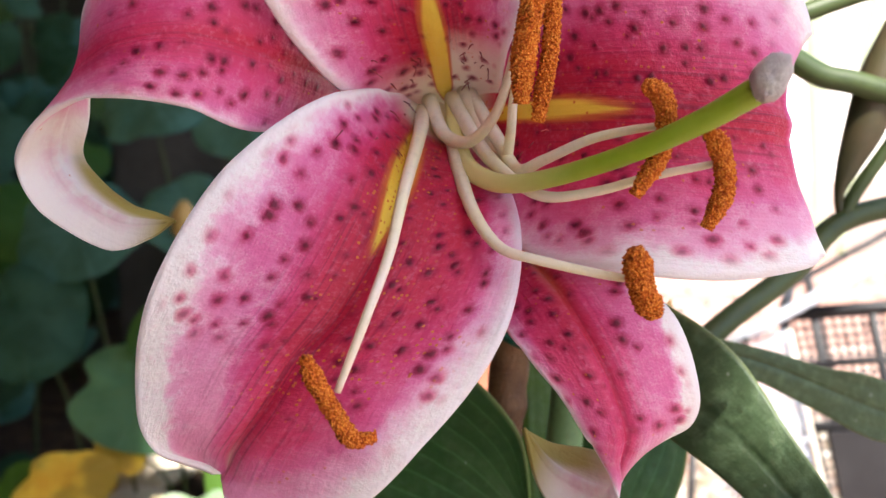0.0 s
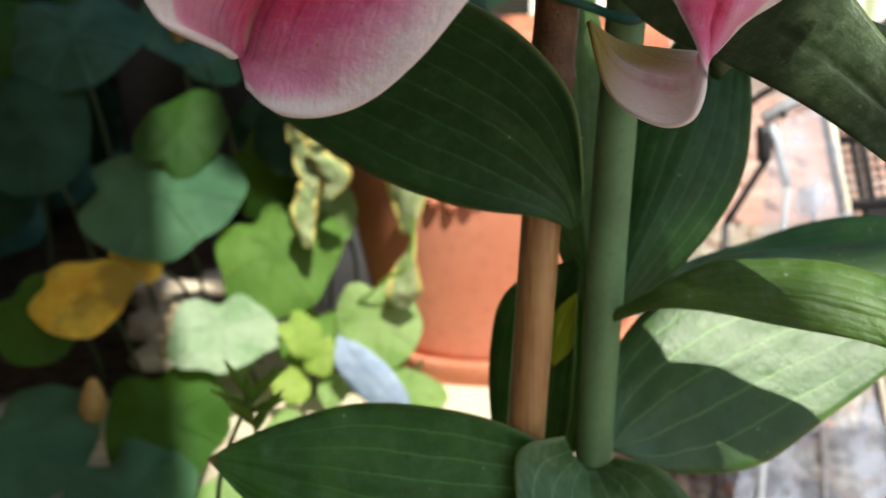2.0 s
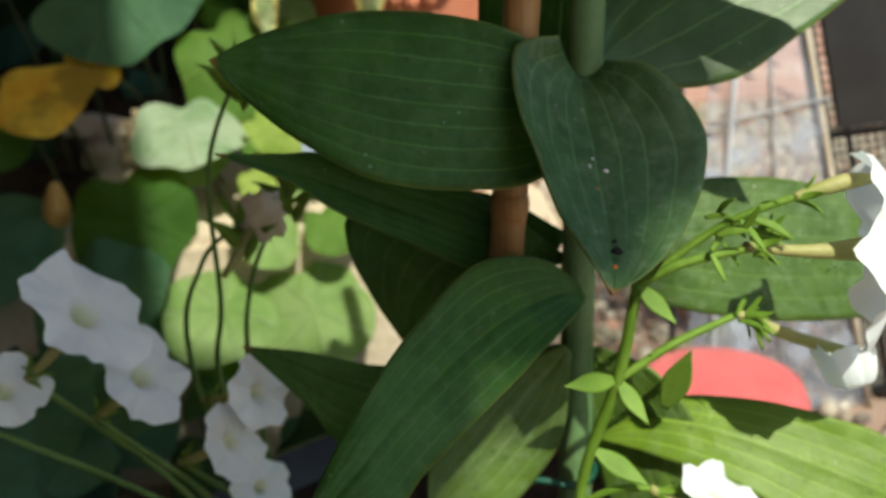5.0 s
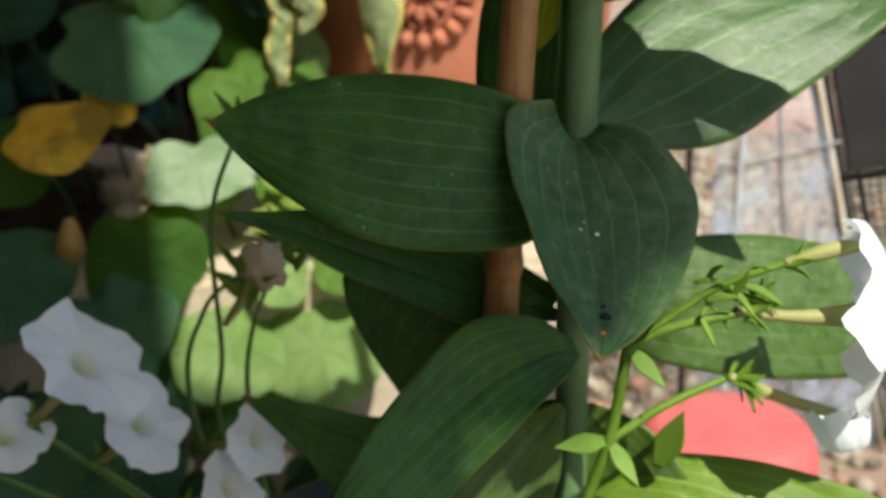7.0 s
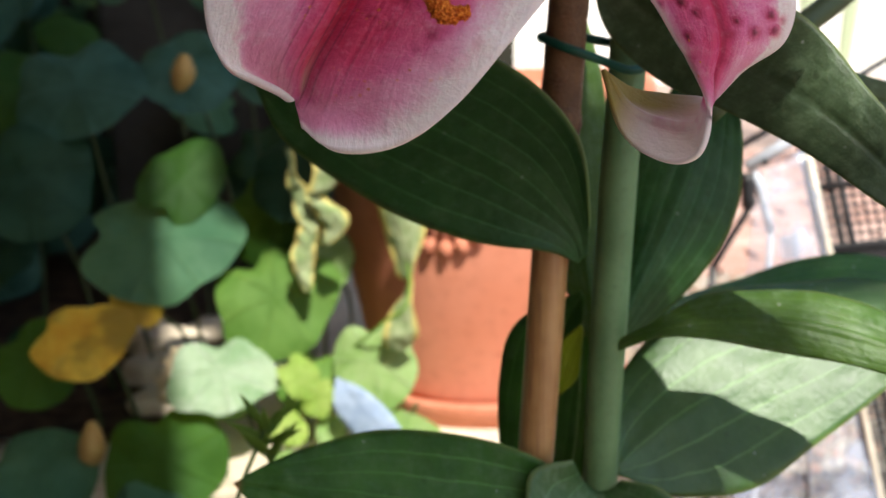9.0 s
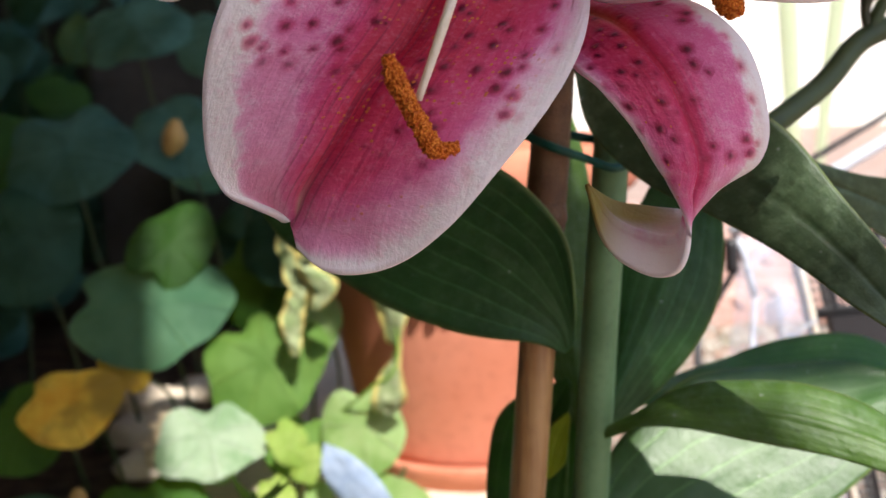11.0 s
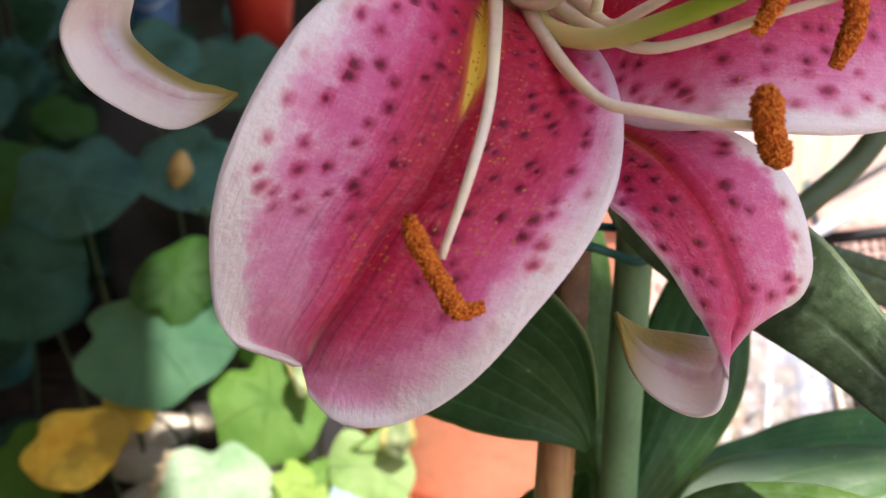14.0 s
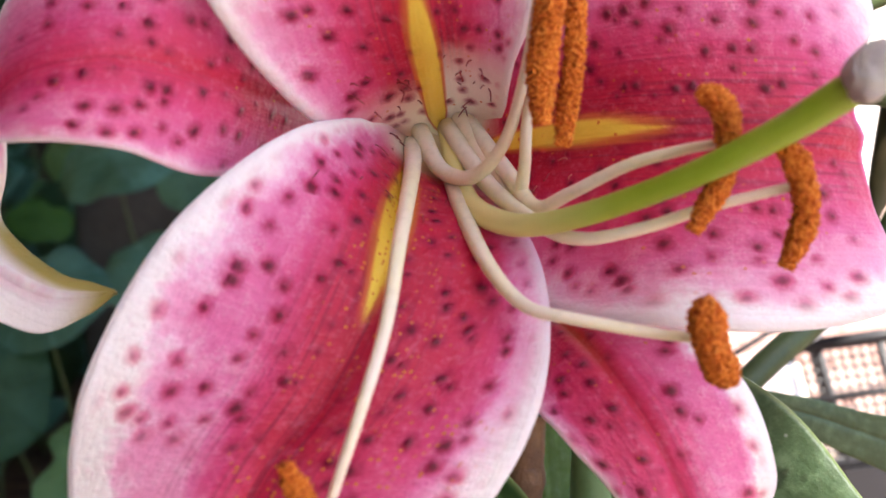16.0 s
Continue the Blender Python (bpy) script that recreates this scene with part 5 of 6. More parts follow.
climber = empty("climbing_plant", "leafy plant with large round leaves on the ledge", "plant")
ROUND_DEEP = round_material("round_leaf_deep", (0.026, 0.085, 0.010), (0.045, 0.125, 0.018), (0.09, 0.19, 0.04))
ROUND_HOARY = round_material("round_leaf_hoary", (0.19, 0.30, 0.16), (0.34, 0.43, 0.30), (0.62, 0.66, 0.58), 0.3)
ROUND_LIME = round_material("round_leaf_lime", (0.22, 0.34, 0.06), (0.34, 0.44, 0.12), (0.50, 0.54, 0.18), 0.4)
# Dark copy of the leaf green, shade put into its colour.
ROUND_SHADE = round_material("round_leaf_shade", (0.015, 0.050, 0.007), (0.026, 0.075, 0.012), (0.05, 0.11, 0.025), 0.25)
KEY = (
    # centre, radius, facing, turn, stretch, lobes, material
    ((-0.236, 0.380, 0.470), 0.045, (0.05, -0.72, 0.70), 1.5, 1.26, 0.02, ROUND_BLUE),
    ((-0.222, 0.402, 0.507), 0.029, (0.15, -0.75, 0.6), 2.7, 1.2, 0.06, ROUND_SHADE),
    ((-0.157, 0.370, 0.429), 0.043, (0.1, -0.8, 0.55), 0.5, 1.0, 0.09, ROUND_GREEN),
    ((-0.277, 0.330, 0.419), 0.030, (0.0, -0.6, 0.8), 1.2, 1.15, 0.03, ROUND_YELLOW),
    ((-0.249, 0.362, 0.431), 0.017, (0.3, -0.8, 0.5), 0.4, 1.1, 0.05, ROUND_YELLOW),
    ((-0.313, 0.340, 0.398), 0.030, (0.2, -0.8, 0.5), 0.6, 1.0, 0.06, ROUND_DEEP),
    ((-0.189, 0.330, 0.391), 0.034, (0.1, -0.55, 0.8), 0.1, 1.0, 0.12, ROUND_HOARY),
    ((-0.091, 0.350, 0.385), 0.029, (0.0, -0.9, 0.4), 0.1, 1.05, 0.06, ROUND_PALE),
    ((-0.223, 0.300, 0.342), 0.040, (0.1, -0.8, 0.55), 0.2, 1.0, 0.08, ROUND_DEEP),
    ((-0.309, 0.300, 0.332), 0.042, (0.1, -0.6, 0.75), 0.8, 1.0, 0.05, ROUND_BLUE),
    ((-0.115, 0.275, 0.283), 0.038, (0.0, -0.75, 0.65), 0.2, 1.0, 0.07, ROUND_PALE),
    ((-0.170, 0.275, 0.289), 0.037, (0.2, -0.6, 0.75), -0.5, 1.0, 0.07, ROUND_PALE),
    ((-0.238, 0.260, 0.310), 0.040, (0.1, -0.7, 0.65), 0.4, 1.0, 0.05, ROUND_BLUE),
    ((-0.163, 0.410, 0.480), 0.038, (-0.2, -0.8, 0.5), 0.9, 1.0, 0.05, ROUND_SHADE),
    ((-0.145, 0.400, 0.511), 0.036, (-0.3, -0.7, 0.6), 0.2, 1.0, 0.05, ROUND_DEEP_SHADE),
    ((-0.330, 0.410, 0.511), 0.044, (0.2, -0.85, 0.4), 0.9, 1.0, 0.05, ROUND_DEEP_SHADE),
    ((-0.301, 0.440, 0.572), 0.046, (0.0, -0.8, 0.6), 0.3, 1.0, 0.05, ROUND_BLUE),
    ((-0.230, 0.480, 0.583), 0.040, (0.1, -0.7, 0.7), -0.6, 1.0, 0.05, ROUND_BLUE),
    ((-0.165, 0.500, 0.574), 0.038, (0.1, -0.6, 0.8), 0.6, 1.0, 0.05, ROUND_BLUE),
    ((-0.201, 0.560, 0.656), 0.044, (0.1, -0.7, 0.7), 0.2, 1.0, 0.05, ROUND_BLUE),
    ((-0.281, 0.560, 0.666), 0.046, (-0.1, -0.7, 0.7), 0.5, 1.0, 0.05, ROUND_BLUE),
    ((-0.124, 0.400, 0.451), 0.020, (0.3, -0.8, 0.5), 0.2, 1.2, 0.05, ROUND_PALE),
    ((-0.198, 0.380, 0.362), 0.026, (0.2, -0.6, 0.8), 0.2, 1.0, 0.08, ROUND_PALE),
    ((-0.140, 0.288, 0.330), 0.022, (0.2, -0.7, 0.7), -0.4, 1.0, 0.06, ROUND_PALE),
    ((-0.165, 0.284, 0.250), 0.030, (0.1, -0.7, 0.6), 0.6, 1.0, 0.06, ROUND_GREEN),
    ((-0.100, 0.286, 0.334), 0.017, (0.1, -0.6, 0.8), 0.2, 1.2, 0.06, ROUND_GREEN),
    ((-0.044, 0.290, 0.328), 0.018, (0.0, -0.6, 0.8), -0.5, 1.1, 0.07, ROUND_PALE),
    ((-0.072, 0.330, 0.344), 0.021, (0.1, -0.5, 0.85), 0.9, 1.15, 0.04, ROUND_PALE),
    ((-0.138, 0.326, 0.386), 0.013, (0.3, -0.8, 0.5), 0.6, 1.25, 0.10, ROUND_LIME),
    ((-0.126, 0.322, 0.373), 0.012, (-0.2, -0.7, 0.7), -0.7, 1.2, 0.10, ROUND_LIME),
    ((-0.146, 0.316, 0.356), 0.012, (0.1, -0.6, 0.8), 0.2, 1.2, 0.08, ROUND_LIME),
    ((-0.119, 0.318, 0.352), 0.010, (0.3, -0.7, 0.6), -0.3, 1.3, 0.08, ROUND_PALE),
    ((-0.134, 0.360, 0.371), 0.024, (0.2, -0.7, 0.7), -0.2, 1.1, 0.08, ROUND_GREEN),
)
for i, (c, r, f, turn, stretch, lob, mat) in enumerate(KEY):
    # Higher leaves swap to the darker teal copy in place of shade.
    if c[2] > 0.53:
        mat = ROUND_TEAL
    foot = (c[0] * 0.9 - 0.01, c[1] + 0.05, 0.322 if c[1] > 0.29 else 0.16)
    round_leaf("leaf", c, r, f, mat, climber, turn, lob, 0.14, stretch, i * 1.9, foot)
# the mass of leaves further back, mostly dark copies with shade painted in
for i in range(430):
    x, y = rng.uniform(-1.1, 0.02), rng.uniform(0.50, 1.35)
    z = 0.34 + (rng.random() ** 0.8) * (0.20 + 0.75 * (y - 0.45))
    if x > -0.16 and y < 0.66:
        continue
    if z > 0.62 and -0.46 < x < -0.12 and y < 1.02:
        continue
    if y < 0.74 and z > 0.36 and x > -0.25 - 0.43 * (y - 0.32):
        continue
    if -0.47 < x < -0.12 and 0.82 < y < 1.06:
        continue
    f = (rng.uniform(-0.5, 0.5), rng.uniform(-1.0, -0.4), rng.uniform(0.2, 0.9))
    round_leaf("leaf", (x, y, z), rng.uniform(0.022, 0.050), f, (ROUND_TEAL, ROUND_DEEP_SHADE, ROUND_TEAL, ROUND_BLUE, ROUND_DEEP_SHADE, ROUND_SHADE)[i % 6] if z > 0.50 else (ROUND_DEEP_SHADE, ROUND_TEAL, ROUND_DEEP_SHADE)[i % 3], climber, rng.uniform(-1.5, 1.5), rng.uniform(0.02, 0.08), 0.15, 1.0, i * 0.77,
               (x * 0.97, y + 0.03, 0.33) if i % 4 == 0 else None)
low = empty("ground_plant", "low leafy plant before the stone ledge", "plant")
for i in range(90):
    x, y = rng.uniform(-0.62, -0.10), rng.uniform(0.13, 0.30)
    z = rng.uniform(0.18, 0.30)
    if x > -0.2 and z > 0.24:
        continue
    f = (rng.uniform(-0.5, 0.5), rng.uniform(-0.8, -0.2), rng.uniform(0.4, 1.0))
    round_leaf("leaf", (x, y, z), rng.uniform(0.018, 0.036), f, ROUND_DEEP_SHADE if rng.random() < 0.2 else ROUND_BLUE, low, rng.uniform(-1.5, 1.5), rng.uniform(0.03, 0.09), 0.15, 1.0, i * 0.53,
               (x * 0.97, y + 0.01, 0.152) if i % 3 == 0 else None)
n = Nodes("withered_leaf")
wu, wv = n.xyz(n.uv("ribs"))
we = n.math("ABSOLUTE", n.math("SUBTRACT", n.math("MULTIPLY", wu, 2.0), 1.0))
blotch = n.noise(110, 5, n.uv("metric"), 0.6)
tone = n.mix(n.step(blotch, 0.35, 0.65), (0.26, 0.35, 0.15), (0.42, 0.48, 0.27))
tone = n.mix(n.step(n.math("ADD", we, n.math("MULTIPLY", n.math("SUBTRACT", blotch, 0.5), 0.9)), 0.55, 0.95), tone, (0.74, 0.62, 0.20))
tone = n.mix(n.math("MULTIPLY", n.step(n.noise(420, 3, n.uv("metric")), 0.60, 0.72), 0.5), tone, (0.34, 0.20, 0.07))
n.bump(n.noise(260, 5, n.uv("metric"), 0.65), 0.9, 0.0022)
WITHERED = n.done(tone, 0.7, 0.15, 0.35, n.mix(0.4, tone, (0.55, 0.55, 0.10)))


def withered(points, widths, twist, label):
    """A limp, twisted leaf hanging along a line; twist: its turn about that line at each point."""
    ribs = []
    for p, w, a in zip(points, widths, twist):
        side = Vector((math.cos(a), -math.sin(a), 0.12 * math.sin(3 * a))) * w
        curl = Vector((0, 0.45 * w, 0.10 * w))
        ribs.append((p, tuple(-side + curl), tuple(side * 0.9 + curl)))
    return blade("withered_leaf", ribs, WITHERED, climber, label, nu=14, nv=44, thick=0.0005, groove=0.0008, wave=0.003, waves=2.6, crinkle=0.0022, seed=points[0][0] * 70)


withered([(-0.088, 0.340, 0.535), (-0.076, 0.336, 0.515), (-0.068, 0.333, 0.496), (-0.066, 0.334, 0.472), (-0.067, 0.337, 0.447), (-0.0665, 0.338, 0.440), (-0.070, 0.334, 0.424), (-0.072, 0.334, 0.406), (-0.074, 0.338, 0.397)],
         [0.004, 0.013, 0.0165, 0.014, 0.006, 0.004, 0.009, 0.0125, 0.009], [0.2, 0.3, -0.2, 0.2, 0.9, 1.2, 0.3, -0.1, -0.3], "limp sage-green leaf with yellow edges")
withered([(-0.136, 0.350, 0.552), (-0.124, 0.346, 0.536), (-0.112, 0.342, 0.520), (-0.116, 0.340, 0.506), (-0.124, 0.343, 0.499), (-0.114, 0.340, 0.489), (-0.112, 0.341, 0.478), (-0.118, 0.344, 0.468)],
         [0.006, 0.015, 0.014, 0.010, 0.006, 0.010, 0.010, 0.004], [0.3, 0.1, -0.3, -0.5, -0.7, 0.2, 0.3, 0.5], "curled yellowing leaf")
withered([(-0.120, 0.352, 0.490), (-0.131, 0.348, 0.472), (-0.134, 0.346, 0.455), (-0.132, 0.345, 0.437)], [0.003, 0.008, 0.0085, 0.003], [0.1, 0.3, -0.3, 0.5], "curled yellowing leaf")
withered([(-0.140, 0.352, 0.530), (-0.136, 0.350, 0.508), (-0.131, 0.350, 0.486), (-0.126, 0.350, 0.470)], [0.003, 0.006, 0.007, 0.002], [0.8, 0.6, -0.2, 0.3], "curled yellowing leaf")
tube("tendril", [(-0.07, 0.345, 0.52), (-0.066, 0.335, 0.437), (-0.085, 0.34, 0.415), (-0.12, 0.37, 0.38)], [0.0011, 0.0010], SEPAL, climber, sides=8, steps=30)
BUD_ORANGE = plain_material("bud_orange", (0.34, 0.19, 0.05), (0.42, 0.27, 0.08), 90, 0.6, 0.3, 0.3, 0.0006)
for c, k in (((-0.227, 0.45, 0.577), 0.68), ((-0.275, 0.32, 0.344), 0.9)):
    tube("bud", [(c[0] + 0.002, c[1], c[2] + 0.020 * k), (c[0] + 0.001, c[1], c[2] + 0.01 * k), c, (c[0] - 0.003, c[1], c[2] - 0.012 * k), (c[0] - 0.004, c[1], c[2] - 0.02 * k)],
         [0.003, 0.007, 0.0088, 0.0065, 0.002], BUD_ORANGE, climber, "orange-yellow closed bud", sides=14, steps=20, rough=0.0006)

CREAM_BLOOM = plain_material("cream_bloom", (0.66, 0.54, 0.34), (0.78, 0.68, 0.50), 160, 0.75, 0.2, 0.8, 0.002, 0.3, (0.8, 0.65, 0.35))
for c, r in (((-0.222, 0.356, 0.384), 0.012), ((-0.232, 0.360, 0.370), 0.010), ((-0.219, 0.352, 0.366), 0.009)):
    bm = bmesh.new()
    bmesh.ops.create_icosphere(bm, subdivisions=4, radius=1)
    for v in bm.verts:
        k = 1 + 0.55 * noise.noise(v.co * 2.2 + Vector((c[0] * 300, 0, 0))) + 0.30 * noise.noise(v.co * 6)
        v.co = Vector(c) + Vector((v.co.x * 0.95, v.co.y * 0.7, v.co.z * 1.15)) * r * k
    part("withered_bloom", bm, CREAM_BLOOM, climber, "crumpled cream withered bloom", True)
tube("bloom_stalk", [(-0.228, 0.360, 0.362), (-0.234, 0.370, 0.345), (-0.242, 0.380, 0.326)], [0.0014, 0.0016], PEDICEL, climber, sides=8, steps=12)
BLUE_GREY = plain_material("petal_blue_grey", (0.26, 0.34, 0.47), (0.34, 0.42, 0.54), 120, 0.5, 0.3, 0.3, 0.0006, 0.1, (0.35, 0.42, 0.55))
fallen = blade("fallen_petal", [((-0.1125, 0.304, 0.393), (0, 0, 0), (0, 0, 0)), ((-0.104, 0.300, 0.381), (-0.010, 0, -0.006), (0.008, 0, 0.005)), ((-0.091, 0.299, 0.363), (-0.013, 0.002, -0.007), (0.012, 0.002, 0.005)), ((-0.078, 0.300, 0.348), (-0.009, 0.002, -0.005), (0.007, 0.002, 0.004)), ((-0.071, 0.303, 0.341), (0, 0, 0), (0, 0, 0))],
               BLUE_GREY, None, nu=14, nv=24, groove=0.0003, wave=0.001, waves=1.6, crinkle=0.0012)
tagged(fallen, "blue-grey fallen petal caught in the leaves", "petal")

# ---------------------------------------------------------------- petunias


THROAT = plain_material("throat_pale", (0.62, 0.66, 0.34), (0.72, 0.74, 0.46), 200, 0.5)


def sepals(base, along, length, parent, count=5, seed=0.0):
    d = Vector(along).normalized()
    a = d.orthogonal().normalized()
    b = d.cross(a)
    for i in range(count):
        w = i / count * 6.283 + seed
        out = (a * math.cos(w) + b * math.sin(w)).normalized()
        p0, p1, p2 = Vector(base), Vector(base) + d * length * 0.5 + out * length * 0.25, Vector(base) + d * length * 0.8 + out * length * 0.62
        s = d.cross(out) * length * 0.11
        blade("sepal", [(tuple(p0), tuple(-s * 0.5), tuple(s * 0.5)), (tuple(p1), tuple(-s), tuple(s)), (tuple(p2), (0, 0, 0), (0, 0, 0))], SEPAL, parent, nu=4, nv=8, thick=0.0004, groove=0.0002)


def petunia_flower(centre, facing, radius, parent, calyx=None, seed=0.0, droop=0.0, funnel=0.70):
    """A white funnel flower with five ruffled lobes, its tube and sepals."""
    n = Vector(facing).normalized()
    a = n.orthogonal().normalized()
    b = n.cross(a)
    verts, faces = [], []
    nr, na = 14, 70
    for j in range(nr + 1):
        q = j / nr
        for i in range(na):
            w = i / na * 2 * math.pi
            lobe = 1 + 0.055 * math.cos(5 * w + seed) - 0.05 * abs(math.sin(2.5 * w + seed * 0.5)) ** 12 + 0.02 * math.sin(13 * w + seed * 3) + 0.08 * math.sin(2 * w + seed)
            r = radius * (0.05 + 0.95 * q) * (1 + (lobe - 1) * q * q)
            ruffle = radius * q * q * (0.09 * math.sin(5 * w + seed * 1.7) + 0.05 * math.sin(8 * w + seed) + 0.025 * math.sin(17 * w + 2 * seed)) - radius * droop * q ** 3 * (1 + 0.4 * math.sin(w + seed))
            depth = -radius * funnel * (1 - q) ** 8
            verts.append(Vector(centre) + (a * math.cos(w) + b * math.sin(w)) * r * (1 - 0.35 * droop * q) + n * (depth + ruffle))
    for j in range(nr):
        for i in range(na):
            faces.append((j * na + i, j * na + (i + 1) % na, (j + 1) * na + (i + 1) % na, (j + 1) * na + i))
    ob = mesh_object("flower", verts, faces, WHITE_PETAL, parent, "white ruffled petunia bloom")
    add_uv(ob.data, "ribs", [((k % na) / na, (k // na) / nr) for k in range(len(verts))])
    end = Vector(centre) - n * radius * funnel
    foot = Vector(calyx) if calyx else end - n * radius * 1.2
    mid = (end + foot) / 2 - Vector((0, 0, 0.001))
    tube("tube", [tuple(foot), tuple(mid), tuple(end)], [0.0014, 0.0018, radius * 0.13], TUBE_YELLOW, ob, "yellowish flower tube", sides=12, steps=20)
    tube("throat", [tuple(Vector(centre) - n * radius * (funnel + 0.02)), tuple(Vector(centre) - n * radius * (funnel - 0.10))], [radius * 0.035, radius * 0.02], THROAT, ob, "pale yellow-green throat", sides=12, steps=8)
    sepals(foot, end - foot, 0.010, ob, 5, seed)
    return foot


right_pet = empty("petunia", "white petunia with hairy green stems in the planter", "petunia", "petunias")
petunia_flower((0.0741, -0.0430, 0.4260), (0.95, -0.30, -0.02), 0.0280, right_pet, (0.0337, -0.0400, 0.4285), 0.4, 0.30, 0.22)
petunia_flower((0.0735, -0.030, 0.3790), (0.30, -0.20, -0.93), 0.0130, right_pet, (0.0368, -0.030, 0.4047), 1.4, 0.9, 0.85)
petunia_flower((0.032, -0.040, 0.352), (0.45, -0.2, 0.8), 0.013, right_pet, (0.012, -0.036, 0.353), 2.4)
for pts_, r in (([(-0.010, -0.026, 0.255), (-0.008, -0.030, 0.345), (0.002, -0.035, 0.389), (0.0065, -0.036, 0.418)], 0.0017),
                ([(0.0065, -0.036, 0.418), (0.018, -0.038, 0.424), (0.035, -0.040, 0.428)], 0.0013),
                ([(0.002, -0.035, 0.389), (0.018, -0.033, 0.398), (0.036, -0.030, 0.404)], 0.0012),
                ([(0.0065, -0.036, 0.418), (0.028, -0.038, 0.434), (0.048, -0.040, 0.442)], 0.0011),
                ([(-0.008, -0.030, 0.345), (0.002, -0.034, 0.352), (0.012, -0.036, 0.353)], 0.0011)):
    tube("stem", pts_, [r, r, r * 0.9], SEPAL, right_pet, sides=10, steps=24)
tube("bud", [(0.046, -0.040, 0.4415), (0.052, -0.040, 0.443), (0.060, -0.040, 0.4448), (0.0665, -0.040, 0.4452)], [0.0010, 0.0018, 0.0022, 0.0012], TUBE_YELLOW, right_pet, "yellow-green closed bud", sides=12, steps=20)
sepals((0.045, -0.040, 0.441), (1, 0, 0.1), 0.009, right_pet, 5, 0.7)
sepals((0.036, -0.038, 0.430), (1, 0.1, 0.1), 0.011, right_pet, 6, 0.2)
for base, d, ln in (((0.002, -0.035, 0.389), (-0.9, -0.3, 0.1), 0.014), ((0.002, -0.035, 0.389), (0.4, -0.5, -0.6), 0.012), ((0.0065, -0.036, 0.418), (0.5, -0.5, -0.5), 0.012), ((-0.004, -0.032, 0.365), (0.7, -0.4, -0.4), 0.015),
                    ((0.02, -0.02, 0.37), (0.2, -0.3, 0.9), 0.020)):
    d = Vector(d).normalized()
    ln *= 1.25
    s = d.cross(Vector((0, -0.7, 0.7))).normalized() * ln * 0.17
    p = Vector(base)
    blade("small_leaf", [(tuple(p), tuple(-s * 0.3), tuple(s * 0.3)), (tuple(p + d * ln * 0.45), tuple(-s), tuple(s)), (tuple(p + d * ln), (0, 0, 0), (0, 0, 0))], SEPAL, right_pet, nu=8, nv=14, thick=0.0004, groove=0.0003)

for k in range(26):
    base = Vector((0.022 + 0.020 * rng.random(), -0.038 + rng.uniform(-0.004, 0.004), 0.425 + 0.012 * rng.random())) if k < 18 else Vector((0.036 + 0.006 * rng.random(), -0.031, 0.402 + 0.004 * rng.random()))
    d = Vector((rng.uniform(0.1, 1.0), rng.uniform(-0.5, 0.2), rng.uniform(-0.9, 0.6))).normalized()
    ln = rng.uniform(0.006, 0.011)
    s = d.cross(Vector((0.2, -0.9, 0.4))).normalized() * ln * 0.10
    bend = Vector((0, 0, rng.uniform(-0.25, 0.1))) * ln
    blade("bract", [(tuple(base), tuple(-s * 0.6), tuple(s * 0.6)), (tuple(base + d * ln * 0.5), tuple(-s), tuple(s)), (tuple(base + d * ln + bend), tuple(-s * 0.3), tuple(s * 0.3))], SEPAL, right_pet, nu=4, nv=8, thick=0.0005, groove=0.0002)

verts, faces = [], []
for path in ([(-0.008, -0.030, 0.345), (0.002, -0.035, 0.389), (0.0065, -0.036, 0.418)], [(0.0065, -0.036, 0.418), (0.018, -0.038, 0.424), (0.037, -0.040, 0.4262)],
             [(0.002, -0.035, 0.389), (0.018, -0.033, 0.398), (0.039, -0.030, 0.4029)], [(0.0065, -0.036, 0.418), (0.028, -0.038, 0.434), (0.048, -0.040, 0.442)],
             [(0.037, -0.040, 0.4262), (0.050, -0.041, 0.4235), (0.060, -0.042, 0.4215)]):
    for k in range(120):
        p = spline(path, rng.random())
        d = np.array((rng.uniform(-1, 1), rng.uniform(-1, 0.6), rng.uniform(-1, 1)))
        d /= np.linalg.norm(d)
        p = p + d * 0.0011
        v, f = tube_mesh([p, p + d * 0.0007, p + d * rng.uniform(0.0012, 0.0020)], [0.00006, 0.00005, 0.00003], sides=3, steps=2)
        faces += [tuple(q + len(verts) for q in g) for g in f]
        verts += v
tagged(mesh_object("hairs", verts, faces, SEPAL, right_pet, "fine pale hairs on the stems"), kind="stuff")

STEM_DIM = plain_material("petunia_stem", (0.075, 0.15, 0.03), (0.12, 0.21, 0.05), 90, 0.55, 0.3, 0.3, 0.0006)
left_pet = empty("petunia", "white petunias with thin stems in the planter's shade", "petunia", "petunias")
feet = []
for c, f, r, s in (((-0.1590, 0.018, 0.3980), (0.80, -0.28, 0.78), 0.0212, 0.3), ((-0.1455, 0.022, 0.3720), (0.78, -0.34, 0.70), 0.0172, 1.9), ((-0.192, 0.022, 0.370), (0.70, -0.40, 0.75), 0.0142, 0.9),
                   ((-0.1205, 0.030, 0.340), (0.85, -0.35, 0.5), 0.015, 2.6), ((-0.1105, 0.038, 0.354), (0.85, -0.45, 0.3), 0.015, 3.9), ((-0.114, 0.036, 0.316), (0.6, -0.6, 0.5), 0.012, 4.4)):
    feet.append(petunia_flower(c, f, r, left_pet, None, s))
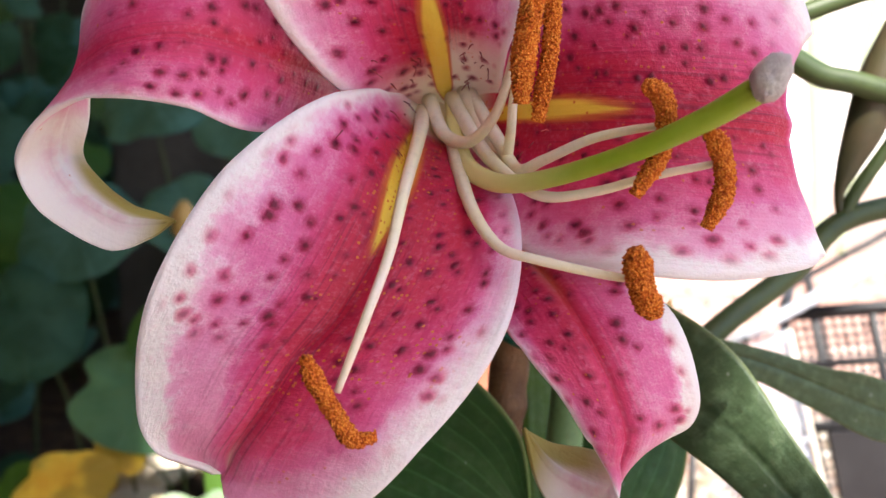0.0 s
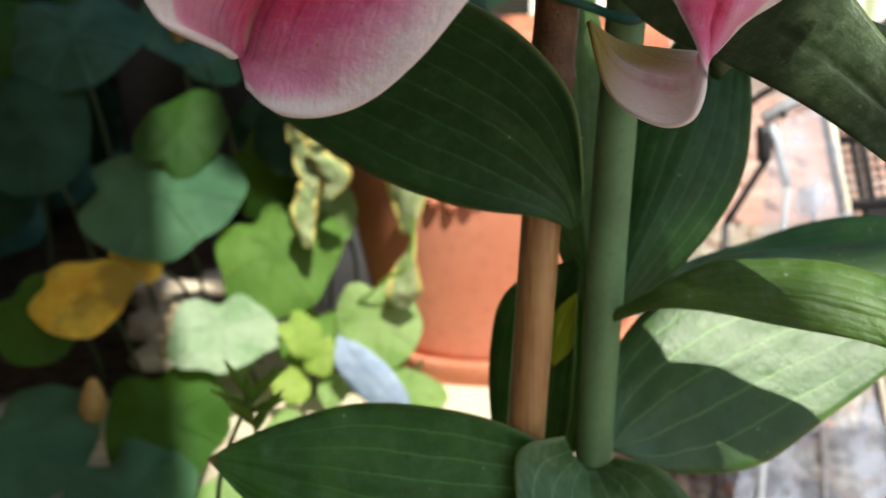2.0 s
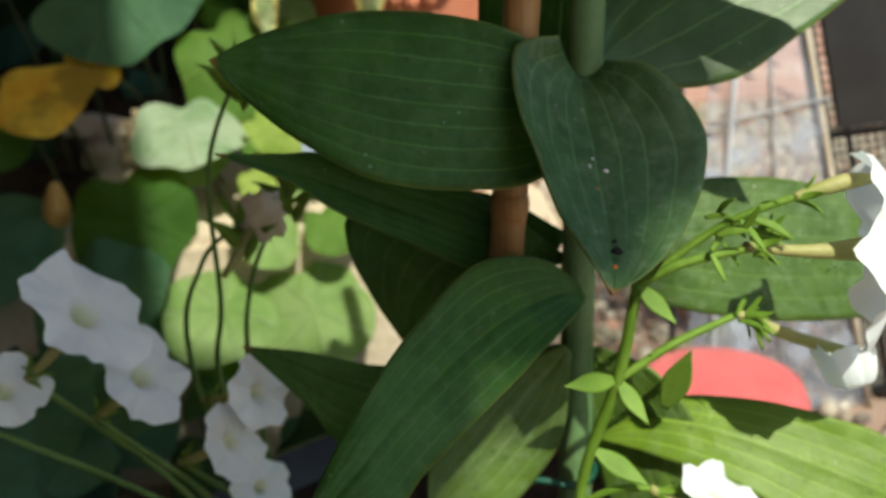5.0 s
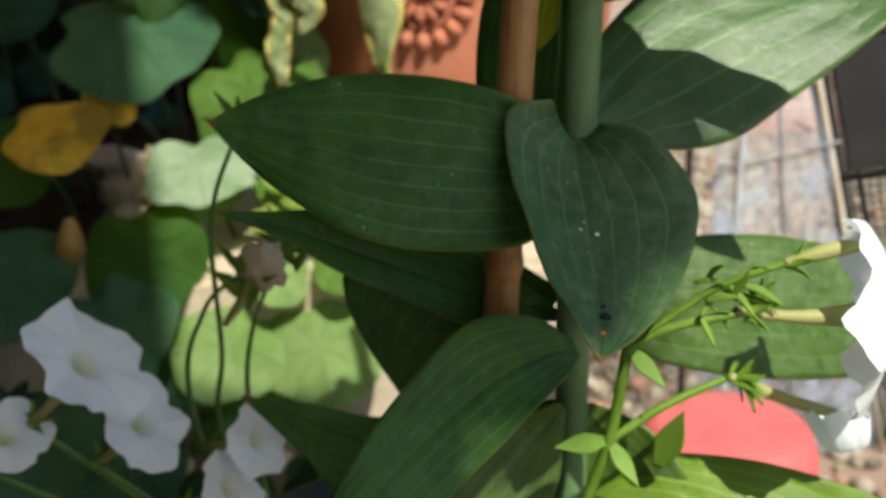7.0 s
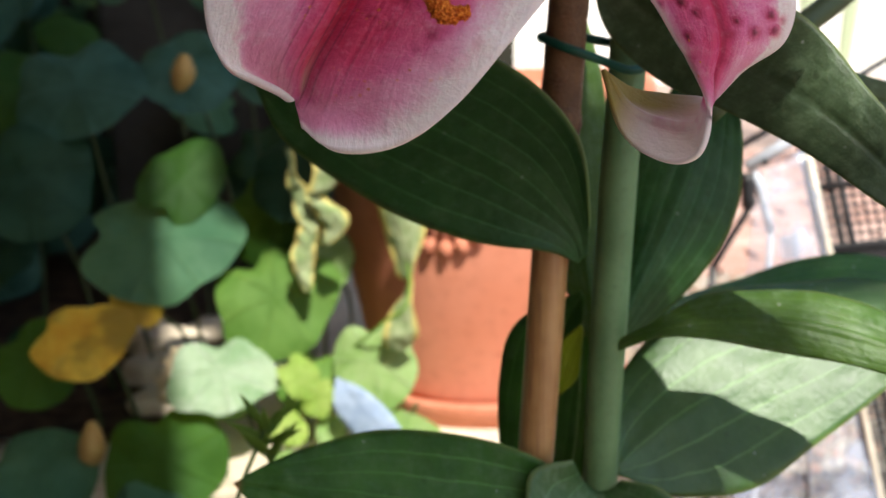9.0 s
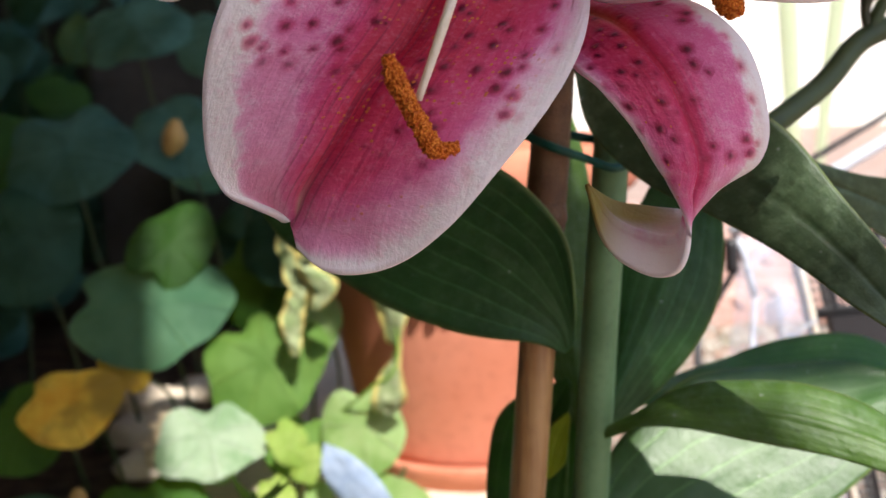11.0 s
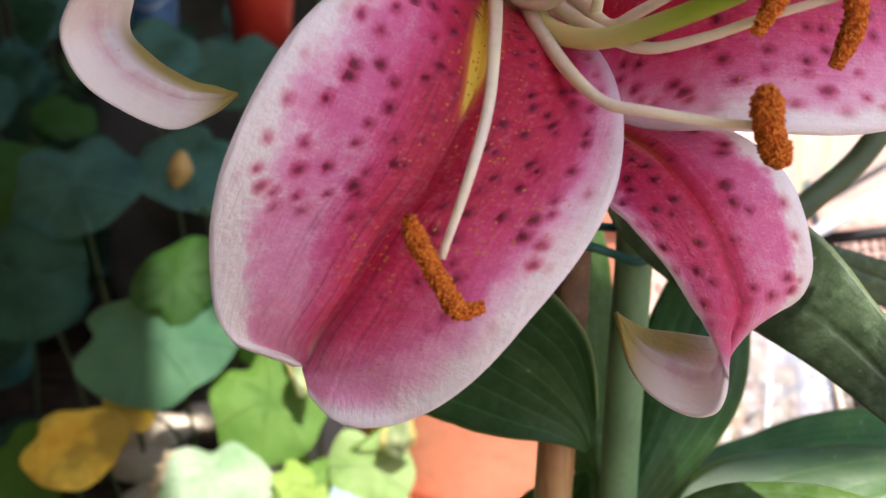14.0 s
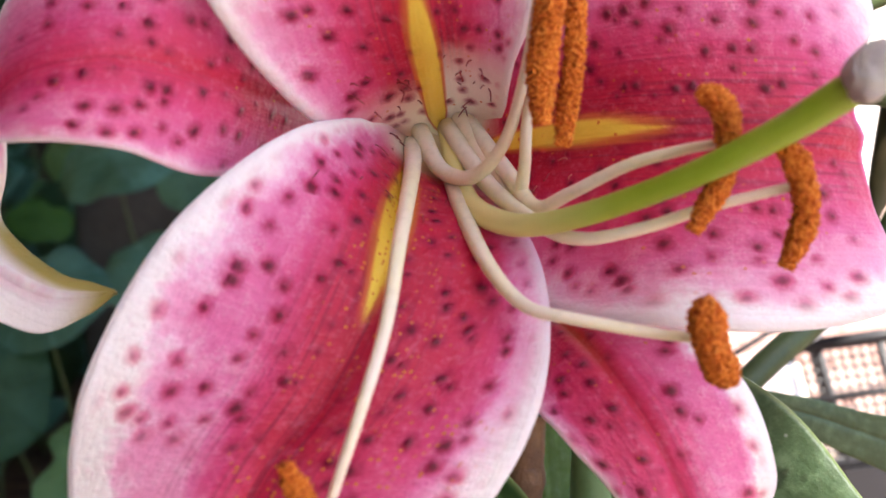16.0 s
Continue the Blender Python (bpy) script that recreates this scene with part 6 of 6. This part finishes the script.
for i, p in enumerate(feet):
    base = Vector((-0.11 + 0.006 * i, 0.05, 0.25))
    tube("stem", [tuple(base), (0.5 * (base.x + p.x), 0.5 * (base.y + p.y) + 0.01, 0.5 * (base.z + p.z)), tuple(p)], [0.0014, 0.0012, 0.0011], STEM_DIM, left_pet, sides=8, steps=20)
for pts_ in ([(-0.112, 0.05, 0.25), (-0.128, 0.055, 0.345), (-0.123, 0.05, 0.385), (-0.121, 0.05, 0.435), (-0.108, 0.055, 0.468)],
             [(-0.105, 0.052, 0.25), (-0.116, 0.055, 0.345), (-0.112, 0.052, 0.39), (-0.095, 0.06, 0.425)],
             [(-0.116, 0.05, 0.25), (-0.137, 0.052, 0.36), (-0.128, 0.05, 0.40), (-0.112, 0.05, 0.415)]):
    tube("stem", pts_, [0.0013, 0.0010, 0.0008], STEM_DIM, left_pet, sides=8, steps=36)
    tip = Vector(pts_[-1])
    for i in range(12):
        w = i * 2.4
        d = Vector((math.cos(w) * 0.8, math.sin(w) * 0.5, 0.55 + 0.2 * math.sin(3 * w))).normalized()
        p = tip - Vector((0, 0, 0.016 * (i / 12)))
        s = d.cross(Vector((0, -1, 0.2))).normalized() * 0.0016
        blade("small_leaf", [(tuple(p), tuple(-s * 0.4), tuple(s * 0.4)), (tuple(p + d * 0.007), tuple(-s), tuple(s)), (tuple(p + d * 0.016), (0, 0, 0), (0, 0, 0))], SEPAL, left_pet, nu=4, nv=8, thick=0.0004, groove=0.0002)
tube("wilted_flower", [(-0.1209, 0.05, 0.3949), (-0.1139, 0.05, 0.4039), (-0.1069, 0.05, 0.4139)], [0.0012, 0.0020, 0.0034], TUBE_YELLOW, left_pet, "withered cream petunia tube", sides=12, steps=24, rough=0.0006)

bm = bmesh.new()
bmesh.ops.create_icosphere(bm, subdivisions=3, radius=0.0075)
for v in bm.verts:
    v.co = Vector((-0.1049, 0.050, 0.4169)) + Vector((v.co.x, v.co.y * 0.6, v.co.z * 1.1)) * (1 + 0.7 * noise.noise(v.co * 420))
part("wilted_head", bm, plain_material("wilted_cream", (0.74, 0.64, 0.46), (0.84, 0.76, 0.60), 200, 0.7, 0.2, 0.6, 0.001, 0.25), left_pet, "shrivelled whitish petunia bloom", True)

# ---------------------------------------------------------------- crate, sheet and gravel
crate = empty("plastic_crate", "black plastic mesh crate standing on gravel", "crate")


def bar(name, a, b, w, material, parent, label=""):
    return tube(name, [a, tuple((Vector(a) + Vector(b)) / 2), b], [w, w], material, parent, label, sides=6, steps=4)


CY = 0.345
CRATE_LEAN = 0.26


def on_crate(u, z, dy=0.0):
    """A point on the leaning front of the crate, u from its edge."""
    return (0.195 + (0.494 - z) * CRATE_LEAN + u, CY + dy, z + 0.08 * u)


for z, w in ((0.528, 0.0042), (0.494, 0.0030), (0.452, 0.0034), (0.357, 0.0034), (0.262, 0.0034), (0.158, 0.0042)):
    bar("rail", on_crate(-0.002, z), on_crate(0.34, z), w, BLACK_PLASTIC, crate)
for u, w in ((0.0, 0.0036), (0.0185, 0.0024), (0.056, 0.0030), (0.112, 0.0030), (0.20, 0.0030), (0.34, 0.0040)):
    bar("post", on_crate(u, FLOOR + 0.002), on_crate(u, 0.530), w, BLACK_PLASTIC, crate)
for u in (0.0, 0.34):
    for z in (0.16, 0.528):
        bar("side_rail", on_crate(u, z), on_crate(u + 0.10, z, 0.24), 0.004, BLACK_PLASTIC, crate)
    bar("post", on_crate(u + 0.10, FLOOR + 0.002, 0.24), on_crate(u + 0.10, 0.530, 0.24), 0.004, BLACK_PLASTIC, crate)
verts, faces = [], []
for k in range(1, 55):
    v, f = tube_mesh([on_crate(k * 0.0062, FLOOR + 0.004), on_crate(k * 0.0062, 0.34), on_crate(k * 0.0062, 0.528)], [0.0009, 0.0009], sides=5, steps=2)
    faces += [tuple(i + len(verts) for i in q) for q in f]
    verts += v
for k in range(60):
    z = FLOOR + 0.008 + k * 0.0062
    v, f = tube_mesh([on_crate(0, z), on_crate(0.17, z), on_crate(0.34, z)], [0.0009, 0.0009], sides=5, steps=2)
    faces += [tuple(i + len(verts) for i in q) for q in f]
    verts += v
tagged(mesh_object("mesh", verts, faces, BLACK_PLASTIC, crate, "fine black plastic mesh", False), kind="stuff")
bm = bmesh.new()
quad = [bm.verts.new(on_crate(u, z, -0.005)) for u, z in ((0.012, 0.362), (0.112, 0.362), (0.112, 0.450), (0.012, 0.450))]
plate = bmesh.ops.extrude_face_region(bm, geom=[bm.faces.new(quad)])
for v in plate["geom"]:
    if isinstance(v, bmesh.types.BMVert):
        v.co.y += 0.003
bmesh.ops.recalc_face_normals(bm, faces=bm.faces[:])
part("side_plate", bm, BLACK_PLASTIC, crate, "solid black plate")

sheet_stand = empty("sheet_stand", "pale grey plastic stand with black rods on the gravel", "stand")
PALE_PLASTIC = plain_material("pale_grey_plastic", (0.40, 0.43, 0.50), (0.52, 0.55, 0.60), 40, 0.35, 0.5, 0.3, 0.001)
CREAM_PLASTIC = plain_material("cream_plastic", (0.55, 0.48, 0.38), (0.66, 0.60, 0.50), 40, 0.4, 0.4, 0.3, 0.001)
SY = 0.332
bar("rail", (0.148, SY, 0.511), (0.270, SY, 0.580), 0.0042, PALE_PLASTIC, sheet_stand)
bar("rail", (0.136, SY + 0.012, 0.516), (0.262, SY + 0.012, 0.588), 0.0022, BLACK_PLASTIC, sheet_stand, "thin black rail")
bar("knob", (0.158, SY - 0.006, 0.5145), (0.158, SY - 0.002, 0.5145), 0.0026, BLACK_PLASTIC, sheet_stand, "black knob")
bar("clip", (0.1485, SY, 0.507), (0.1500, SY, 0.486), 0.0044, BLACK_PLASTIC, sheet_stand, "black clip")
bar("rod", (0.1535, SY, 0.490), (0.1285, SY, 0.447), 0.0023, BLACK_PLASTIC, sheet_stand, "thin black rod")
bar("rod", (0.1285, SY, 0.448), (0.1300, SY, FLOOR), 0.0023, BLACK_PLASTIC, sheet_stand, "thin black rod")
for a, b, w, mat in (((0.187, SY + 0.003, 0.520), (0.283, SY + 0.003, FLOOR), 0.0022, CREAM_PLASTIC), ((0.1535, SY, 0.508), (0.165, SY, 0.470), 0.0028, PALE_PLASTIC), ((0.165, SY, 0.470), (0.158, SY, FLOOR), 0.0020, PALE_PLASTIC),
                     ((0.150, SY, 0.416), (0.206, SY, 0.452), 0.0013, GREY_PLASTIC), ((0.148, SY, 0.372), (0.228, SY, 0.386), 0.0013, GREY_PLASTIC), ((0.180, SY, 0.470), (0.215, SY, FLOOR), 0.0013, GREY_PLASTIC)):
    bar("fold", a, b, w, mat, sheet_stand)
n = Nodes("clear_film")
n.done((0.40, 0.45, 0.56), 0.25, 0.5)
clear = n.add("ShaderNodeBsdfTransparent")
mixed = n.add("ShaderNodeMixShader")
n.put(mixed.inputs[0], n.math("ADD", 0.17, n.math("MULTIPLY", n.step(n.noise(34, 5), 0.46, 0.66), 0.45)))
n.t.links.new(clear.outputs[0], mixed.inputs[1])
n.t.links.new(n.bsdf.outputs[0], mixed.inputs[2])
n.t.links.new(mixed.outputs[0], n.out.inputs[0])
verts, faces = [], []
for j in range(31):
    q = j / 30
    for i in range(21):
        p = i / 20
        x = (0.153 + 0.034 * p) * (1 - q) + (0.140 + 0.138 * p) * q
        z = (0.510 + 0.012 * p) * (1 - q) + (FLOOR + 0.004) * q
        verts.append((x, SY + 0.002 + 0.010 * noise.noise(Vector((x * 30, z * 14, 3))) + 0.004 * noise.noise(Vector((x * 90, z * 60, 8))), z))
faces = [(j * 21 + i, j * 21 + i + 1, (j + 1) * 21 + i + 1, (j + 1) * 21 + i) for j in range(30) for i in range(20)]
film_ = mesh_object("film", verts, faces, n.mat, sheet_stand, "crumpled clear plastic film")
solid = film_.modifiers.new("thickness", "SOLIDIFY")
solid.thickness = 0.0004

n = Nodes("pebbles")
pick = n.add("ShaderNodeNewGeometry").outputs["Random Per Island"]
col = n.ramp(pick, [(0.0, (0.16, 0.13, 0.10)), (0.3, (0.34, 0.30, 0.24)), (0.55, (0.46, 0.42, 0.37)), (0.7, (0.20, 0.21, 0.13)), (0.85, (0.38, 0.19, 0.13)), (1.0, (0.07, 0.07, 0.07))])
col = n.mix(n.math("MULTIPLY", n.noise(200, 3), 0.4), col, (0.35, 0.3, 0.25))
PEBBLE = n.done(col, 0.8, 0.3)
bm = bmesh.new()
bmesh.ops.create_icosphere(bm, subdivisions=1, radius=1)
unit = [v.co.copy() for v in bm.verts]
unit_faces = [tuple(v.index for v in f.verts) for f in bm.faces]
bm.free()
verts, faces = [], []
for i in range(6400):
    x, y = rng.uniform(0.08, 1.0), rng.uniform(0.26, 1.42)
    s = rng.uniform(0.005, 0.011)
    m = Matrix.Translation((x, y, FLOOR + s * 0.35)) @ Euler((rng.random() * 6, rng.random() * 6, rng.random() * 6)).to_matrix().to_4x4() @ Matrix.Diagonal((s, s * rng.uniform(0.6, 1), s * rng.uniform(0.5, 0.9), 1))
    k = len(verts)
    verts += [m @ p for p in unit]
    faces += [tuple(q + k for q in f) for f in unit_faces]
tagged(mesh_object("gravel", verts, faces, PEBBLE), "loose multi-coloured gravel on the yard floor", "gravel", kind="stuff")

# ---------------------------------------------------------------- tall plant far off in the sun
# Leaf green painted almost white for the glare of full sun.
FAR_WASHED = leaf_material("far_leaf_washed", (0.60, 0.66, 0.46), (0.68, 0.72, 0.54), 3.0, 0.45, 0.3, 0.3)
far_plant = empty("tall_plant", "tall strap-leaved plant before the white wall, its green washed out by painted glare", "plant", at=(1.32, 3.1, FLOOR))
for k, (dx, dy, h, w) in enumerate(((-0.10, 0.0, 1.25, 0.035), (0.16, 0.03, 1.30, 0.030))):
    rows = [((0.3 * dx, 0.3 * dy, 0.0), (-w * 0.4, 0, 0), (w * 0.4, 0, 0)), ((0.6 * dx, 0.6 * dy, h * 0.4), (-w, 0.01, 0), (w, 0.01, 0)), ((dx, dy, h * 0.8), (-w * 0.9, 0.01, 0), (w * 0.9, 0.01, 0)), ((dx * 1.5, dy - 0.06, h), (0, 0, 0), (0, 0, 0))]
    blade("leaf", rows, FAR_WASHED, far_plant, nu=8, nv=24, thick=0.002, groove=0.004, seed=k * 1.3)

# ---------------------------------------------------------------- fine hooks round the lily's throat
verts, faces = [], []
for ribs, lo, hi, count in ((LOWER_PETAL, 0.01, 0.12, 26), (TOP_PETAL, 0.03, 0.22, 26), (RIGHT_PETAL, 0.03, 0.2, 12)):
    rows = [np.concatenate([np.array(m), np.array(l), np.array(r)]) for m, l, r in ribs]
    for i in range(count):
        v, u = rng.uniform(lo, hi), rng.choice((-1, 1)) * rng.uniform(0.15, 0.75)
        s = spline(rows, v)
        p = s[:3] + u * (s[6:9] - s[3:6]) / 2 + u * u * (s[6:9] + s[3:6]) / 2
        d = np.array((rng.uniform(-0.6, 0.6) + 0.4 * (1 if u < 0 else -1), -1.0, rng.uniform(-0.5, 0.5)))
        d /= np.linalg.norm(d)
        ln = rng.uniform(0.0018, 0.0040)
        w, f = tube_mesh([p, p + d * ln * 0.6, p + d * ln + np.array((rng.uniform(-1, 1), 0, -1.0)) * ln * 0.3], [0.00015, 0.00012, 0.00009], sides=5, steps=5)
        faces += [tuple(q + len(verts) for q in k) for k in f]
        verts += w
HOOK = plain_material("hook_maroon", (0.22, 0.015, 0.03), (0.42, 0.08, 0.07), 200, 0.5)
tagged(mesh_object("papillae", verts, faces, HOOK, flower, "maroon hair-like hooks"), kind="stuff")


# ---------------------------------------------------------------- dirt on the heart-shaped leaf
rows = [np.concatenate([np.array(m), np.array(l), np.array(r)]) for m, l, r in LEAF_I]
DIRT = plain_material("dirt_black", (0.006, 0.005, 0.005), (0.015, 0.012, 0.01), 400, 0.7)
CHALK = plain_material("chalk_white", (0.75, 0.75, 0.72), (0.82, 0.82, 0.8), 400, 0.7)
ORANGE_DOT = plain_material("orange_dot", (0.62, 0.16, 0.02), (0.7, 0.2, 0.03), 400, 0.7)
for v, u, r, mat, label in ((0.76, 0.10, 0.0016, DIRT, "black dirt"), (0.72, 0.08, 0.0009, DIRT, "black dirt"), (0.45, 0.10, 0.0007, CHALK, "white speck"), (0.44, -0.08, 0.0005, CHALK, "white speck"),
                            (0.41, -0.03, 0.0004, CHALK, "white speck"), (0.83, 0.05, 0.0007, ORANGE_DOT, "orange speck"), (0.52, -0.05, 0.0004, ORANGE_DOT, "orange speck")):
    s = spline(rows, v)
    p = Vector(s[:3] + u * (s[6:9] - s[3:6]) / 2 + u * u * (s[6:9] + s[3:6]) / 2)
    bm = bmesh.new()
    bmesh.ops.create_icosphere(bm, subdivisions=2, radius=r)
    for q in bm.verts:
        q.co = p + Vector((q.co.x, q.co.y * 0.5, q.co.z)) * (1 + 0.5 * noise.noise(q.co * 1500))
    part("speck", bm, mat, lily, label, True)

# ---------------------------------------------------------------- pink paving bricks beyond the gravel
n = Nodes("paving_brick")
pick = n.rand()
col = n.ramp(pick, [(0.0, (0.36, 0.19, 0.145)), (0.5, (0.45, 0.26, 0.205)), (1.0, (0.50, 0.33, 0.27))])
col = n.mix(n.math("MULTIPLY", n.step(n.noise(60, 4), 0.4, 0.7), 0.35), col, (0.56, 0.44, 0.38))
n.bump(n.noise(180, 4), 0.4, 0.002)
BRICK = n.done(col, 0.85, 0.2)
floor = bpy.data.objects["floor"]
bm = bmesh.new()
bmesh.ops.create_cube(bm, size=1)
for v in bm.verts:
    v.co = Vector((v.co.x * 0.190 - (0.006 * v.co.x if v.co.z > 0 else 0), v.co.y * 0.090 - (0.006 * v.co.y if v.co.z > 0 else 0), v.co.z * 0.03))
first = part("brick", bm, BRICK, floor)
for j in range(17):
    for i in range(12):
        ob = first if i == j == 0 else first.copy()
        if ob is not first:
            scene.collection.objects.link(ob)
        ob.location = (0.16 + 0.2 * i + (0.1 if j % 2 else 0), 1.45 + 0.1 * j, FLOOR - 0.004 + rng.uniform(-0.0015, 0.0015))
        ob.rotation_euler = (rng.uniform(-0.006, 0.006), rng.uniform(-0.006, 0.006), rng.uniform(-0.01, 0.01))
